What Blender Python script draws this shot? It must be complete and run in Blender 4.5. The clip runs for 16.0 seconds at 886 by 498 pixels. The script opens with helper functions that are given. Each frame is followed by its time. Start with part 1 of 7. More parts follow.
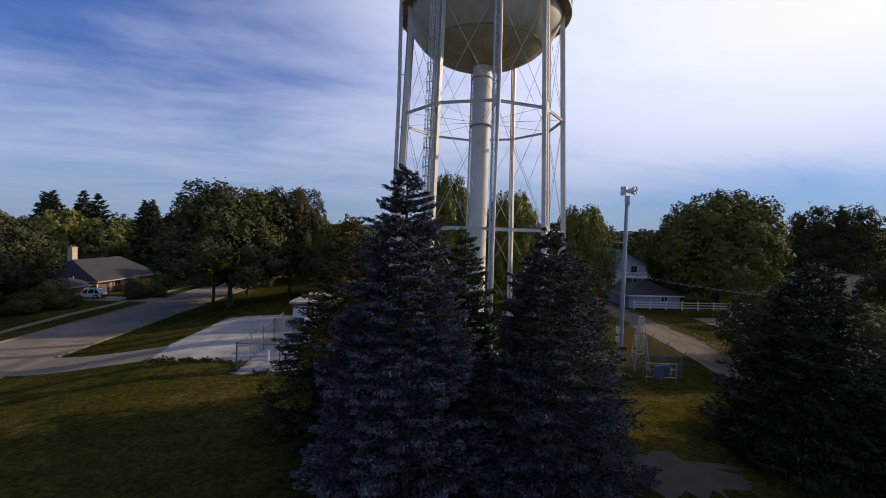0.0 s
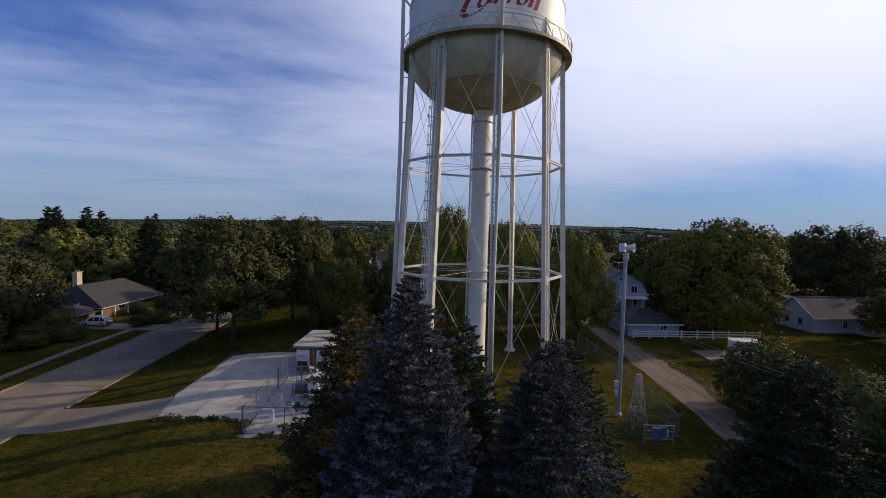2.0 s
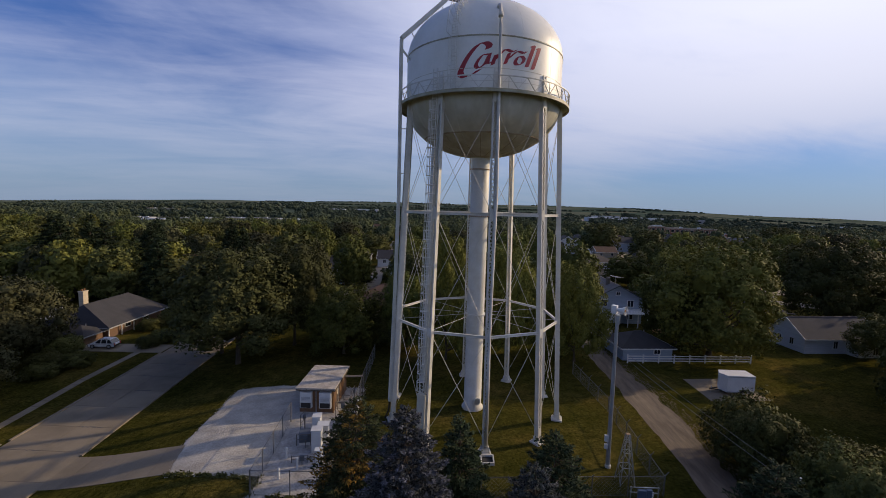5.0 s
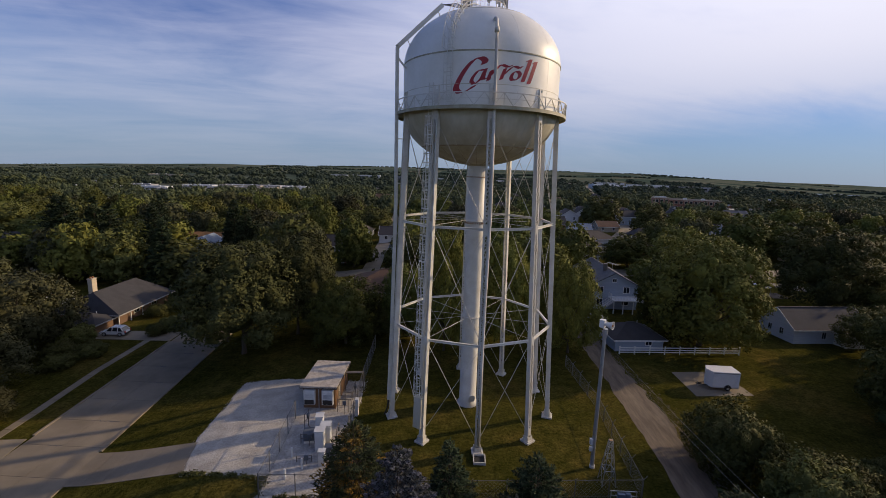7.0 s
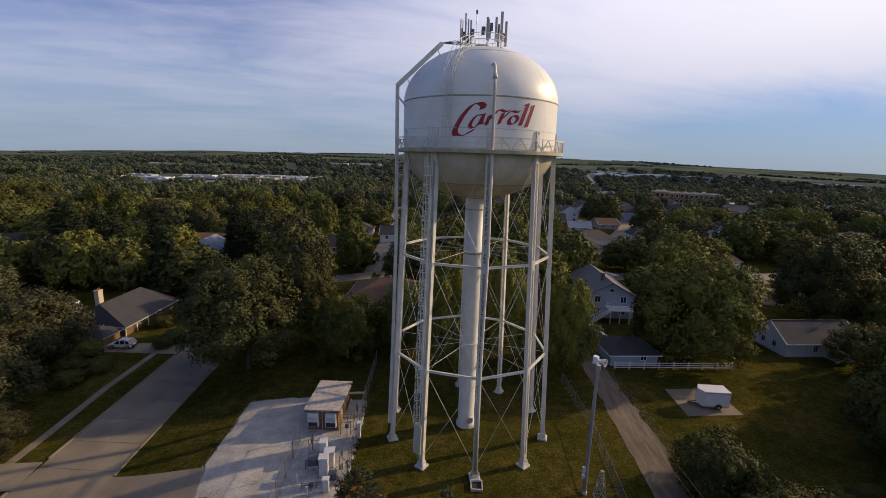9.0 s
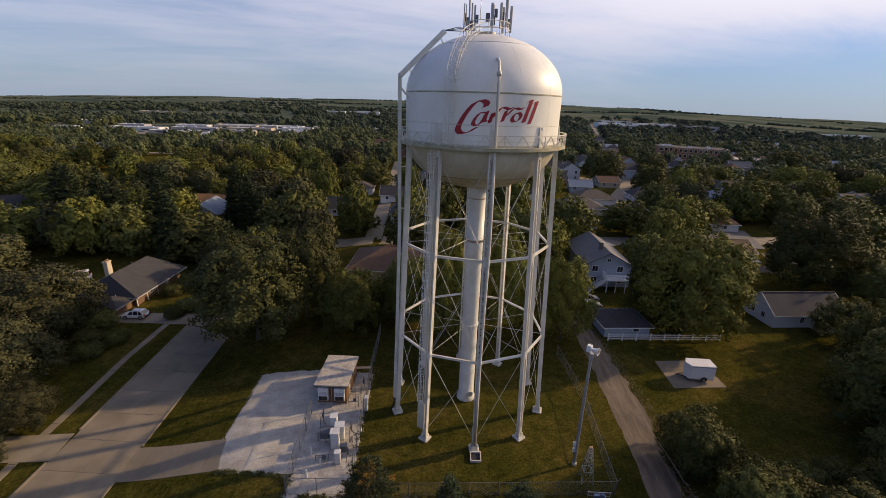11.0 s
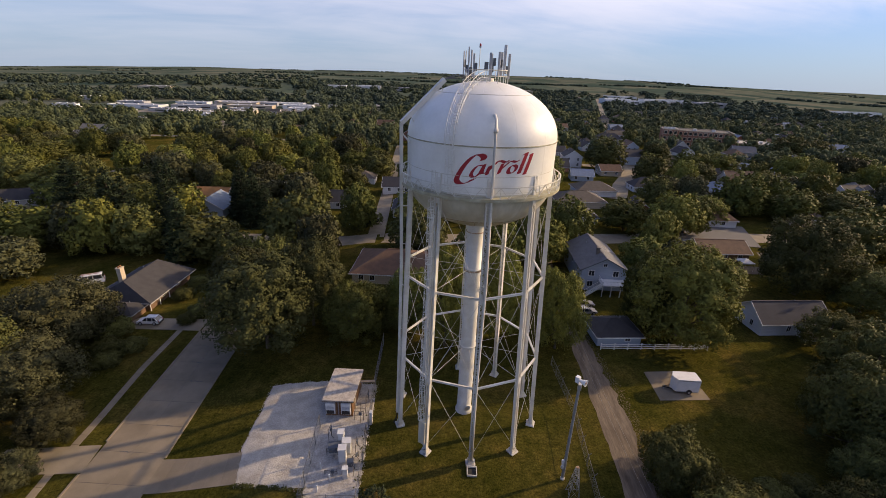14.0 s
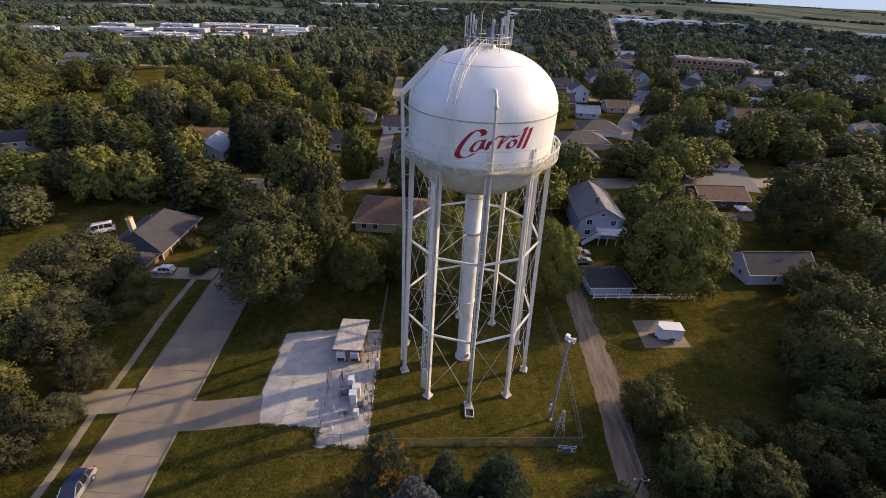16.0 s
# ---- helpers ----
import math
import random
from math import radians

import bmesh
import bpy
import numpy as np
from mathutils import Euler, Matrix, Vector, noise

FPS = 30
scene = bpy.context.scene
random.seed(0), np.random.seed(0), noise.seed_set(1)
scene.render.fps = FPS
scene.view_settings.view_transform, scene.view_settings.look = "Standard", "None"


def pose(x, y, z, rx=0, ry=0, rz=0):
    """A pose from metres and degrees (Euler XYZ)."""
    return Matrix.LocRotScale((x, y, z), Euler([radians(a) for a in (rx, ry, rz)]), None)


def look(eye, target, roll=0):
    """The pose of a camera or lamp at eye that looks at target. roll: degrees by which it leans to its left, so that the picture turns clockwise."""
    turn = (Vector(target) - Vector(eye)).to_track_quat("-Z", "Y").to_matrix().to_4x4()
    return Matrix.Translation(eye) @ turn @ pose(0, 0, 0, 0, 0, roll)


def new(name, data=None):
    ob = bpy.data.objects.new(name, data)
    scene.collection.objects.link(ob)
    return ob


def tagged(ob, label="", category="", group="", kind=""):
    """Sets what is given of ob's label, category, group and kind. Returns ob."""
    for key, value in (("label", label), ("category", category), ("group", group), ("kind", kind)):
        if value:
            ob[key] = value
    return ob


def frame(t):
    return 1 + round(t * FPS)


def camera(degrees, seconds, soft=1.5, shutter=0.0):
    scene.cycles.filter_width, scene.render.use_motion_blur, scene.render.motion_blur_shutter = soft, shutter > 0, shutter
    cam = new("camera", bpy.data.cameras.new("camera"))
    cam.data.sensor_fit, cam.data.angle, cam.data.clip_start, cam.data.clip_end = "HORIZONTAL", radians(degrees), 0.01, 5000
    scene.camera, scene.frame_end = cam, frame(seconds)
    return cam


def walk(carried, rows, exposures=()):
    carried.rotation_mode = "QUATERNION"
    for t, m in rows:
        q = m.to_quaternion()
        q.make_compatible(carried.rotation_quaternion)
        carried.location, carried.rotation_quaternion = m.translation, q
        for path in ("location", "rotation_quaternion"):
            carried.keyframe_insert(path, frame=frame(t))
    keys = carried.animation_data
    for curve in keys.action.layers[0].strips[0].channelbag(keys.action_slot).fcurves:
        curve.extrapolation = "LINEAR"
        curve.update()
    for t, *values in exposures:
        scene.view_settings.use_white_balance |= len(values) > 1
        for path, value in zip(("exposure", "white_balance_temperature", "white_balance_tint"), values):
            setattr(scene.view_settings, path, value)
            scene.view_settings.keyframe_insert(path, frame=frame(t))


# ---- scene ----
cam = camera(91.39, 16.0, soft=0.8)
ROWS = [
    (0, 1.118, -1.186, 10.588, -2.274, -1.668, 1.401),
    (0.5, 1.118, -1.240, 11.833, -2.412, -1.650, 1.446),
    (1, 1.116, -1.280, 13.097, -2.540, -1.625, 1.476),
    (1.5, 1.050, -1.362, 14.399, -2.712, -1.585, 1.544),
    (2, 0.995, -1.492, 15.734, -2.879, -1.539, 1.558),
    (2.5, 0.916, -1.656, 17.075, -3.067, -1.506, 1.561),
    (3, 0.873, -1.760, 18.386, -3.311, -1.490, 1.512),
    (3.5, 0.835, -1.827, 19.587, -3.383, -1.481, 1.507),
    (4, 0.859, -1.887, 20.740, -3.514, -1.483, 1.508),
    (6.5, 1.666, -2.334, 26.302, -9.565, -1.633, 2.060),
    (7, 1.747, -2.496, 27.595, -10.171, -1.651, 2.103),
    (7.5, 1.831, -2.622, 28.889, -10.555, -1.668, 2.138),
    (8, 1.945, -2.710, 30.154, -10.896, -1.683, 2.215),
    (10.5, 1.378, -2.810, 35.993, -16.102, -1.795, 2.156),
    (11, 1.340, -2.871, 37.097, -18.526, -1.833, 2.188),
    (11.5, 1.281, -2.992, 38.273, -20.200, -1.867, 2.234),
    (12, 1.302, -3.119, 39.450, -20.599, -1.898, 2.277),
    (12.5, 1.365, -3.158, 40.604, -20.821, -1.921, 2.319),
    (13, 1.414, -3.131, 41.782, -21.001, -1.936, 2.398),
    (13.5, 1.419, -3.104, 43.039, -21.118, -1.942, 2.464),
    (14, 1.415, -3.077, 44.310, -21.924, -1.942, 2.550),
    (14.5, 1.389, -3.067, 45.476, -24.445, -1.933, 2.643),
    (15, 1.343, -3.142, 46.617, -27.186, -1.917, 2.713),
    (15.5, 1.367, -3.228, 47.751, -29.383, -1.918, 2.735),
    (16, 1.346, -3.311, 48.911, -31.033, -1.914, 2.761),
]
EXPOSURES = [(0, -0.42, 6520, 13), (4, -0.54, 6650, 13), (7, -0.48, 6980, 14), (11, -0.18, 7750, 15), (13, 0.0, 7850, 16), (14, 0.1, 7700, 16), (16, 0.36, 7100, 18)]
walk(cam, [(t, pose(x, y, z, 90 + pitch, lean, yaw)) for t, x, y, z, pitch, lean, yaw in ROWS], EXPOSURES)

# ---- light ----
SUN_AZ, SUN_EL = radians(68.3), radians(21.0)
SUN_DIR = Vector((math.sin(SUN_AZ) * math.cos(SUN_EL), math.cos(SUN_AZ) * math.cos(SUN_EL), math.sin(SUN_EL)))
sun_data = bpy.data.lights.new("sun", "SUN")
sun_data.energy, sun_data.angle, sun_data.color = 4.7, radians(0.9), (1.0, 0.80, 0.55)
sun = new("sun", sun_data)
sun.matrix_world = look(SUN_DIR * 300, (0, 0, 0))
SKY_STRENGTH = 0.080

world = bpy.data.worlds.new("sky")
scene.world = world
world.use_nodes = True
wn, wl = world.node_tree.nodes, world.node_tree.links
wn.clear()


def wnode(kind, **values):
    n = wn.new(kind)
    for k, v in values.items():
        n.inputs[k].default_value = v
    return n


def wmath(op, a, b=None, c=None):
    n = wn.new("ShaderNodeMath")
    n.operation = op
    for i, v in enumerate((a, b, c)):
        if v is None:
            continue
        if isinstance(v, (int, float)):
            n.inputs[i].default_value = v
        else:
            wl.new(v, n.inputs[i])
    return n.outputs[0]


sky = wn.new("ShaderNodeTexSky")
sky.sky_type, sky.sun_disc = "NISHITA", False
sky.sun_elevation, sky.sun_rotation = SUN_EL, SUN_AZ
sky.air_density, sky.dust_density, sky.ozone_density = 1.0, 0.15, 3.0
coord = wn.new("ShaderNodeTexCoord")
sep = wn.new("ShaderNodeSeparateXYZ")
wl.new(coord.outputs["Generated"], sep.inputs[0])
height = wmath("ADD", wmath("MAXIMUM", sep.outputs["Z"], 0.0), 0.16)
u = wmath("DIVIDE", sep.outputs["X"], height)
v = wmath("DIVIDE", sep.outputs["Y"], height)
comb = wn.new("ShaderNodeCombineXYZ")
# high thin cloud, drawn out along one direction
wl.new(wmath("ADD", wmath("MULTIPLY", u, 0.46), wmath("MULTIPLY", v, 0.12)), comb.inputs[0])
wl.new(wmath("SUBTRACT", wmath("MULTIPLY", v, 0.72), wmath("MULTIPLY", u, 0.22)), comb.inputs[1])
cloud = wnode("ShaderNodeTexNoise", Scale=1.5, Detail=10.0, Roughness=0.58, Distortion=0.5)
wl.new(comb.outputs[0], cloud.inputs["Vector"])
veil = wnode("ShaderNodeTexNoise", Scale=0.42, Detail=3.0, Roughness=0.5)
wl.new(comb.outputs[0], veil.inputs["Vector"])
# fine streaks, drawn out along the same direction
streak_at = wn.new("ShaderNodeMapping")
streak_at.inputs["Scale"].default_value = (1.0, 2.3, 1.0)
wl.new(comb.outputs[0], streak_at.inputs["Vector"])
streak = wnode("ShaderNodeTexNoise", Scale=1.7, Detail=10.0, Roughness=0.6, Distortion=0.9)
wl.new(streak_at.outputs[0], streak.inputs["Vector"])


def wstep(value, lo, hi):
    n = wn.new("ShaderNodeMapRange")
    n.interpolation_type = "SMOOTHSTEP"
    n.inputs["From Min"].default_value, n.inputs["From Max"].default_value = lo, hi
    wl.new(value, n.inputs["Value"])
    return n.outputs["Result"]


# the veil of cloud is thicker towards the sun and overhead, and leaves a clear band low on the sun's side
SX, SY, SZ = sep.outputs["X"], sep.outputs["Y"], sep.outputs["Z"]
toward = wmath("POWER", wmath("MAXIMUM", wmath("ADD", wmath("ADD", wmath("MULTIPLY", SX, 0.70), wmath("MULTIPLY", SY, 0.56)), wmath("MULTIPLY", SZ, 0.44)), 0.0), 2.2)
toward = wmath("MULTIPLY", toward, wstep(SZ, 0.02, 0.24))
band = wmath("MULTIPLY", wstep(SX, 0.15, 0.6), wmath("SUBTRACT", 1.0, wstep(SZ, 0.05, 0.19)))
open_blue = wmath("MULTIPLY", wmath("MAXIMUM", wmath("SUBTRACT", wmath("MULTIPLY", SX, -1.0), 0.1), 0.0), wstep(SZ, 0.12, 0.42))
sunward = wmath("SUBTRACT", wmath("ADD", wmath("MULTIPLY", toward, 0.62), wmath("MULTIPLY", wstep(SZ, 0.45, 0.8), -0.38)), wmath("ADD", wmath("MULTIPLY", band, 0.55), wmath("MULTIPLY", open_blue, 0.72)))
amount = wmath("ADD", wmath("ADD", wmath("MULTIPLY", cloud.outputs["Fac"], 1.1), wmath("ADD", wmath("MULTIPLY", veil.outputs["Fac"], 0.6), wmath("MULTIPLY", streak.outputs["Fac"], 0.5))), sunward)
mask = wn.new("ShaderNodeMapRange")
mask.interpolation_type = "SMOOTHSTEP"
mask.inputs["From Min"].default_value, mask.inputs["From Max"].default_value = 0.58, 1.52
wl.new(amount, mask.inputs["Value"])
tint = wn.new("ShaderNodeMix")
tint.data_type = "RGBA"
tint.inputs["A"].default_value = (12.2, 13.0, 16.2, 1)
tint.inputs["B"].default_value = (14.6, 15.2, 17.6, 1)
wl.new(wmath("ADD", wmath("MULTIPLY", toward, 0.75), 0.2), tint.inputs["Factor"])
mix = wn.new("ShaderNodeMix")
mix.data_type = "RGBA"
low = wmath("MINIMUM", wmath("ADD", wmath("MULTIPLY", wmath("MAXIMUM", sep.outputs["Z"], 0.0), 5.0), 0.30), 1.0)
wl.new(wmath("MULTIPLY", wmath("MULTIPLY", mask.outputs["Result"], low), wmath("ADD", wmath("MULTIPLY", toward, 0.40), 0.52)), mix.inputs["Factor"])
deep = wn.new("ShaderNodeMix")
deep.data_type, deep.blend_type = "RGBA", "MULTIPLY"
deep.inputs["Factor"].default_value = 1.0
air = wn.new("ShaderNodeMix")
air.data_type = "RGBA"
air.inputs["A"].default_value, air.inputs["B"].default_value = (0.92, 1.18, 1.85, 1), (0.66, 1.00, 1.76, 1)
wl.new(wmath("MINIMUM", wmath("MULTIPLY", wmath("MAXIMUM", sep.outputs["Z"], 0.0), 3.5), 1.0), air.inputs["Factor"])
wl.new(air.outputs["Result"], deep.inputs["B"])
wl.new(sky.outputs[0], deep.inputs["A"])
haze = wn.new("ShaderNodeMix")
haze.data_type = "RGBA"
haze.inputs["B"].default_value = (5.9, 9.0, 13.8, 1)
wl.new(wmath("MULTIPLY", wmath("SUBTRACT", 1.0, wmath("MINIMUM", wmath("MULTIPLY", wmath("MAXIMUM", sep.outputs["Z"], 0.0), 4.0), 1.0)), 0.75), haze.inputs["Factor"])
wl.new(deep.outputs["Result"], haze.inputs["A"])
wl.new(haze.outputs["Result"], mix.inputs["A"])
wl.new(tint.outputs["Result"], mix.inputs["B"])
back = wnode("ShaderNodeBackground", Strength=SKY_STRENGTH)
# the air near the horizon is duller than the sky above it
dull = wn.new("ShaderNodeMix")
dull.data_type, dull.blend_type = "RGBA", "MULTIPLY"
dull.inputs["Factor"].default_value = 1.0
grey = wn.new("ShaderNodeCombineColor")
rise = wmath("MINIMUM", wmath("ADD", wmath("MULTIPLY", wmath("MAXIMUM", sep.outputs["Z"], 0.0), 1.5), 0.68), 1.2)
for k in range(3):
    wl.new(rise, grey.inputs[k])
wl.new(mix.outputs["Result"], dull.inputs["A"])
wl.new(grey.outputs[0], dull.inputs["B"])
wl.new(dull.outputs["Result"], back.inputs["Color"])
wl.new(back.outputs[0], wn.new("ShaderNodeOutputWorld").inputs[0])


# ---- materials ----
def material(name, color, rough=0.7, metal=0.0, second=None, scale=2.0, amount=0.5, fine=25.0, fine_amount=0.15, bump=0.0, bump_scale=20.0,
             random_amount=0.0, island=0.0, translucent=0.0, spec=0.5, stretch=(1, 1, 1), space="Object", lo=0.35, hi=0.68):
    """A surface with variation at two scales, fine relief, and a shade of its own for each object or island."""
    m = bpy.data.materials.new(name)
    m.use_nodes = True
    n, l = m.node_tree.nodes, m.node_tree.links
    n.clear()
    out = n.new("ShaderNodeOutputMaterial")
    b = n.new("ShaderNodeBsdfPrincipled")
    b.inputs["Roughness"].default_value, b.inputs["Metallic"].default_value = rough, metal
    b.inputs["Specular IOR Level"].default_value = spec
    if space == "World":
        vec = n.new("ShaderNodeNewGeometry").outputs["Position"]
    else:
        vec = n.new("ShaderNodeTexCoord").outputs["Object"]
    mp = n.new("ShaderNodeMapping")
    mp.inputs["Scale"].default_value = stretch
    l.new(vec, mp.inputs["Vector"])
    vec = mp.outputs[0]
    big = n.new("ShaderNodeTexNoise")
    big.inputs["Scale"].default_value, big.inputs["Detail"].default_value = scale, 6
    l.new(vec, big.inputs["Vector"])
    ramp = n.new("ShaderNodeMapRange")
    ramp.inputs["From Min"].default_value, ramp.inputs["From Max"].default_value = lo, hi
    l.new(big.outputs["Fac"], ramp.inputs["Value"])
    mx = n.new("ShaderNodeMix")
    mx.data_type = "RGBA"
    mx.inputs["A"].default_value = (*color, 1)
    mx.inputs["B"].default_value = (*(second or [c * 0.7 for c in color]), 1)
    k = n.new("ShaderNodeMath")
    k.operation = "MULTIPLY"
    k.inputs[1].default_value = amount
    l.new(ramp.outputs["Result"], k.inputs[0])
    l.new(k.outputs[0], mx.inputs["Factor"])
    small = n.new("ShaderNodeTexNoise")
    small.inputs["Scale"].default_value, small.inputs["Detail"].default_value = fine, 4
    l.new(vec, small.inputs["Vector"])
    hsv = n.new("ShaderNodeHueSaturation")
    l.new(mx.outputs["Result"], hsv.inputs["Color"])
    value = n.new("ShaderNodeMath")
    value.operation = "MULTIPLY_ADD"
    value.inputs[1].default_value, value.inputs[2].default_value = 2 * fine_amount, 1 - fine_amount
    l.new(small.outputs["Fac"], value.inputs[0])
    last = value.outputs[0]
    for source, extent in (("object", random_amount), ("island", island)):
        if extent:
            r = (n.new("ShaderNodeObjectInfo") if source == "object" else n.new("ShaderNodeNewGeometry")).outputs["Random" if source == "object" else "Random Per Island"]
            a = n.new("ShaderNodeMath")
            a.operation = "MULTIPLY_ADD"
            a.inputs[1].default_value, a.inputs[2].default_value = 2 * extent, 1 - extent
            l.new(r, a.inputs[0])
            c = n.new("ShaderNodeMath")
            c.operation = "MULTIPLY"
            l.new(last, c.inputs[0])
            l.new(a.outputs[0], c.inputs[1])
            last = c.outputs[0]
            if source == "object":
                h = n.new("ShaderNodeMath")
                h.operation = "MULTIPLY_ADD"
                h.inputs[1].default_value, h.inputs[2].default_value = 0.05 * extent, 0.5 - 0.025 * extent
                l.new(r, h.inputs[0])
                l.new(h.outputs[0], hsv.inputs["Hue"])
    l.new(last, hsv.inputs["Value"])
    l.new(hsv.outputs[0], b.inputs["Base Color"])
    if bump:
        t = n.new("ShaderNodeTexNoise")
        t.inputs["Scale"].default_value, t.inputs["Detail"].default_value = bump_scale, 5
        l.new(vec, t.inputs["Vector"])
        bp = n.new("ShaderNodeBump")
        bp.inputs["Strength"].default_value, bp.inputs["Distance"].default_value = bump, 0.05
        l.new(t.outputs["Fac"], bp.inputs["Height"])
        l.new(bp.outputs[0], b.inputs["Normal"])
    shader = b.outputs[0]
    if translucent:
        tr = n.new("ShaderNodeBsdfTranslucent")
        l.new(hsv.outputs[0], tr.inputs["Color"])
        ms = n.new("ShaderNodeMixShader")
        ms.inputs[0].default_value = translucent
        l.new(shader, ms.inputs[1])
        l.new(tr.outputs[0], ms.inputs[2])
        shader = ms.outputs[0]
    l.new(shader, out.inputs[0])
    return m


def ground_material():
    """Mown grass near the tower, and farther off a patchwork of fields, pasture and stubble, paled and blued as haze.
    """
    m = bpy.data.materials.new("grass_and_hazed_fields")
    m.use_nodes = True
    n, l = m.node_tree.nodes, m.node_tree.links
    b = n["Principled BSDF"]
    b.inputs["Roughness"].default_value, b.inputs["Specular IOR Level"].default_value = 1.0, 0.0
    geo = n.new("ShaderNodeNewGeometry")

    def tex(scale, detail, rough=0.6):
        t = n.new("ShaderNodeTexNoise")
        t.inputs["Scale"].default_value, t.inputs["Detail"].default_value, t.inputs["Roughness"].default_value = scale, detail, rough
        l.new(geo.outputs["Position"], t.inputs["Vector"])
        return t.outputs["Fac"]

    def ramp(fac, stops):
        r = n.new("ShaderNodeValToRGB")
        while len(r.color_ramp.elements) < len(stops):
            r.color_ramp.elements.new(0.5)
        for e, (p, c) in zip(r.color_ramp.elements, stops):
            e.position, e.color = p, (*c, 1)
        l.new(fac, r.inputs[0])
        return r.outputs[0]

    def blend(kind, fac, a, c):
        x = n.new("ShaderNodeMix")
        x.data_type, x.blend_type = "RGBA", kind
        if isinstance(fac, float):
            x.inputs["Factor"].default_value = fac
        else:
            l.new(fac, x.inputs["Factor"])
        l.new(a, x.inputs["A"])
        l.new(c, x.inputs["B"])
        return x.outputs["Result"]

    lawn = ramp(tex(0.11, 7), [(0.32, (0.040, 0.042, 0.008)), (0.5, (0.064, 0.060, 0.013)), (0.66, (0.102, 0.080, 0.020))])
    lawn = blend("MULTIPLY", 1.0, lawn, ramp(tex(0.8, 5, 0.65), [(0.3, (0.58, 0.64, 0.6)), (0.7, (1.34, 1.26, 1.3))]))
    blades = ramp(tex(3.2, 7, 0.8), [(0.3, (0.35, 0.37, 0.35)), (0.7, (1.65, 1.6, 1.6))])
    lawn = blend("MULTIPLY", 1.0, lawn, blades)
    vor = n.new("ShaderNodeTexVoronoi")
    vor.inputs["Scale"].default_value = 0.0058
    mp = n.new("ShaderNodeMapping")
    mp.inputs["Scale"].default_value = (1.0, 0.62, 0.0)
    l.new(geo.outputs["Position"], mp.inputs["Vector"])
    l.new(mp.outputs[0], vor.inputs["Vector"])
    vor.distance = "CHEBYCHEV"
    sp = n.new("ShaderNodeSeparateColor")
    l.new(vor.outputs["Color"], sp.inputs[0])
    # field colours are pale and bluish because distant haze is painted into them
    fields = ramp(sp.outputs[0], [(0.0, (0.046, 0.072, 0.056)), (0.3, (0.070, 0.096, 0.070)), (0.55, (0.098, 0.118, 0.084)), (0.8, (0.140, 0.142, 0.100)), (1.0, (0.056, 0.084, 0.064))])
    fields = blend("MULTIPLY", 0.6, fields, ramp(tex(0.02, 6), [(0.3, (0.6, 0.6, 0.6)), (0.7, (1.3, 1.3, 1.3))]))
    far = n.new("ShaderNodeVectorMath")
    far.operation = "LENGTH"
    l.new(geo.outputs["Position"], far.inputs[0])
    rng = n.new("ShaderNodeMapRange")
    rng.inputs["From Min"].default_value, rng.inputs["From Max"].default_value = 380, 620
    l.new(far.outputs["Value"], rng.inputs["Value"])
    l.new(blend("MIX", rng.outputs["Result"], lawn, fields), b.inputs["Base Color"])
    bp = n.new("ShaderNodeBump")
    bp.inputs["Strength"].default_value, bp.inputs["Distance"].default_value = 0.9, 0.14
    l.new(tex(7.0, 5, 0.75), bp.inputs["Height"])
    l.new(bp.outputs[0], b.inputs["Normal"])
    return m


M = {}
M["grass"] = ground_material()
M["tower"] = material("white_tower_paint", (0.83, 0.815, 0.74), 0.42, second=(0.70, 0.68, 0.58), scale=0.35, amount=0.6, fine=3.0, fine_amount=0.06, bump=0.05, bump_scale=3)
M["balcony"] = material("stained_balcony_paint", (0.44, 0.42, 0.29), 0.55, second=(0.26, 0.22, 0.12), scale=0.9, amount=0.8, fine=4, fine_amount=0.15)
M["tower_low"] = material("brown_streaked_tower_paint", (0.66, 0.63, 0.52), 0.45, second=(0.42, 0.37, 0.22), scale=0.5, amount=0.75, fine=2.5, fine_amount=0.12, bump=0.06, bump_scale=3, stretch=(1, 1, 0.35))
M["steel_paint"] = material("white_steel_paint", (0.70, 0.68, 0.60), 0.5, second=(0.50, 0.45, 0.34), scale=0.6, amount=0.6, fine=6.0, fine_amount=0.12, random_amount=0.05)
M["rod"] = material("tie_rod_paint", (0.62, 0.60, 0.53), 0.5, second=(0.42, 0.36, 0.26), scale=0.8, amount=0.5)
# tan for the bottom cap, darker than the bowl and the shell above it
M["bowl_tan"] = material("brown_streaked_bowl_paint", (0.60, 0.55, 0.40), 0.5, second=(0.38, 0.30, 0.15), scale=0.6, amount=0.8, fine=2.5, fine_amount=0.14, bump=0.06, bump_scale=3, stretch=(1, 1, 0.3))
M["rust_streak"] = material("rust_stained_joint", (0.30, 0.21, 0.10), 0.75, second=(0.48, 0.43, 0.32), scale=1.2, amount=0.9)
M["rust"] = material("rusty_flange", (0.30, 0.17, 0.08), 0.8, second=(0.5, 0.42, 0.32), scale=4, amount=0.7)
M["red"] = material("red_letter_paint", (0.36, 0.012, 0.02), 0.45, second=(0.28, 0.01, 0.02), scale=1.0, amount=0.5)
M["antenna"] = material("grey_antenna_shell", (0.38, 0.40, 0.42), 0.5, second=(0.3, 0.32, 0.34), scale=2, random_amount=0.12)
M["galv"] = material("galvanised_steel", (0.46, 0.47, 0.48), 0.45, 0.6, second=(0.36, 0.37, 0.38), scale=3, amount=0.6)
M["concrete"] = material("pale_concrete", (0.245, 0.202, 0.140), 0.9, second=(0.162, 0.132, 0.090), scale=0.35, amount=0.8, fine=9, fine_amount=0.16, bump=0.15, bump_scale=14, random_amount=0.07, space="World")
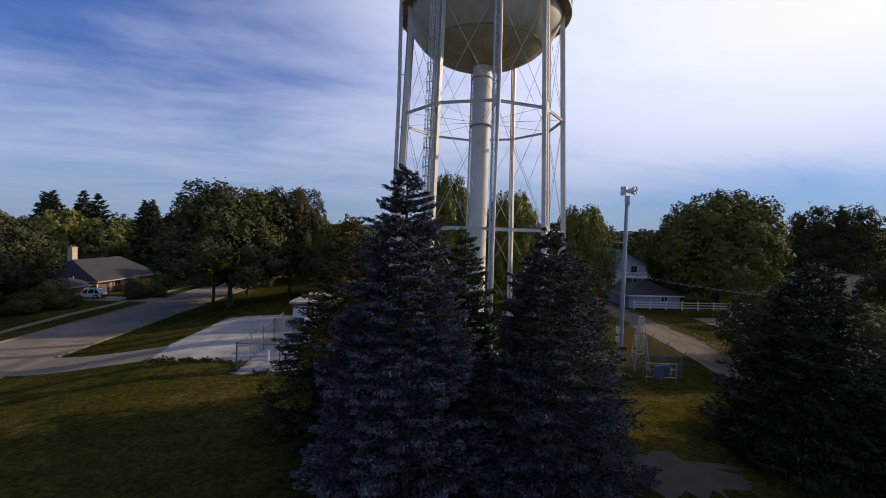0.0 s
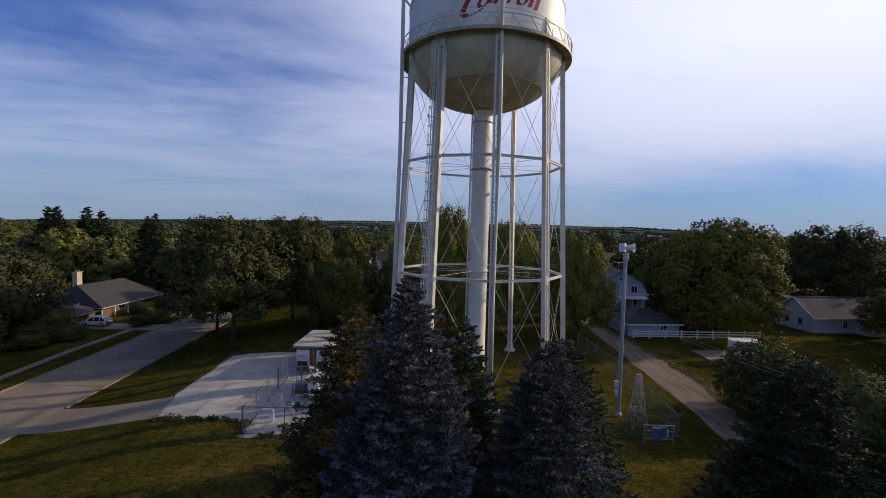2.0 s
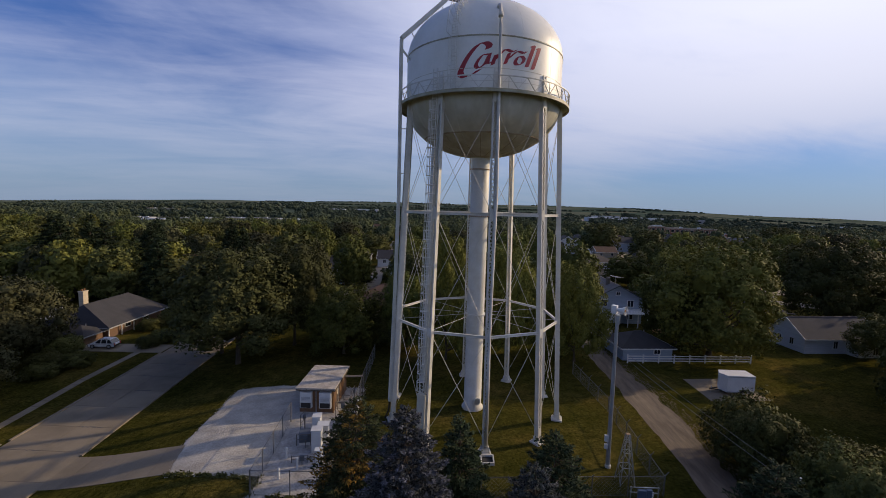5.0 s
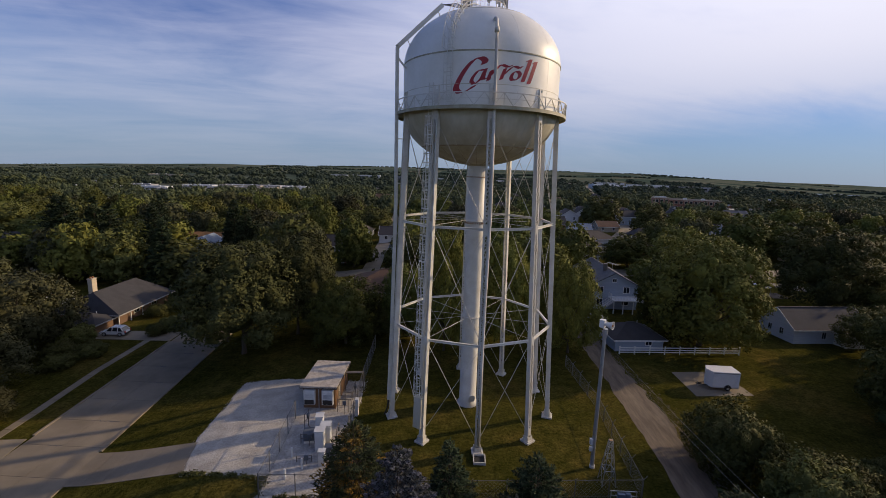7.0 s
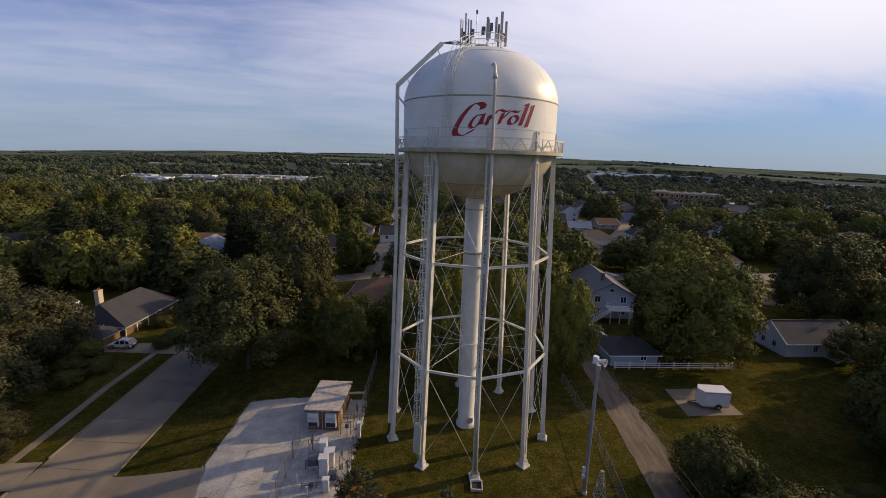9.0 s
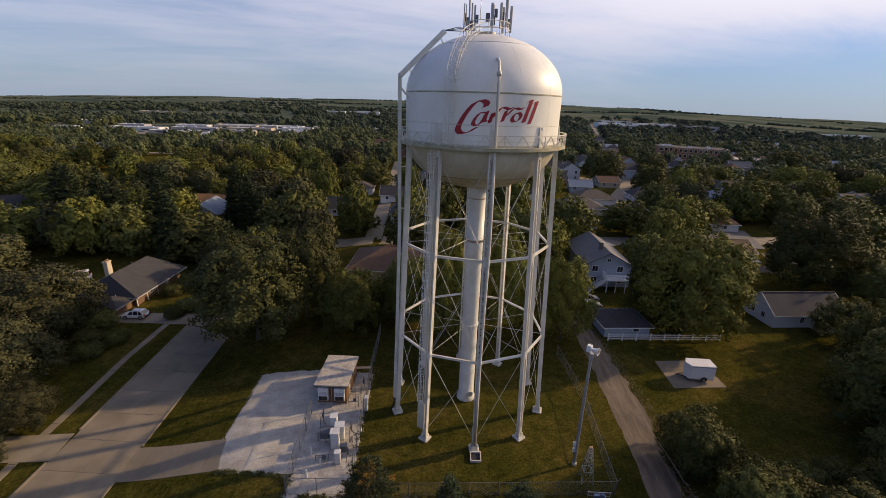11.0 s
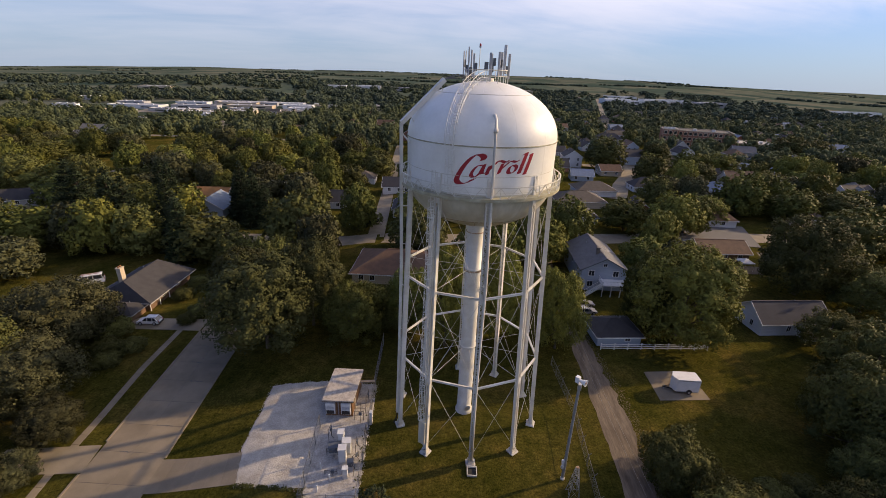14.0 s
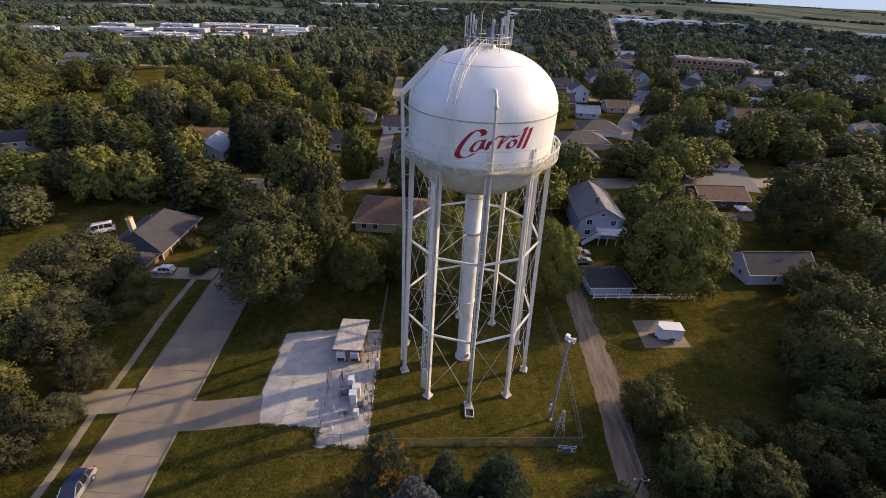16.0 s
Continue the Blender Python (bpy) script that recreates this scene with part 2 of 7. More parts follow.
M["concrete_white"] = material("white_concrete_footing", (0.62, 0.60, 0.55), 0.85, second=(0.45, 0.42, 0.36), scale=1.5, amount=0.6, fine=12)
M["asphalt"] = material("grey_street_asphalt", (0.125, 0.12, 0.112), 0.92, second=(0.12, 0.115, 0.11), scale=0.2, amount=0.8, fine=8, space="World")
M["gravel"] = material("white_limestone_gravel", (0.48, 0.445, 0.375), 0.95, second=(0.315, 0.285, 0.235), scale=0.6, amount=0.8, fine=6, fine_amount=0.4, bump=1.0, bump_scale=6, space="World")
M["gravel_grey"] = material("grey_crushed_stone", (0.46, 0.43, 0.38), 0.95, second=(0.28, 0.26, 0.225), scale=0.9, amount=0.85, fine=5, fine_amount=0.5, bump=1.0, bump_scale=5, space="World")
M["dirt"] = material("packed_alley_gravel", (0.185, 0.143, 0.100), 0.95, second=(0.088, 0.066, 0.045), scale=0.9, amount=0.85, fine=5, fine_amount=0.45, bump=0.6, bump_scale=9, space="World", stretch=(1.5, 0.22, 1))
M["soil"] = material("bare_soil", (0.095, 0.068, 0.045), 0.95, second=(0.048, 0.036, 0.024), scale=1.0, amount=0.8, fine=8, space="World")
M["glass"] = material("window_glass", (0.02, 0.025, 0.03), 0.08, second=(0.03, 0.03, 0.035), spec=0.8)
M["bark"] = material("tree_bark", (0.10, 0.075, 0.05), 0.95, second=(0.05, 0.04, 0.03), scale=3, amount=0.8, bump=0.6, bump_scale=8, stretch=(1, 1, 0.2))


def leaf(name, a, b, extent=0.35, tr=0.07, island=0.28):
    return material(name, a, 0.72, second=b, scale=0.28, amount=0.8, fine=1.4, fine_amount=0.2, random_amount=extent, island=island, translucent=tr, spec=0.09)


M["leaf"] = leaf("green_leaves", (0.122, 0.130, 0.030), (0.068, 0.080, 0.022))
M["leaf_bright"] = leaf("bright_green_leaves", (0.172, 0.168, 0.036), (0.100, 0.110, 0.027))
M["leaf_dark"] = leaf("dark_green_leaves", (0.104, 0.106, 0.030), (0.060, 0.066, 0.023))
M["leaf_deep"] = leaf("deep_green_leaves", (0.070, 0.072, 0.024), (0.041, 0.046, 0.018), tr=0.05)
M["leaf_brown"] = leaf("olive_brown_leaves", (0.074, 0.074, 0.033), (0.046, 0.049, 0.024))
M["needle_blue"] = leaf("blue_spruce_needles", (0.082, 0.087, 0.088), (0.032, 0.037, 0.037), 0.1, 0.04, 0.8)
# paler than the needles further in: sky light on the tips, put into colour
M["needle_tip"] = leaf("skylit_tip_needles", (0.150, 0.150, 0.165), (0.080, 0.082, 0.09), 0.1, 0.04, 0.6)
M["needle_grey"] = leaf("grey_green_spruce_needles", (0.066, 0.074, 0.066), (0.030, 0.038, 0.032), 0.1, 0.04, 0.75)
M["needle"] = leaf("green_spruce_needles", (0.040, 0.055, 0.026), (0.028, 0.040, 0.02), 0.2, 0.05, 0.5)
M["needle_gold"] = material("yellowing_spruce_needles", (0.046, 0.056, 0.024), 0.8, second=(0.32, 0.175, 0.03), scale=0.45, amount=0.85, lo=0.52, hi=0.62, fine=1.4, fine_amount=0.2, island=0.5, translucent=0.08, spec=0.12)
for name, c, d in (("roof_grey", (0.045, 0.043, 0.044), (0.030, 0.029, 0.030)), ("roof_brown", (0.145, 0.082, 0.048), (0.09, 0.052, 0.034)), ("roof_blue", (0.20, 0.25, 0.31), (0.14, 0.18, 0.24)),
                   ("roof_dark", (0.035, 0.035, 0.042), (0.028, 0.028, 0.032)), ("roof_tan", (0.098, 0.080, 0.062), (0.07, 0.057, 0.045)), ("roof_orange", (0.32, 0.15, 0.05), (0.22, 0.11, 0.045))):
    M[name] = material(name + "_shingles", c, 0.9, second=d, scale=0.8, amount=0.7, fine=6, fine_amount=0.22, bump=0.3, bump_scale=6, random_amount=0.12)
for name, c in (("wall_white", (0.66, 0.66, 0.64)), ("wall_blue", (0.33, 0.40, 0.48)), ("wall_pale_blue", (0.37, 0.43, 0.50)), ("wall_tan", (0.48, 0.40, 0.29)), ("wall_brown", (0.17, 0.10, 0.06)), ("wall_grey", (0.34, 0.34, 0.34)),
                ("wall_brick", (0.28, 0.125, 0.075))):
    M[name] = material(name + "_siding", c, 0.75, second=[x * 0.82 for x in c], scale=0.7, amount=0.6, fine=5, fine_amount=0.08, random_amount=0.12, stretch=(0.4, 0.4, 6))
M["white"] = material("white_paint", (0.74, 0.74, 0.72), 0.5, second=(0.62, 0.61, 0.58), scale=1.2, amount=0.5)
M["flat_roof"] = material("pale_flat_roof", (0.50, 0.50, 0.49), 0.8, second=(0.38, 0.37, 0.36), scale=0.3, amount=0.7, random_amount=0.25)
M["shed_roof"] = material("weathered_tan_membrane", (0.52, 0.47, 0.40), 0.85, second=(0.27, 0.24, 0.20), scale=2.2, amount=0.8, fine=5, fine_amount=0.2)
M["roof_light"] = material("pale_grey_shingles", (0.15, 0.148, 0.145), 0.9, second=(0.105, 0.104, 0.102), scale=0.8, amount=0.7, fine=6, fine_amount=0.22, bump=0.3, bump_scale=6)
M["dark_steel"] = material("weathered_dark_steel", (0.13, 0.115, 0.10), 0.7, 0.2, second=(0.20, 0.17, 0.14), scale=3, amount=0.7)
M["dark_box"] = material("dark_grey_cabinet_paint", (0.10, 0.115, 0.13), 0.5, second=(0.075, 0.085, 0.10), scale=1.5)
M["wood"] = material("brown_board", (0.20, 0.105, 0.05), 0.75, second=(0.115, 0.062, 0.032), scale=1.5, amount=0.7, stretch=(3, 3, 0.4))
M["box"] = material("pale_cabinet_paint", (0.62, 0.63, 0.62), 0.5, second=(0.5, 0.51, 0.5), scale=1.5)
M["box_blue"] = material("blue_grey_cabinet_paint", (0.11, 0.16, 0.25), 0.5, second=(0.08, 0.12, 0.19), scale=1.5)
M["black"] = material("black_rubber", (0.02, 0.02, 0.02), 0.8)
M["dark"] = material("dark_opening", (0.03, 0.028, 0.025), 0.8)
M["car_white"] = material("white_car_paint", (0.70, 0.71, 0.72), 0.25, second=(0.66, 0.67, 0.68), scale=0.5)
M["car_silver"] = material("silver_car_paint", (0.42, 0.42, 0.43), 0.28, 0.4, second=(0.38, 0.38, 0.39), scale=0.5)
M["car_dark"] = material("dark_blue_car_paint", (0.03, 0.04, 0.07), 0.25, second=(0.025, 0.035, 0.06), scale=0.5)
M["lamp_red"] = material("red_lamp_glass", (0.35, 0.02, 0.01), 0.3)
M["lamp_clear"] = material("clear_lamp_glass", (0.55, 0.55, 0.55), 0.15)
M["mesh"] = material("chain_link_wire", (0.25, 0.245, 0.23), 0.6, 0.4)
M["fence_steel"] = material("dull_fence_steel", (0.20, 0.195, 0.18), 0.6, 0.4, second=(0.14, 0.13, 0.12), scale=3, amount=0.6)
M["wire"] = material("black_cable", (0.10, 0.10, 0.10), 0.6)
M["tarp"] = material("white_tarp", (0.6, 0.6, 0.58), 0.7)


# ---- mesh building ----
class Geo:
    """Gathers simple solids into one mesh."""

    def __init__(self):
        self.v, self.f = [], []

    def add(self, verts, faces):
        k = len(self.v)
        self.v += [tuple(p) for p in verts]
        self.f += [tuple(i + k for i in face) for face in faces]
        return self

    def box(self, c, s, m=None, cut=0.0):
        """A box at c of size s; cut: chamfer of its upright edges."""
        x, y, z = (a / 2 for a in s)
        if cut:
            ring = [(-x + cut, -y), (x - cut, -y), (x, -y + cut), (x, y - cut), (x - cut, y), (-x + cut, y), (-x, y - cut), (-x, -y + cut)]
        else:
            ring = [(-x, -y), (x, -y), (x, y), (-x, y)]
        return self.prism([(c[0] + a, c[1] + b) for a, b in ring], c[2] - z, c[2] + z, m)

    def prism(self, ring, z0, z1, m=None):
        n = len(ring)
        pts = [Vector((a, b, z0)) for a, b in ring] + [Vector((a, b, z1)) for a, b in ring]
        if m is not None:
            pts = [m @ p for p in pts]
        faces = [tuple(range(n))[::-1], tuple(range(n, 2 * n))] + [(i, (i + 1) % n, (i + 1) % n + n, i + n) for i in range(n)]
        return self.add(pts, faces)

    def bar(self, a, b, w, h=None, up=(0, 0, 1)):
        """A square bar from a to b."""
        a, b = Vector(a), Vector(b)
        d = (b - a).normalized()
        s = d.cross(Vector(up))
        if s.length < 1e-4:
            s = d.cross(Vector((1, 0, 0)))
        s.normalize()
        t = s.cross(d)
        s, t = s * w / 2, t * (h or w) / 2
        pts = [p + q for p in (a, b) for q in (-s - t, s - t, s + t, -s + t)]
        return self.add(pts, [(3, 2, 1, 0), (4, 5, 6, 7), (0, 1, 5, 4), (1, 2, 6, 5), (2, 3, 7, 6), (3, 0, 4, 7)])

    def tube(self, path, r, n=8, caps=True, r2=None):
        path = [Vector(p) for p in path]
        verts, faces = [], []
        for i, p in enumerate(path):
            d = (path[min(i + 1, len(path) - 1)] - path[max(i - 1, 0)]).normalized()
            s = d.cross(Vector((0, 0, 1)))
            if s.length < 1e-3:
                s = Vector((1, 0, 0))
            s.normalize()
            t = s.cross(d)
            k = r if r2 is None else r + (r2 - r) * i / (len(path) - 1)
            verts += [p + (s * math.cos(2 * math.pi * j / n) + t * math.sin(2 * math.pi * j / n)) * k for j in range(n)]
        for i in range(len(path) - 1):
            faces += [(i * n + j, i * n + (j + 1) % n, (i + 1) * n + (j + 1) % n, (i + 1) * n + j) for j in range(n)]
        if caps:
            faces += [tuple(range(n))[::-1], tuple((len(path) - 1) * n + j for j in range(n))]
        return self.add(verts, faces)

    def lathe(self, profile, n=48, c=(0, 0)):
        """Turns (r, z) points round the vertical through c."""
        verts, faces = [], []
        for r, z in profile:
            verts += [(c[0] + r * math.cos(2 * math.pi * j / n), c[1] + r * math.sin(2 * math.pi * j / n), z) for j in range(n)]
        for i in range(len(profile) - 1):
            faces += [(i * n + j, i * n + (j + 1) % n, (i + 1) * n + (j + 1) % n, (i + 1) * n + j) for j in range(n)]
        return self.add(verts, faces)

    def mesh(self, name, mat, smooth=False):
        me = bpy.data.meshes.new(name)
        me.from_pydata(self.v, [], self.f)
        me.materials.append(mat)
        if smooth:
            me.polygons.foreach_set("use_smooth", [True] * len(me.polygons))
        me.update()
        return me


def thing(name, label, category, m=None, group="", kind=""):
    """An empty at the base of a thing."""
    ob = tagged(new(name), label, category, group, kind)
    ob.empty_display_size = 0.2
    if m is not None:
        ob.matrix_world = m
    return ob


def part(name, geo, mat, parent=None, label="", smooth=False, m=None):
    me = geo if isinstance(geo, bpy.types.Mesh) else geo.mesh(name, mat, smooth)
    ob = new(name, me)
    ob.parent = parent
    if m is not None:
        ob.matrix_basis = m
    return tagged(ob, label)


def single(name, geo, mat, label, category, group="", kind="", smooth=False, m=None):
    ob = new(name, geo if isinstance(geo, bpy.types.Mesh) else geo.mesh(name, mat, smooth))
    if m is not None:
        ob.matrix_world = m
    return tagged(ob, label, category, group, kind)


def smooth01(k):
    k = min(max(k, 0.0), 1.0)
    return k * k * (3 - 2 * k)


def G(x, y):
    """Height of the ground: level round the tower, falling to the street, rolling and rising in the distance."""
    z = -1.6 * smooth01((-19 - x - 0.1 * (y - 35) * smooth01((120 - abs(y)) / 60)) / 15)
    d = math.hypot(x, y)
    if d > 250:
        k = smooth01((d - 500) / 3400)
        z += k * (44 + 6 * math.sin(x * 0.0016 + 1.0) + 5 * math.sin(y * 0.0021 + x * 0.0009) + 3 * math.sin(x * 0.0047 + y * 0.003))
        z += -4 * smooth01((d - 250) / 500) * (1 - k)
        if y > 0:
            # the land falls away a little to both sides
            z -= 62 * k * smooth01((abs(x) / max(y, 1.0) - 0.35) / 0.75)
    return z


# ---- ground, streets and paved surfaces ----
def spaced(limit, step, n):
    """Coordinates that grow wider apart with distance."""
    k = math.log(limit / step + 1) / n
    out = [step * (math.exp(k * i) - 1) for i in range(1, n + 1)]
    return [-a for a in out[::-1]] + [0.0] + out


def build_ground():
    xs = [x - 25 for x in spaced(4700, 20, 95)]
    ys = [y + 40 for y in spaced(4700, 20, 95)]
    geo = Geo()
    geo.v = [(x, y, G(x, y)) for y in ys for x in xs]
    n = len(xs)
    geo.f = [(j * n + i, j * n + i + 1, (j + 1) * n + i + 1, (j + 1) * n + i) for j in range(len(ys) - 1) for i in range(n - 1)]
    single("ground", geo, M["grass"], "mown green lawn, yellowing in places, and distant farm fields paled and blued as painted haze", "ground", kind="structure", smooth=True)


build_ground()


def slab(ring, top, thick=0.2):
    """A flat paved piece whose upper edge follows the ground."""
    geo = Geo()
    n = len(ring)
    pts = [(x, y, G(x, y) + top) for x, y in ring] + [(x, y, G(x, y) + top - thick) for x, y in ring]
    return geo.add(pts, [tuple(range(n)), tuple(range(2 * n - 1, n - 1, -1))] + [(i, i + n, (i + 1) % n + n, (i + 1) % n) for i in range(n)])


def between(a, b, k):
    return (a[0] + (b[0] - a[0]) * k, a[1] + (b[1] - a[1]) * k)


def strip(points, width, top, thick=0.25, step=4.0):
    """A ribbon of paving along a line."""
    geo = Geo()
    line = []
    for a, b in zip(points, points[1:]):
        n = max(1, int(math.dist(a, b) / step))
        line += [between(a, b, i / n) for i in range(n)]
    line.append(points[-1])
    rows = []
    for i, p in enumerate(line):
        q, r = line[max(i - 1, 0)], line[min(i + 1, len(line) - 1)]
        d = Vector((r[0] - q[0], r[1] - q[1])).normalized()
        s = Vector((-d.y, d.x)) * width / 2
        for sx in (1, -1):
            x, y = p[0] + s.x * sx, p[1] + s.y * sx
            rows += [(x, y, G(x, y) + top), (x, y, G(x, y) + top - thick)]
    faces = []
    for i in range(len(line) - 1):
        k = 4 * i
        faces += [(k, k + 2, k + 6, k + 4), (k + 1, k, k + 4, k + 5), (k + 2, k + 3, k + 7, k + 6)]
    return geo.add(rows, faces)


ROAD_Z = 0.05
# the edges of the concrete street, as lines x = a + b * y
def road_left(y):
    return -39.0 - 0.098 * y


def road_right(y):
    return -30.0 - 0.108 * y


FAR_STREET = [(-190, 104), (-56, 112), (-10, 114), (31, 119), (72, 126), (180, 138)]
LONG_STREET = [(66, 170), (76, 196), (93, 231), (112, 297), (162, 496), (260, 860), (335, 1150)]

# ---- water tower ----
CX, CY = 3.71, 46.07
LEGS, PHI = 10, -85.1
R_FOOT, Z_FOOT, R_TOP, Z_TOP = 9.42, 0.35, 8.12, 33.0
Z_RING = (11.0, 22.35)
R_TANK, Z_BOWL, Z_SHELL, Z_SEAM, Z_DOME = 8.15, 28.35, 33.6, 38.2, 43.9


def leg_r(z):
    return R_FOOT + (R_TOP - R_FOOT) * (z - Z_FOOT) / (Z_TOP - Z_FOOT)


def around(r, deg, z):
    a = radians(deg)
    return Vector((r * math.cos(a), r * math.sin(a), z))


def build_letters(tower):
    """The word painted round the shell, written with a slanted broad pen: thick downstrokes, thin turns."""
    def smooth_line(points, n=10):
        pts = [points[0], *points, points[-1]]
        out = []
        for p0, p1, p2, p3 in zip(pts, pts[1:], pts[2:], pts[3:]):
            for i in range(n):
                t = i / n
                out.append(tuple(0.5 * (2 * b + (c - a) * t + (2 * a - 5 * b + 4 * c - d) * t * t + (3 * b - a - 3 * c + d) * t ** 3) for a, b, c, d in zip(p0, p1, p2, p3)))
        return out + [points[-1]]

    def wrap(u, z, r):
        a = u / R_TANK - math.pi / 2
        return (r * math.cos(a), r * math.sin(a), z)

    def letter(strokes, nib, angle):
        g = Geo()
        nx, nz = nib / 2 * math.cos(radians(angle)), nib / 2 * math.sin(radians(angle))
        for k, pts in enumerate(strokes):
            r = R_TANK + 0.012 + 0.004 * k
            line = smooth_line(pts)
            verts = []
            for u, z in line:
                verts += [wrap(u - nx, z - nz, r), wrap(u + nx, z + nz, r)]
            # a thin edge keeps the hairlines visible
            for u, z in line:
                verts += [wrap(u - 0.035, z + 0.03, r - 0.002), wrap(u + 0.035, z - 0.03, r - 0.002)]
            m = 2 * len(line)
            faces = []
            for i in range(len(line) - 1):
                for o in (0, m):
                    faces.append((o + 2 * i, o + 2 * i + 1, o + 2 * i + 3, o + 2 * i + 2))
            g.add(verts, faces)
        part("letter", g, M["red"], tower, "dark red painted letter")

    letter([[(-0.15, 36.98), (-0.02, 37.28), (-0.42, 37.52), (-1.05, 37.3), (-1.75, 36.55), (-2.3, 35.65), (-2.55, 34.95), (-2.2, 34.62), (-1.5, 34.78), (-0.85, 35.2)]], 0.62, 20)
    letter([[(-0.05, 36.5), (-0.55, 36.45), (-1.0, 35.95), (-1.15, 35.5), (-0.85, 35.35), (-0.35, 35.75), (-0.02, 36.4)], [(0.08, 36.62), (-0.08, 36.1), (-0.12, 35.72), (0.25, 35.85)]], 0.40, 22)
    letter([[(0.62, 36.5), (0.45, 36.1), (0.32, 35.62)], [(0.5, 36.05), (0.95, 36.55), (1.45, 36.98), (2.1, 36.85), (2.42, 37.02)]], 0.40, 22)
    letter([[(1.82, 36.72), (1.65, 36.3), (1.45, 35.75)], [(1.7, 36.2), (2.15, 36.6), (2.65, 36.95), (3.2, 36.85), (3.42, 37.02)]], 0.40, 22)
    letter([[(3.0, 36.58), (2.6, 36.4), (2.4, 35.98), (2.6, 35.78), (3.05, 35.95), (3.25, 36.35), (3.0, 36.58)]], 0.40, 22)
    letter([[(3.98, 37.5), (4.38, 37.72)], [(4.32, 37.7), (4.05, 37.0), (3.78, 36.3), (3.55, 35.72)], [(3.42, 35.72), (3.72, 35.78)]], 0.45, 10)
    letter([[(4.7, 37.42), (5.0, 37.6)], [(4.95, 37.6), (4.7, 36.9), (4.4, 36.1), (4.2, 35.6)], [(4.06, 35.62), (4.36, 35.66)]], 0.45, 10)


def build_tower():
    tower = thing("water_tower", "tall white steel water tower on ten laced legs standing on grass", "water tower", pose(CX, CY, 0))
    # bowl, shell and dome
    bowl = [(1.0, Z_BOWL - 0.1)]
    for i in range(0, 25):
        a = i / 24 * math.pi / 2
        r = R_TANK * math.sin(a)
        if r > 1.0:
            bowl.append((r, Z_SHELL - (Z_SHELL - Z_BOWL) * math.cos(a)))
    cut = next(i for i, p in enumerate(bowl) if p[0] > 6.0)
    part("tank_bowl", Geo().lathe(bowl[cut:], 80), M["tower_low"], tower, "off-white bowl under the tank with brown streaks", True)
    part("bowl_cap", Geo().lathe(bowl[:cut + 1], 80), M["bowl_tan"], tower, "tan bottom of the bowl with brown streaks", True)
    rr, zz = bowl[cut]
    part("seam_ring", Geo().lathe([(rr - 0.06, zz - 0.06), (rr + 0.02, zz - 0.03), (rr + 0.06, zz + 0.05)], 80), M["rust_streak"], tower)
    part("tank_shell", Geo().lathe([(R_TANK, Z_SHELL), (R_TANK, Z_SEAM)], 80), M["tower"], tower, smooth=True)
    dome = [(R_TANK * math.cos(i / 24 * math.pi / 2), Z_SEAM + (Z_DOME - Z_SEAM) * math.sin(i / 24 * math.pi / 2)) for i in range(25)]
    part("tank_dome", Geo().lathe(dome[:-1] + [(0.02, Z_DOME)], 80), M["tower"], tower, smooth=True)
    part("seam_ring", Geo().lathe([(R_TANK - 0.01, Z_SEAM - 0.07), (R_TANK + 0.05, Z_SEAM - 0.05), (R_TANK + 0.05, Z_SEAM + 0.05), (R_TANK - 0.02, Z_SEAM + 0.07)], 80), M["balcony"], tower)
    part("seam_ring", Geo().lathe([(R_TANK - 0.01, 35.32), (R_TANK + 0.014, 35.34), (R_TANK + 0.014, 35.38), (R_TANK - 0.01, 35.40)], 80), M["tower_low"], tower)
    r2, z2 = R_TANK * math.cos(radians(52)), Z_SEAM + (Z_DOME - Z_SEAM) * math.sin(radians(52))
    part("seam_ring", Geo().lathe([(r2 + 0.02, z2 - 0.045), (r2 + 0.025, z2 + 0.02), (r2 - 0.03, z2 + 0.05)], 80), M["steel_paint"], tower)
    # raised plate joints down the bowl and over the dome
    for k in range(20):
        a = PHI + 9 + 18 * k
        for lo, hi, mat, label in ((1, cut, "rust_streak", "rust-stained plate joint"), (cut, len(bowl) - 1, "tower_low", "")):
            g = Geo()
            for p, q in zip(bowl[lo:hi], bowl[lo + 1:hi + 1]):
                g.bar(around(p[0] + 0.004, a, p[1] - 0.004), around(q[0] + 0.004, a, q[1] - 0.004), 0.05, 0.022)
            part("plate_joint", g, M[mat], tower, label)
    # riser pipe
    part("riser_pipe", Geo().lathe([(1.22, 0.02), (1.22, 0.25), (1.0, 0.45), (0.98, 12), (1.0, 22.0), (1.0, 22.15), (1.03, 22.15), (1.03, 22.3), (1.0, 22.3), (1.02, Z_BOWL + 0.1)], 40), M["steel_paint"], tower, "white riser pipe", True)
    g = Geo()
    for k in range(28):
        g.box(around(1.08, k * 360 / 28, 22.05), (0.1, 0.1, 0.18))
    g.lathe([(1.0, 21.98), (1.13, 21.98), (1.13, 22.02), (1.0, 22.02)], 40)
    part("flange", g, M["rust"], tower, "rusty bolted flange")
    part("flange", Geo().lathe([(1.0, 11.0), (1.12, 11.0), (1.12, 11.12), (1.0, 11.12)], 40), M["steel_paint"], tower)
    part("flange", Geo().lathe([(1.0, Z_BOWL - 1.3), (1.1, Z_BOWL - 1.3), (1.1, Z_BOWL - 1.2), (1.0, Z_BOWL - 1.2)], 40), M["rust"], tower)
    g = Geo()
    for s in (0, 1):
        g.tube([around(1.18 - 0.1 * s, -70, 1.25), around(1.33, -70, 1.25)], 0.42 - 0.09 * s, 16)
    part("manhole", g, M["steel_paint"], tower, "round manhole cover")

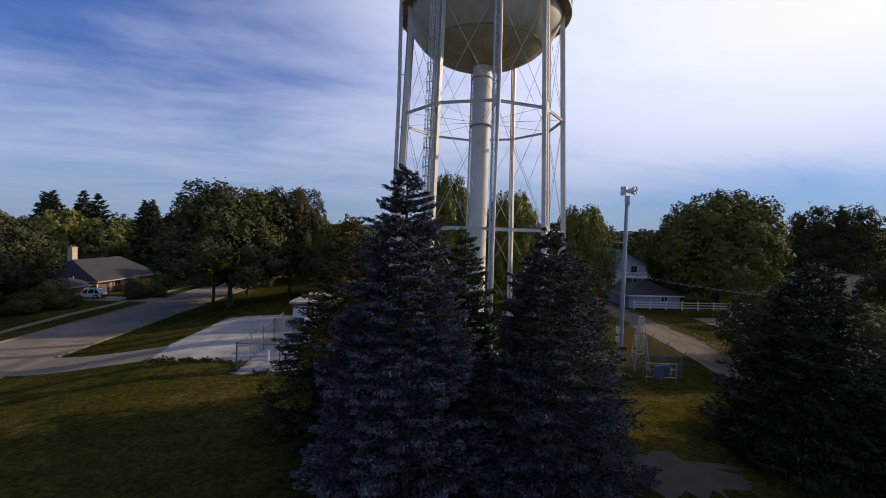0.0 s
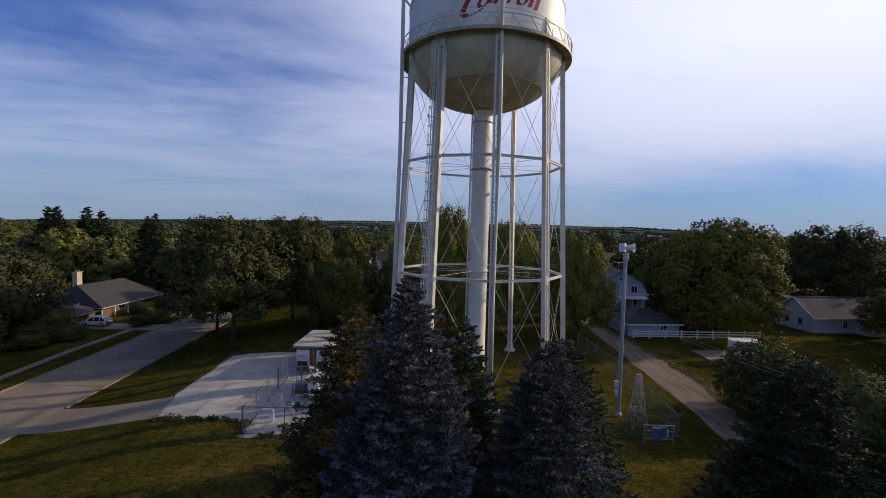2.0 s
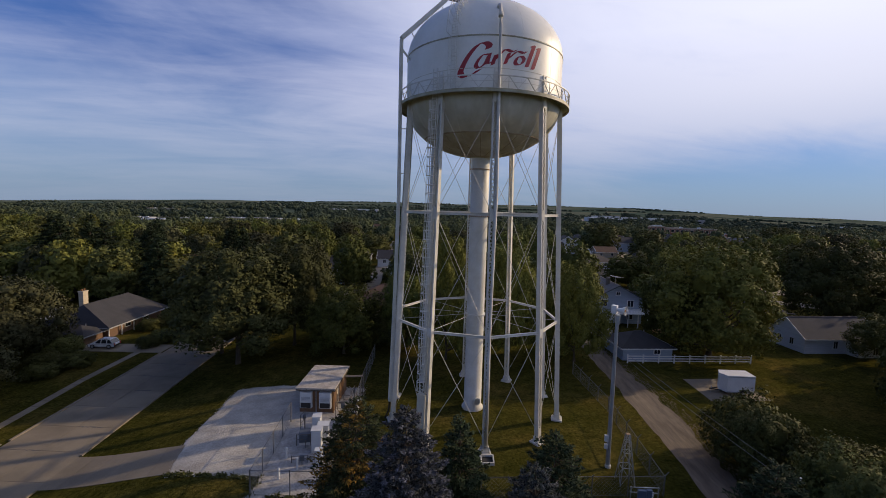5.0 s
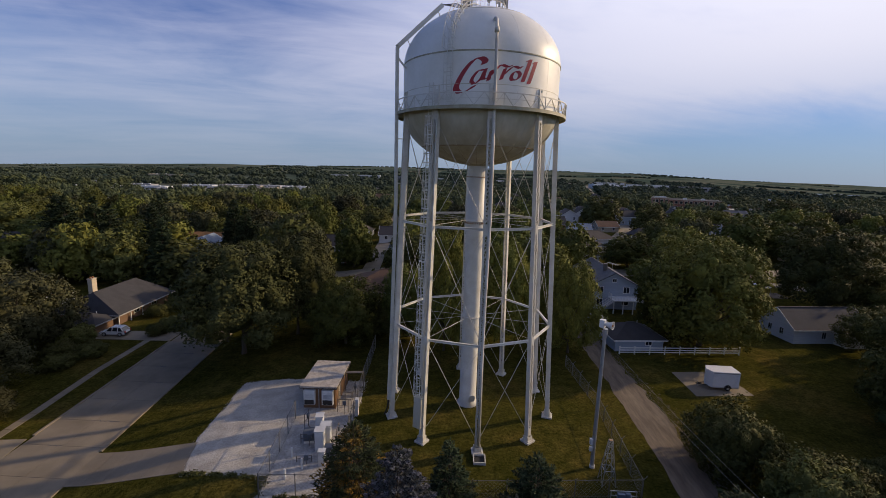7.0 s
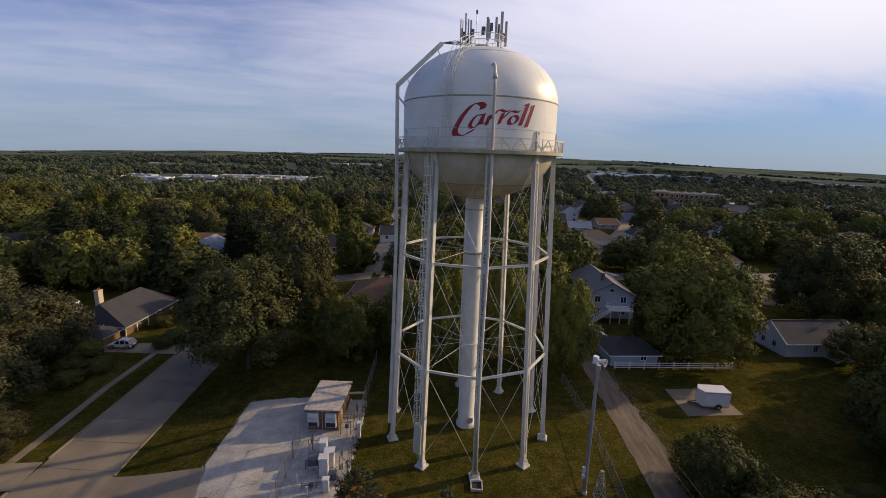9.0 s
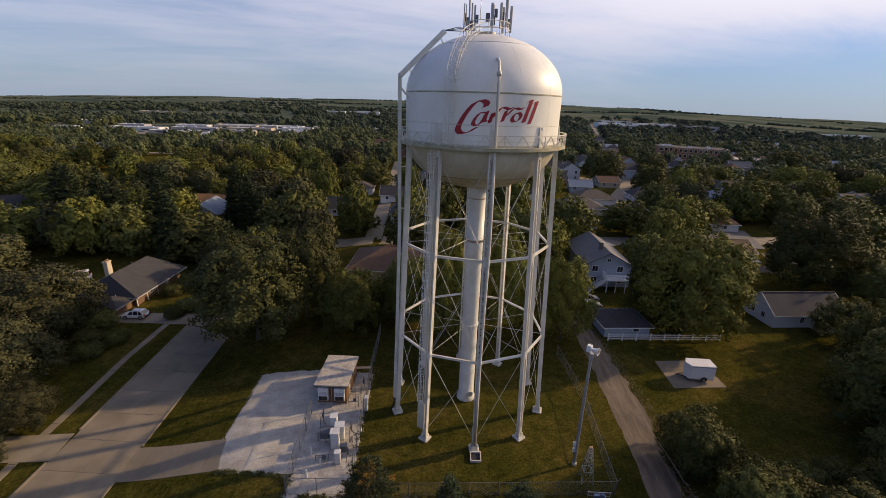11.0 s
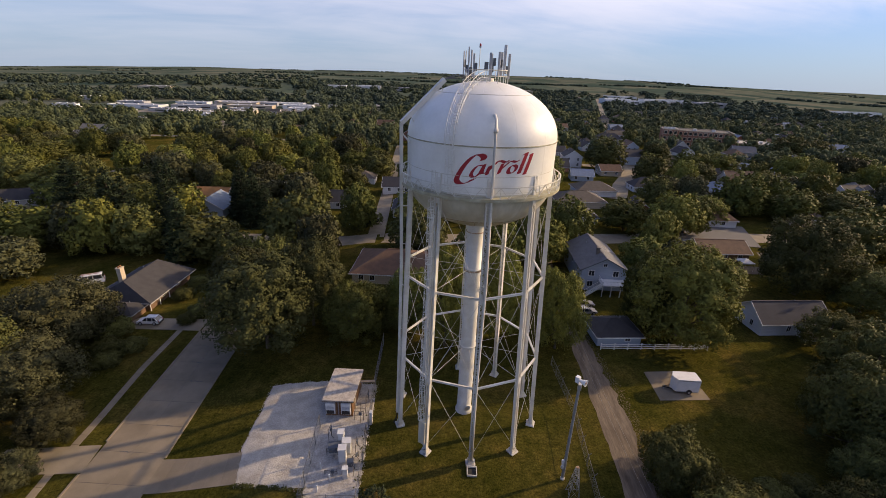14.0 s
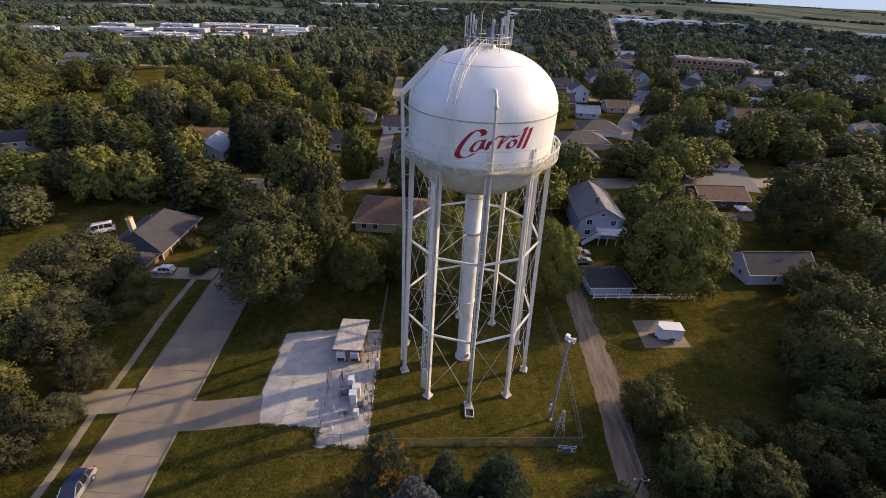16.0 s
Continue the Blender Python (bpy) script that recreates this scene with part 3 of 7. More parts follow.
    # legs: two channels held by lacing bars
    length = math.hypot(35.3 - Z_FOOT, leg_r(35.3) - R_FOOT)
    g = Geo()
    for s in (-1, 1):
        g.box((s * 0.225, 0, length / 2), (0.045, 0.46, length))
        for t in (-1, 1):
            g.box((s * 0.175, t * 0.218, length / 2), (0.10, 0.028, length))
    flip, z = 1, 0.9
    while z < length - 3.0:
        for t in (-1, 1):
            g.bar((-0.19 * flip, t * 0.242, z), (0.19 * flip, t * 0.242, z + 0.34), 0.075, 0.016, up=(0, t, 0))
        flip, z = -flip, z + 0.34
    for z0, h in ((0.4, 0.8), (Z_RING[0] - 0.8, 0.9), (Z_RING[1] - 0.8, 0.9), (length - 2.9, 2.6)):
        for t in (-1, 1):
            g.box((0, t * 0.242, z0 + h / 2), (0.40, 0.02, h))
    leg_mesh = g.mesh("leg", M["steel_paint"])
    tilt = math.degrees(math.atan2(leg_r(35.3) - R_FOOT, 35.3 - Z_FOOT))
    base = Geo().box((0, 0, 0.02), (1.15, 1.15, 0.28), cut=0.06).box((0, 0, 0.2), (0.85, 0.85, 0.08)).mesh("footing", M["concrete_white"])
    shoe = Geo()
    for s in (-1, 1):
        shoe.box((s * 0.34, 0, 0.45), (0.05, 0.6, 0.5)).box((0, s * 0.3, 0.42), (0.62, 0.04, 0.4))
        for t in (-1, 1):
            shoe.tube([(s * 0.4, t * 0.4, 0.2), (s * 0.4, t * 0.4, 0.34)], 0.04, 6)
    shoe_mesh = shoe.mesh("leg_shoe", M["steel_paint"])
    for k in range(LEGS):
        a = PHI + 36 * k
        turn = pose(*around(R_FOOT, a, 0), 0, 0, a + 90)
        part("footing", base, None, tower, "white concrete footing", m=turn)
        part("leg_shoe", shoe_mesh, None, tower, m=turn)
        part("leg", leg_mesh, None, tower, m=turn @ pose(0, 0, Z_FOOT, tilt, 0, 0))
    part("valve_pit", Geo().box((0, -0.0, 0.1), (1.5, 0.12, 0.35)).box((0, 1.5, 0.1), (1.5, 0.12, 0.35)).box((-0.7, 0.75, 0.1), (0.12, 1.5, 0.35)).box((0.7, 0.75, 0.1), (0.12, 1.5, 0.35)).box((0, 0.75, -0.03), (1.3, 1.4, 0.12)), M["concrete_white"], tower, "open concrete pit frame", m=pose(*around(R_FOOT + 1.9, PHI, 0)) @ Matrix.Diagonal((0.8, 0.85, 1, 1)))
    part("pit_cover", Geo().box((0, 0.75, 0.05), (1.26, 1.36, 0.05)), M["black"], tower, "black pit cover", m=pose(*around(R_FOOT + 1.9, PHI, 0)) @ Matrix.Diagonal((0.8, 0.85, 1, 1)))

    # struts, tie rods and spider rods
    levels = [0.9, *Z_RING, 32.4]
    for k in range(LEGS):
        a, b = PHI + 36 * k, PHI + 36 * (k + 1)
        for z in Z_RING:
            p, q = around(leg_r(z), a, z), around(leg_r(z), b, z)
            d = (q - p).normalized() * 0.3
            g = Geo()
            for o in (-0.1, 0.1):
                g.bar(p + d * 0.8 + Vector((0, 0, o)), q - d * 0.8 + Vector((0, 0, o)), 0.2, 0.04)
            g.bar(p + d, q - d, 0.04, 0.2)
            for e in (p + d * 1.6, q - d * 1.6):
                g.box(e, (0.03, 0.03, 0.5))
            part("strut", g, M["steel_paint"], tower)
            part("spider_rod", Geo().tube([around(leg_r(z) - 0.25, a, z + 0.1), around(1.02, a, z + 0.1)], 0.022, 5), M["rod"], tower)
        for z0, z1 in zip(levels, levels[1:]):
            for s, e in ((a, b), (b, a)):
                p, q = around(leg_r(z0) - 0.05, s, z0 + 0.15), around(leg_r(z1) - 0.05, e, z1 - 0.15)
                g = Geo().tube([p, q], 0.023, 5)
                mid = p.lerp(q, 0.62)
                g.tube([mid, mid.lerp(q, 0.02)], 0.045, 6)
                part("tie_rod", g, M["rod"], tower)

    # weld beads between the plates of the shell and the dome
    for k in range(14):
        a = 360 / 14 * k + 9
        pts = [around(R_TANK + 0.004, a, 33.6), around(R_TANK + 0.004, a, Z_SEAM)]
        pts += [around((R_TANK + 0.004) * math.cos(t), a, Z_SEAM + (Z_DOME - Z_SEAM + 0.004) * math.sin(t)) for t in (i / 12 * 1.35 for i in range(1, 13))]
        part("weld_seam", Geo().tube(pts, 0.005, 4), M["tower"], tower)

    # balcony round the tank
    zf = 33.45
    part("balcony_floor", Geo().lathe([(R_TANK, zf), (9.0, zf), (9.04, zf - 0.02), (9.04, zf - 0.32), (8.98, zf - 0.32), (8.98, zf - 0.06), (R_TANK, zf - 0.06)], 80), M["balcony"], tower, "stained steel balcony floor round the tank")
    n = 64
    for k in range(n):
        a, b = 360 / n * k, 360 / n * (k + 1)
        p, q = around(9.0, a, zf), around(9.0, b, zf)
        up = Vector((0, 0, 1.08))
        g = Geo().bar(p + up, q + up, 0.085, 0.085).bar(p + up * 0.52, q + up * 0.52, 0.035, 0.035)
        if k % 2:
            g.bar(p, q + up, 0.075, 0.05)
        else:
            g.bar(p + up, q, 0.075, 0.05)
        if k % 5 == 0:
            g.bar(p, p + up, 0.06)
        part("railing_bay", g, M["steel_paint"], tower)

    # caged ladder up one leg, and its closed lower guard
    a = PHI - 36

    def on_leg(z, out=0.0, side=0.0):
        return around(leg_r(z) + 0.3 + out, a, z) + Vector((-math.sin(radians(a)), math.cos(radians(a)), 0)) * (side - 0.52)

    g = Geo()
    for s in (-0.22, 0.22):
        g.tube([on_leg(2.2, 0.05, s), on_leg(35.6, 0.05, s)], 0.052, 5)
    z = 2.5
    while z < 35.4:
        g.tube([on_leg(z, 0.05, -0.22), on_leg(z, 0.05, 0.22)], 0.028, 4, False)
        z += 0.32
    part("ladder", g, M["steel_paint"], tower, "white caged ladder up a leg")
    z, g = 5.4, Geo()
    while z < 33:
        ring = [on_leg(z, 0.05 + 0.62 * math.sin(i / 8 * math.pi), -0.34 * math.cos(i / 8 * math.pi)) for i in range(9)]
        g.tube(ring, 0.042, 4)
        z += 0.85
    for i in (2, 4, 6):
        g.tube([on_leg(5.4, 0.05 + 0.62 * math.sin(i / 8 * math.pi), -0.34 * math.cos(i / 8 * math.pi)), on_leg(32.6, 0.05 + 0.62 * math.sin(i / 8 * math.pi), -0.34 * math.cos(i / 8 * math.pi))], 0.022, 4)
    part("ladder_cage", g, M["steel_paint"], tower)
    g = Geo().box((0.14, 0, 1.7), (0.95, 0.5, 3.3), cut=0.08)
    part("ladder_guard", g, M["tower_low"], tower, "closed sheet guard over the lowest rungs", m=pose(*on_leg(3.2, 0.1), 0, 0, a + 90) @ pose(0, 0, -1.6, tilt, 0, 0))

    # ladder and handrails from the balcony over the dome
    a2 = -112

    def over(k, off, side):
        """A point that runs up the shell and over the dome; k from 0 to 1."""
        s = k * 14.5
        if s < 4.6:
            p = around(R_TANK + off, a2, 33.5 + s)
        else:
            t = (s - 4.6) / 9.9 * math.pi / 2 * 0.93
            p = around((R_TANK + off) * math.cos(t), a2, Z_SEAM + (Z_DOME - Z_SEAM + off) * math.sin(t))
        return p + Vector((-math.sin(radians(a2)), math.cos(radians(a2)), 0)) * side

    g = Geo()
    for s in (-0.25, 0.25):
        g.tube([over(i / 40, 0.22, s) for i in range(41)], 0.03, 5)
    for i in range(46):
        g.tube([over(i / 45, 0.22, -0.25), over(i / 45, 0.22, 0.25)], 0.018, 4, False)
    part("roof_ladder", g, M["steel_paint"], tower, "white ladder over the dome")
    g = Geo()
    for s in (-0.42, 0.42):
        g.tube([over(i / 40, 1.0, s) for i in range(13, 40)], 0.032, 5)
        g.tube([over(i / 40, 0.6, s) for i in range(13, 40)], 0.022, 5)
        for i in range(13, 40, 3):
            g.tube([over(i / 40, 0.05, s), over(i / 40, 1.0, s)], 0.022, 5)
    part("ladder_handrail", g, M["steel_paint"], tower)
    g = Geo()
    for s in (-0.33, 0.33):
        g.tube([over(0.02, 0.75, s), over(0.3, 0.75, s)], 0.025, 5)
    for i in range(6):
        g.tube([over(0.03 + i * 0.054, 0.22, -0.33), over(0.03 + i * 0.054, 0.75, -0.33), over(0.03 + i * 0.054, 0.75, 0.33), over(0.03 + i * 0.054, 0.22, 0.33)], 0.018, 4)
    part("ladder_cage", g, M["steel_paint"], tower)

    # overflow pipe up the front leg and on to the dome
    g = Geo()
    pts = [around(leg_r(z) + 0.42, PHI + e, z) for z, e in ((1.0, 0.15), (9, 0.2), (16, 0.9), (24, 1.9), (33, 1.6))] + [around(8.62, PHI + 1.0, 38.5), around(8.5, PHI + 1.0, 39.9), around(8.2, PHI + 1.0, 40.7), around(7.6, PHI + 1.0, 41.0), around(7.0, PHI + 1.0, 41.0)]
    g.tube(pts, 0.14, 12)
    g.tube([around(8.55, PHI + 1.0, 39.55), around(8.49, PHI + 1.0, 39.95)], 0.22, 12)
    part("overflow_pipe", g, M["steel_paint"], tower, "thin white overflow pipe", True)
    for z, e in ((4, 0.17), (8, 0.2), (14, 0.7), (18, 1.1), (24, 1.9), (30, 1.7)):
        part("pipe_bracket", Geo().bar(around(leg_r(z) + 0.1, PHI, z), around(leg_r(z) + 0.46, PHI + e, z), 0.3, 0.08), M["steel_paint"], tower)

    # cable duct that climbs beside a leg and crosses to the top
    a3 = PHI - 72 - 2.5
    line = [around(leg_r(z) + o, PHI - 72 - e, z) for z, o, e in ((2.0, 0.36, 2.0), (12, 0.42, 2.2), (24, 0.6, 2.4), (33, 0.95, 2.5))] + [around(9.05, a3, 39.6), around(4.6, a3 + 3, 43.9)]
    for i, (p, q) in enumerate(zip(line, line[1:])):
        part("cable_duct", Geo().bar(p, q, 0.40 if i < 4 else 0.6, 0.3 if i < 4 else 0.42, up=(math.cos(radians(a3)), math.sin(radians(a3)), 0.01)), M["steel_paint"], tower, "white boxed cable duct")
    for i in range(3):
        for k in (0.25, 0.75):
            p = line[i].lerp(line[i + 1], k)
            part("duct_bracket", Geo().bar(p, around(leg_r(p.z), PHI - 72, p.z), 0.08), M["steel_paint"], tower)
    part("conduit_end", Geo().tube([line[0] + Vector((0, 0, 0.1)), line[0] - Vector((0.1, 0, 1.0)), line[0] - Vector((0.5, -0.1, 2.0))], 0.09, 7), M["black"], tower, "black cables below the duct")
    for k in range(4):
        top = line[-1]
        part("cable", Geo().tube([top + Vector((-0.15 + 0.1 * k, 0, 0.05)), top.lerp(Vector((-1.6, 0.2, 44.5)), 0.5) + Vector((0.1 * k, 0, 0.25 - 0.12 * k)), Vector((-1.9 + 0.3 * k, -0.3 + 0.2 * k, 44.35))], 0.035, 6), M["wire"], tower, "black cable to the antennas")
    for r, z in ((8.1, 40.0), (6.6, 41.6), (4.9, 42.9)):
        part("duct_bracket", Geo().bar(around(r - 0.4, a3 + 2, z - 0.5), around(r + 0.15, a3 + 2, z + 0.55), 0.07), M["steel_paint"], tower)
    part("duct_bracket", Geo().bar(around(R_TANK, a3 + 1, 37.6), around(9.1, a3, 38.7), 0.2, 0.16), M["steel_paint"], tower)

    # platform with panel antennas on the crown
    for z in (44.35, 44.95):
        part("top_rail", Geo().tube([around(2.35, i * 30, z) for i in range(13)], 0.035, 5), M["steel_paint"], tower, "round rail on the crown")
    for i in range(12):
        part("rail_post", Geo().tube([around(2.35, i * 30, 43.2), around(2.35, i * 30, 44.95)], 0.03, 5), M["steel_paint"], tower)
    part("roof_hatch", Geo().lathe([(0.9, 43.85), (0.9, 44.15), (0.0, 44.25)], 20), M["steel_paint"], tower, "round hatch on the crown")
    for x, y, z0, z1, w, d in ((-2.35, -0.4, 44.1, 46.5, 0.13, 0.13), (-2.15, 0.3, 44.2, 46.6, 0.10, 0.10), (-1.85, -0.9, 44.2, 46.9, 0.16, 0.16), (-1.55, 0.4, 44.2, 46.7, 0.18, 0.14), (-1.3, -0.7, 44.0, 46.3, 0.2, 0.2),
                               (0.35, -1.5, 44.3, 46.4, 0.26, 0.14), (0.48, -1.2, 44.3, 46.3, 0.2, 0.14), (1.25, -1.2, 44.2, 46.5, 0.26, 0.14), (1.85, -0.6, 44.5, 47.2, 0.3, 0.16), (2.35, -0.2, 44.0, 46.4, 0.26, 0.16), (1.7, 1.4, 44.2, 46.6, 0.26, 0.16)):
        g = Geo().box((x, y, (z0 + z1) / 2 + 0.15), (w, d, z1 - z0), cut=0.04)
        ant = part("panel_antenna", g, M["antenna"], tower, "grey panel antenna")
        part("mast", Geo().tube([(x, y + 0.16, 43.3), (x, y + 0.16, z1 - 0.3)], 0.04, 6), M["galv"], ant)
    for x, y, w, z in ((-0.05, -1.4, 0.4, 45.3), (0.75, -1.3, 0.3, 45.7), (-1.1, -0.9, 0.3, 45.2), (1.5, -0.4, 0.3, 45.6), (-1.95, -0.6, 0.34, 45.0), (-1.6, -0.2, 0.3, 44.8), (-2.25, 0.1, 0.28, 45.5), (0.55, -0.9, 0.34, 45.1), (2.1, -0.3, 0.3, 45.0)):
        part("radio_unit", Geo().box((x, y, z), (w, 0.25, 0.75), cut=0.04), M["dark_box"], tower, "small dark radio unit")
    g = Geo().tube([(-0.75, -0.9, 43.9), (-0.75, -0.9, 47.0)], 0.035, 6).box((-0.75, -0.9, 47.08), (0.22, 0.1, 0.14))
    part("beacon_mast", g, M["galv"], tower)
    part("beacon", Geo().lathe([(0.1, 0), (0.1, 0.18), (0.04, 0.26)], 10), M["lamp_red"], tower, m=pose(-0.75, -0.9, 47.14))
    build_letters(tower)


build_tower()

# ---- trees ----
def fast_mesh(name, verts, quads, mats, index=None, tris=None, normals=None):
    """A mesh from number arrays: verts (n, 3), quads (m, 4), tris (k, 3)."""
    me = bpy.data.meshes.new(name)
    quads = np.asarray(quads, dtype=np.int32).reshape(-1, 4)
    tris = np.zeros((0, 3), np.int32) if tris is None else np.asarray(tris, dtype=np.int32).reshape(-1, 3)
    me.vertices.add(len(verts))
    me.vertices.foreach_set("co", np.asarray(verts, dtype=np.float32).ravel())
    loops = np.concatenate([quads.ravel(), tris.ravel()])
    me.loops.add(len(loops))
    me.loops.foreach_set("vertex_index", loops)
    me.polygons.add(len(quads) + len(tris))
    starts = np.concatenate([np.arange(len(quads)) * 4, len(quads) * 4 + np.arange(len(tris)) * 3])
    me.polygons.foreach_set("loop_start", starts.astype(np.int32))
    for m in mats:
        me.materials.append(m)
    if index is not None:
        me.polygons.foreach_set("material_index", np.asarray(index, dtype=np.int32))
    me.update(calc_edges=True)
    me.validate()
    if normals is not None and len(me.vertices) == len(normals):
        # soft shading over the whole crown, as many small leaves give it
        me.normals_split_custom_set_from_vertices([tuple(n) for n in normals])
    return me


def leaf_cards(centres, outward, size, rng, jitter=0.45):
    """Small leaf sprays: one pointed triangle each, turned at random about their outward direction; corners, faces and soft normals."""
    n = len(centres)
    normals = outward + rng.normal(0, jitter, (n, 3))
    normals /= np.linalg.norm(normals, axis=1)[:, None] + 1e-9
    a = np.cross(normals, rng.normal(0, 1, (n, 3)))
    a /= np.linalg.norm(a, axis=1)[:, None] + 1e-9
    b = np.cross(normals, a)
    s = size * rng.uniform(0.6, 1.4, (n, 1))
    w = s * rng.uniform(0.55, 0.95, (n, 1))
    tri = np.stack([centres - a * s * 0.6 + b * w, centres - a * s * 0.6 - b * w, centres + a * s], axis=1)
    soft = outward * 0.55 + normals * 0.45
    soft /= np.linalg.norm(soft, axis=1)[:, None] + 1e-9
    return tri.reshape(-1, 3), np.arange(3 * n).reshape(-1, 3), np.repeat(soft, 3, axis=0)


def ball_arrays(subdivisions):
    bm = bmesh.new()
    bmesh.ops.create_icosphere(bm, subdivisions=subdivisions, radius=1.0)
    v = np.array([p.co for p in bm.verts])
    f = np.array([[p.index for p in face.verts] for face in bm.faces])
    bm.free()
    return v, f


BALL = {k: ball_arrays(k) for k in (1, 2)}


def crown_lobes(rng, lobes, radius, height):
    """Centres and sizes of the many small masses that make the uneven dome of a crown, and of a few large ones inside it."""
    c = []
    p1, p2, turn = rng.uniform(0, 6.28), rng.uniform(0, 6.28), rng.uniform(0, 6.28)
    for i in range(lobes):
        k = (i + 0.5) / lobes
        a = turn + i * 2.39996 + rng.uniform(-0.45, 0.45)
        wide = math.sqrt(max(0.03, 1 - ((k - 0.36) / 0.68) ** 2))
        uneven = 1 + 0.13 * math.sin(2 * a + p1 + 2.5 * k) + 0.10 * math.sin(3 * a + p2 + 5 * k)
        off = radius * 0.84 * wide * uneven * rng.uniform(0.72, 1.0)
        size = radius * rng.uniform(0.13, 0.26) * (7.0 / (lobes ** 0.5 + 1)) ** 0.5
        c.append((off * math.cos(a), off * math.sin(a), height * (0.05 + 0.83 * k) + height * rng.uniform(-0.05, 0.05), size))
    for k in (0.22, 0.42, 0.62):
        for j in range(3):
            a = turn + j * 2.1 + k * 5
            c.append((0.28 * radius * math.cos(a), 0.28 * radius * math.sin(a), height * k, radius * (0.50 - 0.16 * abs(k - 0.4))))
    return np.array(c)


def crown_points(rng, c, n, twigs=5, inner=0.62, rough=0.2):
    """Leaf places and outward directions: n leaves on the masses and on the sprays that stand out from them."""
    t = [tuple(row) for row in c]
    for x, y, z, r in c[:-9]:
        for k in range(twigs):
            d = np.array([x, y, 0.0]) / (math.hypot(x, y) + 0.1) * 0.7 + rng.normal(0, 0.8, 3)
            d[2] += 0.45
            d /= np.linalg.norm(d)
            t.append((x + d[0] * r, y + d[1] * r, z + d[2] * r, r * rng.uniform(0.22, 0.5)))
    t = np.array(t)
    middle = np.array([0, 0, c[:, 2].max() * 0.35])
    weight = t[:, 3] ** 1.7
    weight[len(c) - 9:len(c)] *= 0.35
    P, D, have = [], [], 0
    while have < n:
        which = rng.choice(len(t), n, p=weight / weight.sum())
        d = rng.normal(0, 1, (n, 3))
        d[:, 2] = d[:, 2] * 1.05 + 0.15
        d /= np.linalg.norm(d, axis=1)[:, None]
        p = t[which, :3] + d * (t[which, 3] * (1 + rng.normal(0, rough, n)))[:, None]
        depth = np.min(np.linalg.norm(p[:, None, :] - c[None, :, :3], axis=2) / c[None, :, 3], axis=1)
        keep = (depth > inner) & (p[:, 2] > 0.0)
        out = p - middle
        out /= np.linalg.norm(out, axis=1)[:, None] + 1e-9
        d = d * 0.55 + out * 0.45
        P.append(p[keep])
        D.append((d / (np.linalg.norm(d, axis=1)[:, None] + 1e-9))[keep])
        have += int(keep.sum())
    return np.concatenate(P)[:n], np.concatenate(D)[:n]


def core_arrays(rng, c, shrink, level):
    """Lumpy inner masses that close the crown to the light."""
    bv, bf = BALL[level]
    V, F, N, off = [], [], [], 0
    for x, y, z, r in c:
        k = 1 + rng.normal(0, 0.16, (len(bv), 1))
        V.append(bv * r * shrink * k + np.array([x, y, z]))
        F.append(bf + off)
        N.append(bv)
        off += len(bv)
    return np.concatenate(V), np.concatenate(F), np.concatenate(N)


def crown_mesh(seed, mat, lobes, n, radius, height, size):
    rng = np.random.default_rng(seed)
    c = crown_lobes(rng, lobes, radius, height)
    p, d = crown_points(rng, c, n)
    v, f, vn = leaf_cards(p, d, size, rng)
    cv, cf, cn = core_arrays(rng, c[::2] if lobes > 60 else c[-9:], 0.64, 1)
    cv[:, 2] = np.maximum(cv[:, 2], 0.1)
    return fast_mesh("crown", np.concatenate([v, cv]), [], [mat], tris=np.concatenate([f, cf + len(v)]), normals=np.concatenate([vn, cn])), c


def limb(g, a, b, r0, r1, rng, n=4):
    a, b = Vector(a), Vector(b)
    pts = [a.lerp(b, i / 2) + Vector(rng.normal(0, 0.05 * (b - a).length, 3)) * (i == 1) for i in range(3)]
    g.tube(pts, r0, n, False, r1)


def trunk_mesh(seed, lobes, below, height, radius=0.32):
    """A tapered trunk with limbs that reach into the lobes of the crown, which starts at the height 'below'."""
    rng = np.random.default_rng(seed)
    g = Geo()
    top = below + height * 0.62
    g.tube([(0, 0, -0.2), (0.02, 0.0, 0.4), (0.05, 0.04, below * 0.6), (0.0, 0.1, below + 0.2 * height), (0.1, 0.0, top)], radius, 9, True, radius * 0.3)
    for x, y, z, r in lobes[:-9:8]:
        start = (0.02, 0.04, below * 0.75 + 0.4 * max(z - 1, 0) * 0.8)
        limb(g, start, (x * 0.9, y * 0.9, below + z), radius * 0.42, radius * 0.1, rng)
    return g.mesh("trunk", M["bark"], True)


TREE_KINDS = {}


def tree_kind(key, mat, seed, lobes, n, radius, height, size, below, trunk_r):
    crown, c = crown_mesh(seed, M[mat], lobes, n, radius, height, size)
    TREE_KINDS[key] = (crown, trunk_mesh(seed + 1, c, below, height, trunk_r), radius, height, below)


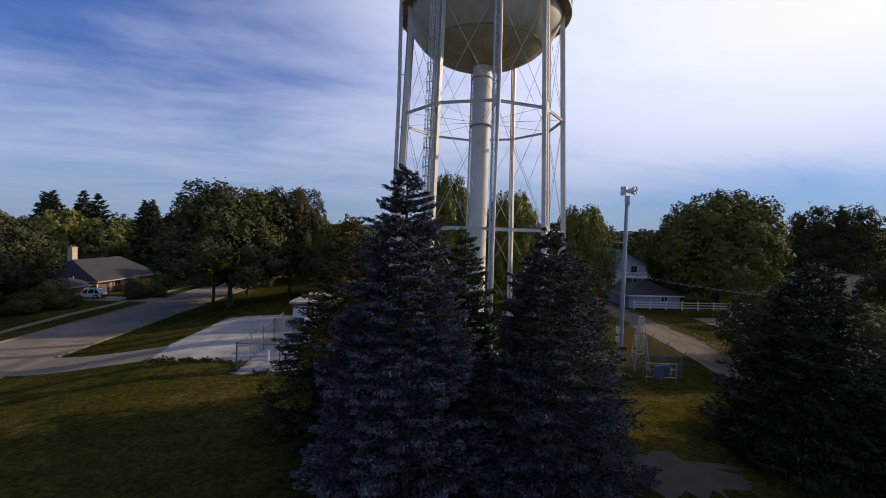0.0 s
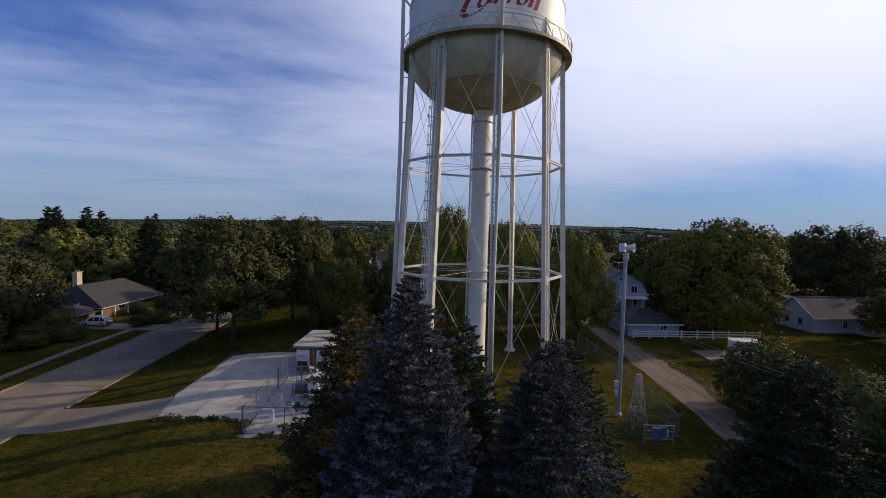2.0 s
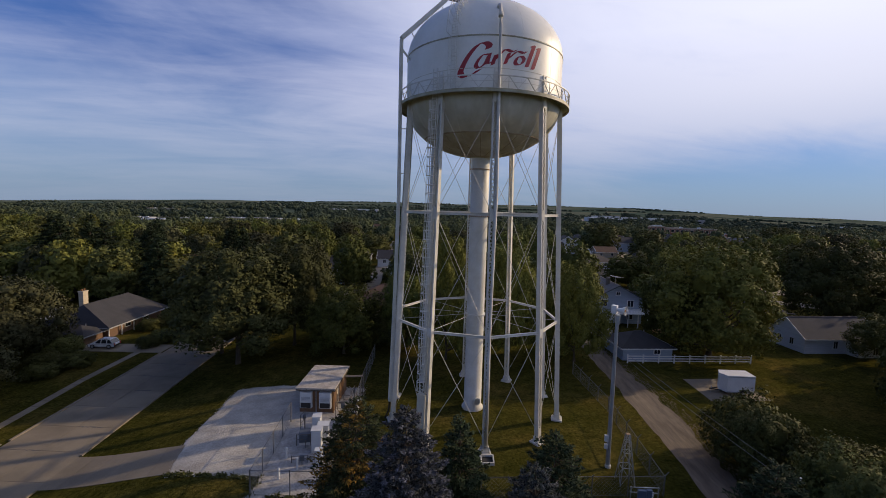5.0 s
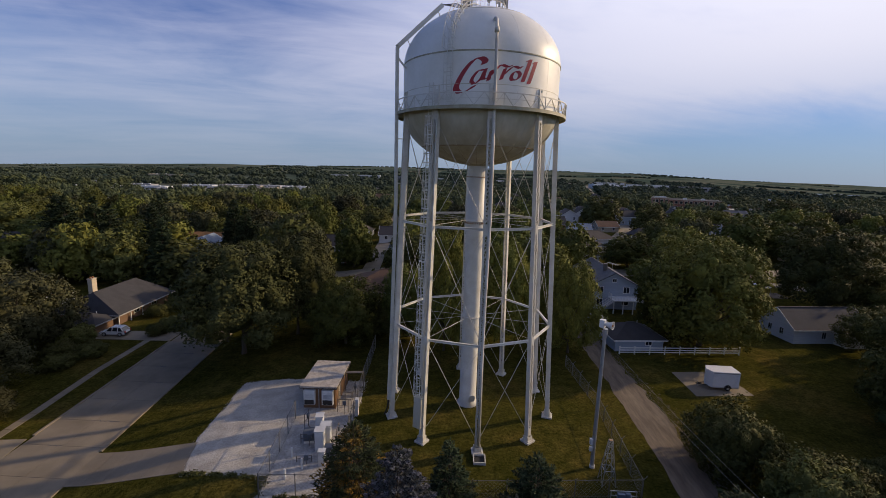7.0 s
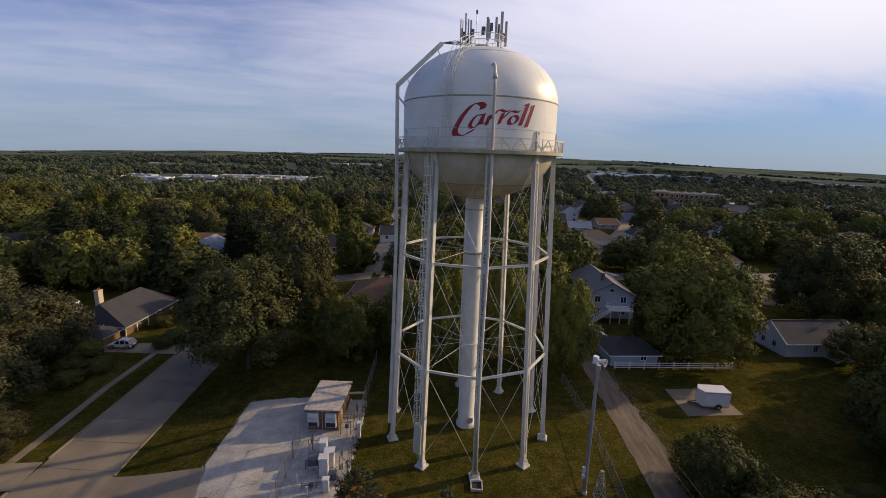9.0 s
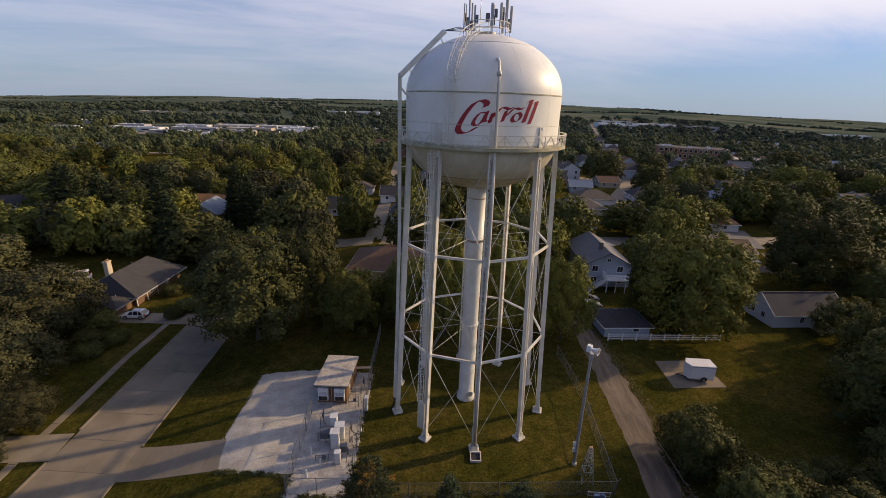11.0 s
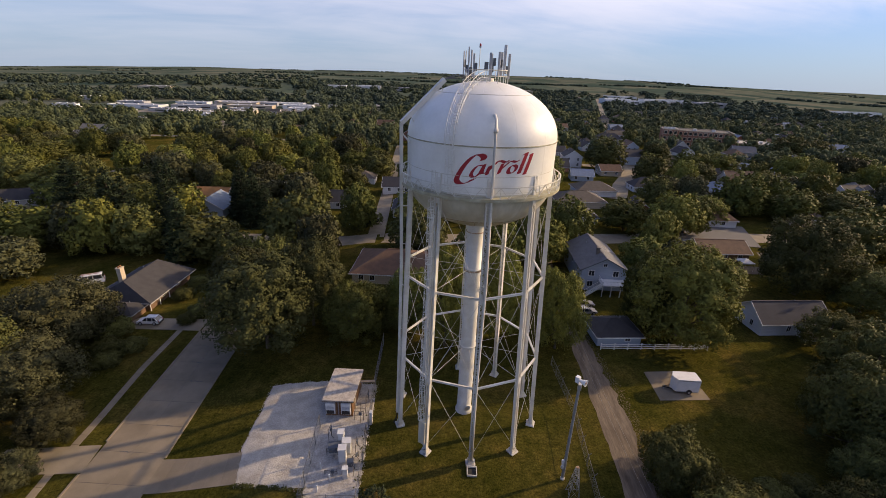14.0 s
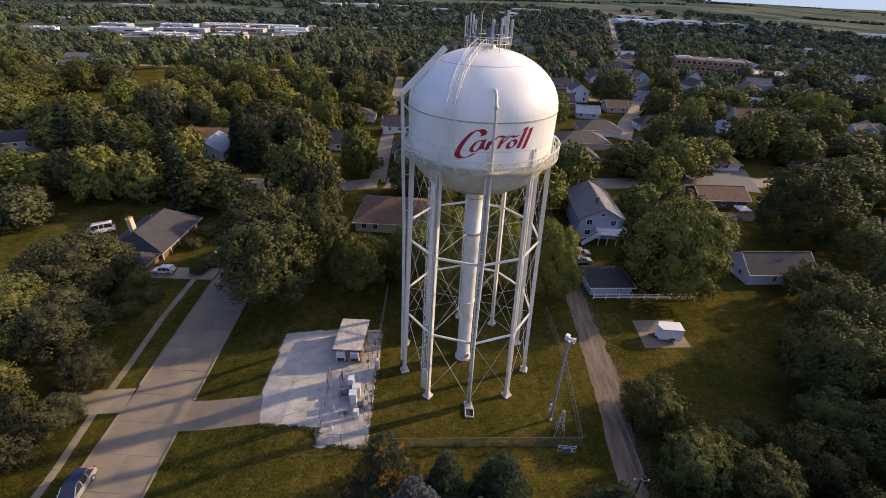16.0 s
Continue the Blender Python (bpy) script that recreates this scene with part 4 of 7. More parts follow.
for key, mat, seed, lobes, n in (("big_a", "leaf", 11, 96, 19000), ("big_b", "leaf_bright", 23, 110, 20000), ("big_c", "leaf_dark", 37, 90, 17000), ("big_d", "leaf_dark", 47, 64, 15000)):
    tree_kind(key, mat, seed, lobes, n, 7.0, 13.0, 0.17, 1.3, 0.38)
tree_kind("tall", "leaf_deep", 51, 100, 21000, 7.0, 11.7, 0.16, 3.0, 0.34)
tree_kind("brown", "leaf_brown", 41, 100, 19000, 6.0, 8.0, 0.125, 1.2, 0.3)
tree_kind("bush", "leaf_dark", 43, 60, 11000, 4.0, 5.2, 0.115, 0.4, 0.16)
for i, mat in enumerate(("leaf", "leaf_bright", "leaf_dark", "leaf", "leaf_bright", "leaf_brown")):
    tree_kind("mid_%d" % i, mat, 60 + i, 56, 3600, 5.5, 9.5, 0.31, 1.0, 0.3)

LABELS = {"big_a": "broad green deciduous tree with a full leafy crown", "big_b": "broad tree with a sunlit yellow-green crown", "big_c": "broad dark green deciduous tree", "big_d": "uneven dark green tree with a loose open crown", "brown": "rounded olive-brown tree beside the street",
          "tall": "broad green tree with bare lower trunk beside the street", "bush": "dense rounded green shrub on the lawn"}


def tree(key, x, y, height, width, seed=0, group="", label=""):
    """A tree of one kind, brought to its height and crown width."""
    crown, trunk, radius, h, below = TREE_KINDS[key]
    sz, sx = height / (h + below), width / 2 / (radius * 0.95)
    m = pose(x, y, G(x, y) - 0.05, 0, 0, (seed * 77) % 360) @ Matrix.Diagonal((sx, sx, sz, 1))
    t = thing("tree" if key != "bush" else "shrub", label or LABELS.get(key, "leafy green tree among the houses"), "tree" if key != "bush" else "shrub", m, group)
    part("trunk", trunk, None, t)
    part("crown", crown, None, t, m=pose(0, 0, below))
    return t


def spruce_meshes(seed, mat, height, radius, whorls, dense, size, tips=None):
    """A conifer: whorls of drooping boughs with upturned tips, each bough a spray of small needle tufts."""
    rng = np.random.default_rng(seed)
    cen, nor, at_tip = [], [], []
    boughs = Geo()
    for w in range(whorls):
        k = (w + rng.uniform(-0.3, 0.3)) / whorls
        k = min(max(k, 0.0), 0.985)
        z = height * (0.03 + 0.96 * k)
        reach = radius * (1 - k) ** 0.70 * rng.uniform(0.90, 1.06) + 0.16
        count = max(7, int(6 + 14 * (1 - k)))
        for j in range(count):
            a = 2 * math.pi * (j + rng.uniform(-0.35, 0.35)) / count + w * 0.7
            length = reach * rng.uniform(0.62, 1.14)
            zb = z + rng.uniform(-1.1, 1.1) * height / whorls
            droop = -0.30 * length * (1 - k) - 0.05 + 0.25 * k * length
            side = np.array([-math.sin(a), math.cos(a), 0])
            out = np.array([math.cos(a), math.sin(a), 0])
            tip = out * length + np.array([0, 0, zb + droop + 0.10 * length])
            root = np.array([0, 0, zb])
            mid = out * length * 0.55 + np.array([0, 0, zb + droop * 0.85])
            if w % 2 == 0 and k < 0.9:
                boughs.tube([root, mid, tip], 0.035 + 0.03 * (1 - k), 3, False, 0.012)
            m = max(6, int(dense * length))
            s = rng.uniform(0.3, 1.0, m) ** 0.75
            base = ((1 - s)[:, None] ** 2) * root + (2 * s * (1 - s))[:, None] * mid + (s[:, None] ** 2) * tip
            spread = 0.30 * length * np.sin(np.pi * np.clip(s * 0.9 + 0.08, 0, 1)) * rng.uniform(-1, 1, m)
            base = base + spread[:, None] * side - np.abs(spread)[:, None] * np.array([0, 0, 0.22]) + rng.normal(0, 0.04, (m, 3))
            cen.append(base)
            # the outermost tufts take the paler colour that stands for sky light
            at_tip.append(s + np.abs(spread) / (0.4 * length) * 0.25 > 0.93)
            nor.append(np.tile(out * 0.45 + np.array([0, 0, 0.9]), (m, 1)) + side * (spread / max(length, 0.1))[:, None])
    cen, nor = np.concatenate(cen), np.concatenate(nor)
    # needle tufts point outwards along the bough
    n = len(cen)
    outw = cen * np.array([1, 1, 0])
    outw /= np.linalg.norm(outw, axis=1)[:, None] + 1e-6
    dirs = outw + rng.normal(0, 0.55, (n, 3)) + np.array([0, 0, 0.12])
    dirs /= np.linalg.norm(dirs, axis=1)[:, None]
    side = np.cross(dirs, nor + rng.normal(0, 0.4, (n, 3)))
    side /= np.linalg.norm(side, axis=1)[:, None] + 1e-6
    up = np.cross(side, dirs)
    s = size * rng.uniform(0.7, 1.5, (n, 1))
    tri = np.stack([cen - dirs * s * 0.6 - side * s * 0.36, cen - dirs * s * 0.6 + side * s * 0.36 - up * s * 0.1, cen + dirs * s * 1.15], axis=1).reshape(-1, 3)
    needles = fast_mesh("needles", tri, [], [mat, tips or mat], np.concatenate(at_tip).astype(int), np.arange(3 * n).reshape(-1, 3))
    g = Geo().tube([(0, 0, -0.2), (0, 0, height * 0.5), (0, 0, height * 0.99)], 0.04 + height * 0.016, 8, True, 0.02)
    g.add(boughs.v, boughs.f)
    return needles, g.mesh("trunk", M["bark"])


SPRUCES = {}


def spruce(x, y, height, radius, mat, label, seed, whorls=46, dense=55, size=0.13, key=None, group="", turn=0, tips=None):
    if key not in SPRUCES or key is None:
        SPRUCES[key] = (*spruce_meshes(seed, M[mat], height, radius, whorls, dense, size, tips), height, radius)
    needles, trunk, h, r = SPRUCES[key]
    t = thing("spruce_tree", label, "tree", pose(x, y, G(x, y), 0, 0, turn) @ Matrix.Diagonal((radius / r, radius / r, height / h, 1)), group)
    part("trunk", trunk, None, t)
    part("needles", needles, None, t)
    return t


# the spruces in front of the tower
spruce(-0.95, 17.7, 13.4, 4.5, "needle_blue", "tall blue spruce in front of the water tower, its needle tips coloured paler as sky light", 3, 58, 92, 0.086, tips=M["needle_tip"])
spruce(5.3, 17.5, 10.9, 4.3, "needle_grey", "dark green spruce beside the blue spruce", 5, 50, 80, 0.086, tips=M["needle_blue"])
spruce(-4.6, 23.2, 11.2, 4.9, "needle_gold", "spruce with yellowing needles near the gravel yard", 7, 48, 36, 0.115)
spruce(1.8, 22.4, 10.8, 3.0, "needle", "slim dark green spruce behind the blue spruce", 9, 46, 36, 0.115)
spruce(7.6, 23.0, 9.6, 4.2, "needle", "dark green spruce near the tower fence", 13, 46, 36, 0.115)
spruce(18.8, 20.4, 9.8, 4.6, "needle", "broad dark spruce beside the alley", 15, 46, 34, 0.13)
spruce(24.5, 17.0, 12.5, 5.2, "needle", "broad dark spruce beside the alley", 16, 46, 30, 0.13, turn=80)

# trees that stand on their own, near to far
STANDING = []
for i, (key, x, y, h, w, label) in enumerate((
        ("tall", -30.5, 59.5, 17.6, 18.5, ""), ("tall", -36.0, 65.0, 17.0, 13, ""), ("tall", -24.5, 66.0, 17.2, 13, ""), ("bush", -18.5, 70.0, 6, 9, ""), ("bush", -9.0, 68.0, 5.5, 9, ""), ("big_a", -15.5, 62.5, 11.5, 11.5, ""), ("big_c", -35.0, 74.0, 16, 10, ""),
        ("big_b", 19.8, 62.5, 15.5, 9.0, ""), ("big_b", 43.2, 68.0, 18.8, 18.6, ""), ("big_a", 40.5, 73.5, 15.5, 12, ""), ("big_c", 80.0, 89.5, 18.8, 18.5, ""), ("big_b", 0.3, 61.5, 19.5, 8.5, ""), ("big_b", 9.8, 64.5, 17.5, 9.0, ""), ("big_a", -6.0, 66.5, 13.0, 9, ""),
        # here the big_c trees at x 74 to 80 are added out of view to shade
        ("bush", 28.8, 36.2, 6.4, 8.4, ""), ("bush", 30.6, 28.0, 6.2, 8.0, ""), ("big_d", 55.0, 43.0, 14.5, 13, ""), ("big_d", 61.5, 50.0, 15.5, 13, ""), ("big_c", 76, 45, 18, 16, ""), ("big_c", 80, 60, 17, 15, ""), ("big_c", 74, 29, 17, 15, ""), ("big_c", 62, 12, 15, 14, ""), ("big_c", 63.5, 36, 16, 14, ""),
        ("big_c", 36.5, 25.0, 7.8, 9, ""), ("big_d", 44.0, 28.5, 8.6, 9, ""), ("big_c", 45.0, 19.5, 10.0, 11, ""), ("big_d", 33.0, 15.0, 9.5, 10, ""), ("bush", 39.0, 33.5, 2.6, 5, "low dark shrub in the shade of the trees"), ("bush", 43.5, 35.0, 2.2, 4.5, "low dark shrub in the shade of the trees"), ("big_d", 53.0, 28.5, 13, 12, ""), ("big_d", 51.0, 35.0, 8.5, 9, ""), ("big_a", 56.0, 21.0, 11, 12, ""), ("big_c", 43.0, 12.0, 9.5, 11, ""), ("big_c", 66.0, 26.0, 14, 14, ""), ("bush", 33.0, 30.0, 5.5, 8, ""),
        ("brown", -64.5, 57.0, 12.5, 17, ""), ("brown", -59.0, 45.0, 9.5, 14, ""), ("big_c", -66.0, 43.0, 13, 15, ""), ("brown", -50.5, 38.5, 5.0, 8, ""), ("brown", -51.5, 25.0, 10.5, 12, ""), ("brown", -50.5, 16.5, 10, 12, ""), ("big_c", -57.0, 19.0, 12, 13, ""), ("brown", -48.8, 31.0, 4.0, 6, ""), ("big_c", -57.5, 30.0, 11, 12, ""),
        ("bush", -59.5, 61.5, 3.2, 6.5, "low shrub beside the driveway"), ("bush", -63.5, 62.5, 3.4, 5.5, "low shrub beside the driveway"), ("bush", -48.9, 69.6, 2.2, 4.2, "low shrub beside the pavement"), ("bush", -49.4, 66.6, 2.0, 3.4, "low shrub beside the pavement"), ("bush", -55.6, 76.0, 2.3, 4.6, "low shrub under the eaves"), ("bush", -55.4, 81.5, 2.6, 5.0, "low shrub under the eaves"), ("bush", -47.5, 82.0, 2.4, 4.0, "low shrub on the front lawn"),
        ("bush", -53.2, 57.6, 2.1, 4.4, "low shaded shrub on the lawn"), ("bush", -57.0, 56.6, 2.4, 5.2, "low shaded shrub on the lawn"), ("bush", -54.6, 53.4, 1.9, 4.6, "low shaded shrub on the lawn"),
        ("big_c", -62.0, 96.7, 11.5, 18, ""), ("big_c", -52.0, 92.0, 9.5, 10, ""), ("big_c", -37.5, 101.0, 17.5, 17, ""), ("big_c", -45.0, 106.0, 14, 12, ""), ("big_a", -28.5, 121.5, 15, 12, ""), ("big_a", -49.3, 160.0, 15, 12, ""), ("big_b", -88.0, 157.0, 9.5, 11, ""), ("big_a", -51.0, 211.0, 10, 15, ""), ("big_c", -38.0, 212.0, 10, 14, ""), ("big_c", -80, 98, 13, 13, ""),
        ("big_a", 54.8, 130.5, 10.5, 17, ""), ("big_b", 68.0, 127.0, 14.0, 15, ""), ("big_a", 76.5, 131.0, 12.5, 11, ""), ("big_b", 86.7, 143.0, 9.5, 13, ""), ("big_a", 104.0, 154.5, 15.5, 18, ""), ("big_a", 117.0, 117.0, 14.0, 19, ""), ("big_c", 131.0, 108.0, 13.0, 16, ""), ("big_a", 119.0, 149.0, 12.0, 18, ""), ("big_c", 138.0, 151.0, 10.5, 19, ""), ("big_c", 79.6, 234.0, 16.5, 21, ""), ("big_c", 113.0, 250.0, 13.0, 17, ""), ("big_a", 121.0, 228.0, 12.5, 18, ""), ("big_b", 136.0, 226.0, 12.0, 17, ""), ("big_c", 214.0, 289.0, 16.0, 22, ""), ("big_c", 231.0, 288.0, 14.0, 19, ""), ("big_a", 207.0, 230.0, 14.0, 20, ""), ("big_c", 128.6, 337.0, 12.0, 13, ""), ("big_c", 92.0, 268.0, 11.0, 13, ""),
        ("big_d", 89.0, 82.5, 11.0, 13.0, ""), ("big_d", 68.5, 65.5, 9.0, 9, ""), ("big_c", 100, 60, 11, 12, ""), ("big_b", 20.5, 76, 10, 7, ""))):
    if y > 90:
        key = {"big_a": "mid_0", "big_b": "mid_1"}.get(key, "mid_2")
    tree(key, x, y, h, w, i + 3, "", label)
    STANDING.append((x, y, w * 0.42))
for i, (x, y, h, r) in enumerate(((-61.5, 124.0, 17.0, 4.6), (-67.0, 95.0, 17.0, 4.2), (-72, 101, 15, 4.5), (-86, 103, 19, 5.5), (-94, 108, 20, 5.5), (-104, 110, 20, 6), (-86.0, 122, 19, 5.4), (-68, 130, 19, 4.8), (-112, 116, 20, 6), (-78, 108, 18, 5), (-58, 124, 13, 4), (-71.5, 134, 15, 3.6), (-99, 137, 17, 4.5), (-92, 131, 15, 4.2), (-27.5, 128, 12, 4))):
    spruce(x, y, h, r, "needle", "tall dark spruce behind the houses", 31, 34, 9, 0.42, "far", "spruces behind the houses", i * 50)


# ---- paving ----
def build_paving():
    road = thing("road", "wide pale concrete street with dark joints", "street", kind="structure")
    y = -60.0
    while y < 104:
        y1 = y + 4.6
        for k0, k1 in ((0.0, 0.5), (0.5, 1.0)):
            ring = []
            for yy, ks in ((y + 0.025, (k0, k1)), (y1 - 0.025, (k1, k0))):
                for k in ks:
                    k = k + (0.0025 if k == 0.5 and k0 == 0.5 else -0.0025 if k == 0.5 else 0)
                    ring.append((road_left(yy) + (road_right(yy) - road_left(yy)) * k, yy))
            part("slab", slab(ring, ROAD_Z), M["concrete"], road)
        y = y1
    part("joint_filler", slab([(road_left(-60) + 0.1, -60), (road_right(-60) - 0.1, -60), (road_right(104) - 0.1, 104), (road_left(104) + 0.1, 104)], ROAD_Z - 0.02), M["asphalt"], road, "dark tar in the joints")
    rng = random.Random(31)
    for i in range(30):
        y = -60.0 + 4.6 * rng.randint(12, 34)
        k0 = rng.choice((0.02, 0.3, 0.55, 0.7))
        k1 = k0 + rng.uniform(0.08, 0.28)
        line = [(road_left(y) + (road_right(y) - road_left(y)) * (k0 + (k1 - k0) * j / 8), y + rng.uniform(-0.09, 0.09)) for j in range(9)]
        g = Geo()
        for p, q in zip(line, line[1:]):
            g.bar((p[0], p[1], G(*p) + ROAD_Z + 0.004), (q[0], q[1], G(*q) + ROAD_Z + 0.004), rng.uniform(0.05, 0.16), 0.012)
        part("crack", g, M["asphalt"], road, "dark tar-filled crack")
    for side, off in ((road_left, -0.12), (road_right, 0.12)):
        y = -60.0
        g = Geo()
        while y < 104:
            if not (side is road_right and 30.4 < y < 36) and not (side is road_left and (32 < y < 38 or 63 < y < 68.5)):
                g.prism([(side(y) + off - 0.12, y), (side(y) + off + 0.12, y), (side(y + 0.98) + off + 0.12, y + 0.98), (side(y + 0.98) + off - 0.12, y + 0.98)], -1.85, -1.6 + ROAD_Z + 0.10)
            y += 1.0
        part("kerb", g, M["concrete"], road, "low concrete kerb")
    walkway = thing("pavement", "narrow concrete pavement of square slabs beside the street", "pavement", kind="structure")
    line = [(-42.6, 8.0), (-44.4, 25.0), (-46.0, 34.0), (-46.9, 42.0), (-48.5, 53.0), (-50.0, 76.0), (-51.5, 104)]
    for a, b in zip(line, line[1:]):
        n = round(math.dist(a, b) / 1.5)
        for i in range(n):
            p, q = between(a, b, (i + 0.015) / n), between(a, b, (i + 0.985) / n)
            part("slab", slab([(p[0] - 0.5, p[1]), (p[0] + 0.5, p[1]), (q[0] + 0.5, q[1]), (q[0] - 0.5, q[1])], 0.05), M["concrete"], walkway)
    drive = thing("driveway", "concrete driveway from the street to the gravel yard", "driveway", kind="structure")
    a, b, c, d = (-33.6, 31.0), (-22.6, 32.0), (-24.0, 36.6), (-33.9, 35.8)
    for i in range(6):
        p, q, r, s = between(a, b, (i + 0.004) / 6), between(a, b, (i + 0.996) / 6), between(d, c, (i + 0.996) / 6), between(d, c, (i + 0.004) / 6)
        part("slab", slab([p, q, r, s], 0.04), M["concrete"], drive)
    for ring, label in (([(-54, 31.8), (-42.2, 33.2), (-43.0, 37.4), (-54, 35.8)], "worn concrete driveway across the pavement"), ([(-60, 63.6), (-45.6, 64.2), (-45.9, 68.2), (-60, 67.4)], "concrete driveway to the grey-roofed house")):
        single("driveway", slab(ring, 0.06), M["concrete"], label, "driveway", kind="structure")
    # gravel yard and the greyer fenced strip beside it, a little uneven along their edges
    rng = random.Random(4)
    for corners, (cx, cy), top, name, mat, label in (
            ([(-25.2, 49.0), (-17.5, 50.2), (-14.4, 50.2), (-14.2, 31.7), (-22.6, 31.8), (-24.3, 37.0)], (-19.0, 40.5), 0.05, "gravel_yard", "gravel", "white crushed limestone yard beside the water tower"),
            ([(-15.2, 50.2), (-9.6, 50.2), (-8.1, 29.3), (-14.5, 29.0), (-15.0, 38.0)], (-12.0, 40.0), 0.075, "equipment_yard", "gravel_grey", "grey crushed stone inside the equipment fence")):
        ring = []
        for p, q in zip(corners, corners[1:] + corners[:1]):
            n = max(2, int(math.dist(p, q) / 0.7))
            for i in range(n):
                x, y = between(p, q, i / n)
                ring.append((x + rng.uniform(-0.14, 0.14), y + rng.uniform(-0.14, 0.14)))
        geo = Geo()
        rows = [1.0, 0.97, 0.75, 0.5, 0.25]
        n = len(ring)
        for k in rows:
            geo.v += [(cx + (x - cx) * k, cy + (y - cy) * k, G(cx + (x - cx) * k, cy + (y - cy) * k) + (top if k < 1 else 0.015)) for x, y in ring]
        geo.v.append((cx, cy, G(cx, cy) + top))
        for i in range(len(rows) - 1):
            geo.f += [(i * n + j, i * n + (j + 1) % n, (i + 1) * n + (j + 1) % n, (i + 1) * n + j) for j in range(n)]
        last = (len(rows) - 1) * n
        geo.f += [(last + j, last + (j + 1) % n, last + n) for j in range(n)]
        single(name, geo, M[mat], label, "gravel yard", kind="structure")
    # alley with ragged edges
    geo = Geo()
    left = [(16.0, -60), (20.5, 5), (21.9, 25), (22.6, 37), (22.8, 47), (22.9, 54), (23.0, 64), (23.1, 74), (23.6, 115)]
    right = [(19.4, -60), (23.9, 5), (25.0, 25), (26.2, 37), (26.9, 44), (26.9, 49), (26.6, 57), (26.4, 64), (26.4, 74), (26.8, 115)]

    def on(line, y):
        for p, q in zip(line, line[1:]):
            if p[1] <= y <= q[1]:
                return p[0] + (q[0] - p[0]) * (y - p[1]) / (q[1] - p[1])

    y, rows = -60.0, []
    while y <= 115:
        l, r = on(left, y) + 0.25 * noise.noise((y * 0.35, 0, 3)) + rng.uniform(-0.1, 0.1), on(right, y) + 0.4 * noise.noise((y * 0.3, 5, 1)) + rng.uniform(-0.3, 0.3)
        rows.append([(l + (r - l) * k, y, G(l, y) + (0.015 if k in (0, 1) else 0.045 - 0.02 * (k in (0.25, 0.75)))) for k in (0, 0.25, 0.5, 0.75, 1)])
        y += 1.0
    geo.v = [p for row in rows for p in row]
    geo.f = [(5 * i + j, 5 * i + j + 1, 5 * i + j + 6, 5 * i + j + 5) for i in range(len(rows) - 1) for j in range(4)]
    single("alley", geo, M["dirt"], "packed brown gravel alley with wheel tracks", "alley", kind="structure")
    single("road", strip(FAR_STREET, 8.0, 0.05), M["concrete"], "pale concrete cross street behind the houses", "street", kind="structure")
    single("road", strip(LONG_STREET, 7.0, 0.07), M["concrete"], "long straight concrete street into town", "street", kind="structure")
    single("parking_lot", slab([(62, 124), (92, 120), (98, 140), (70, 146)], 0.09), M["asphalt"], "grey asphalt parking lot beside the street", "parking lot", kind="structure")
    for ring in ([(84, 66), (120, 78), (118, 82), (82, 71)], [(86, 110), (120, 96), (122, 100), (88, 116)]):
        single("driveway", slab(ring, 0.06), M["concrete"], "pale concrete drive between trees", "driveway", kind="structure")
    for x0, y0, x1, y1, w in ((70, 243, 330, 232, 7), (-22, 114, -40, 300, 5), (-159, 170, -150, 228, 3.2), (-152, 117, -134, 137, 6), (-260, 300, -60, 306, 7)):
        single("road", strip([(x0, y0), (x1, y1)], w, 0.06, step=15), M["concrete"], "pale residential street among trees", "street", kind="structure")


build_paving()

# ---- houses ----
TAKEN = []  # places kept clear of scattered trees: x, y, radius


def window(wall, x, y, z, w, h, face):
    """A framed window; face: the turn about the vertical of the wall that holds it."""
    m = pose(x, y, z, 0, 0, face)
    f = Geo()
    for s in (-1, 1):
        f.box((s * (w / 2 + 0.03), -0.03, 0), (0.09, 0.12, h + 0.15)).box((0, -0.03, s * (h / 2 + 0.03)), (w + 0.15, 0.12, 0.09))
    f.box((0, -0.02, 0), (0.05, 0.06, h))
    ob = part("window", Geo().box((0, 0.0, 0), (w, 0.05, h)), M["glass"], wall, m=m)
    part("window_frame", f, M["white"], ob)


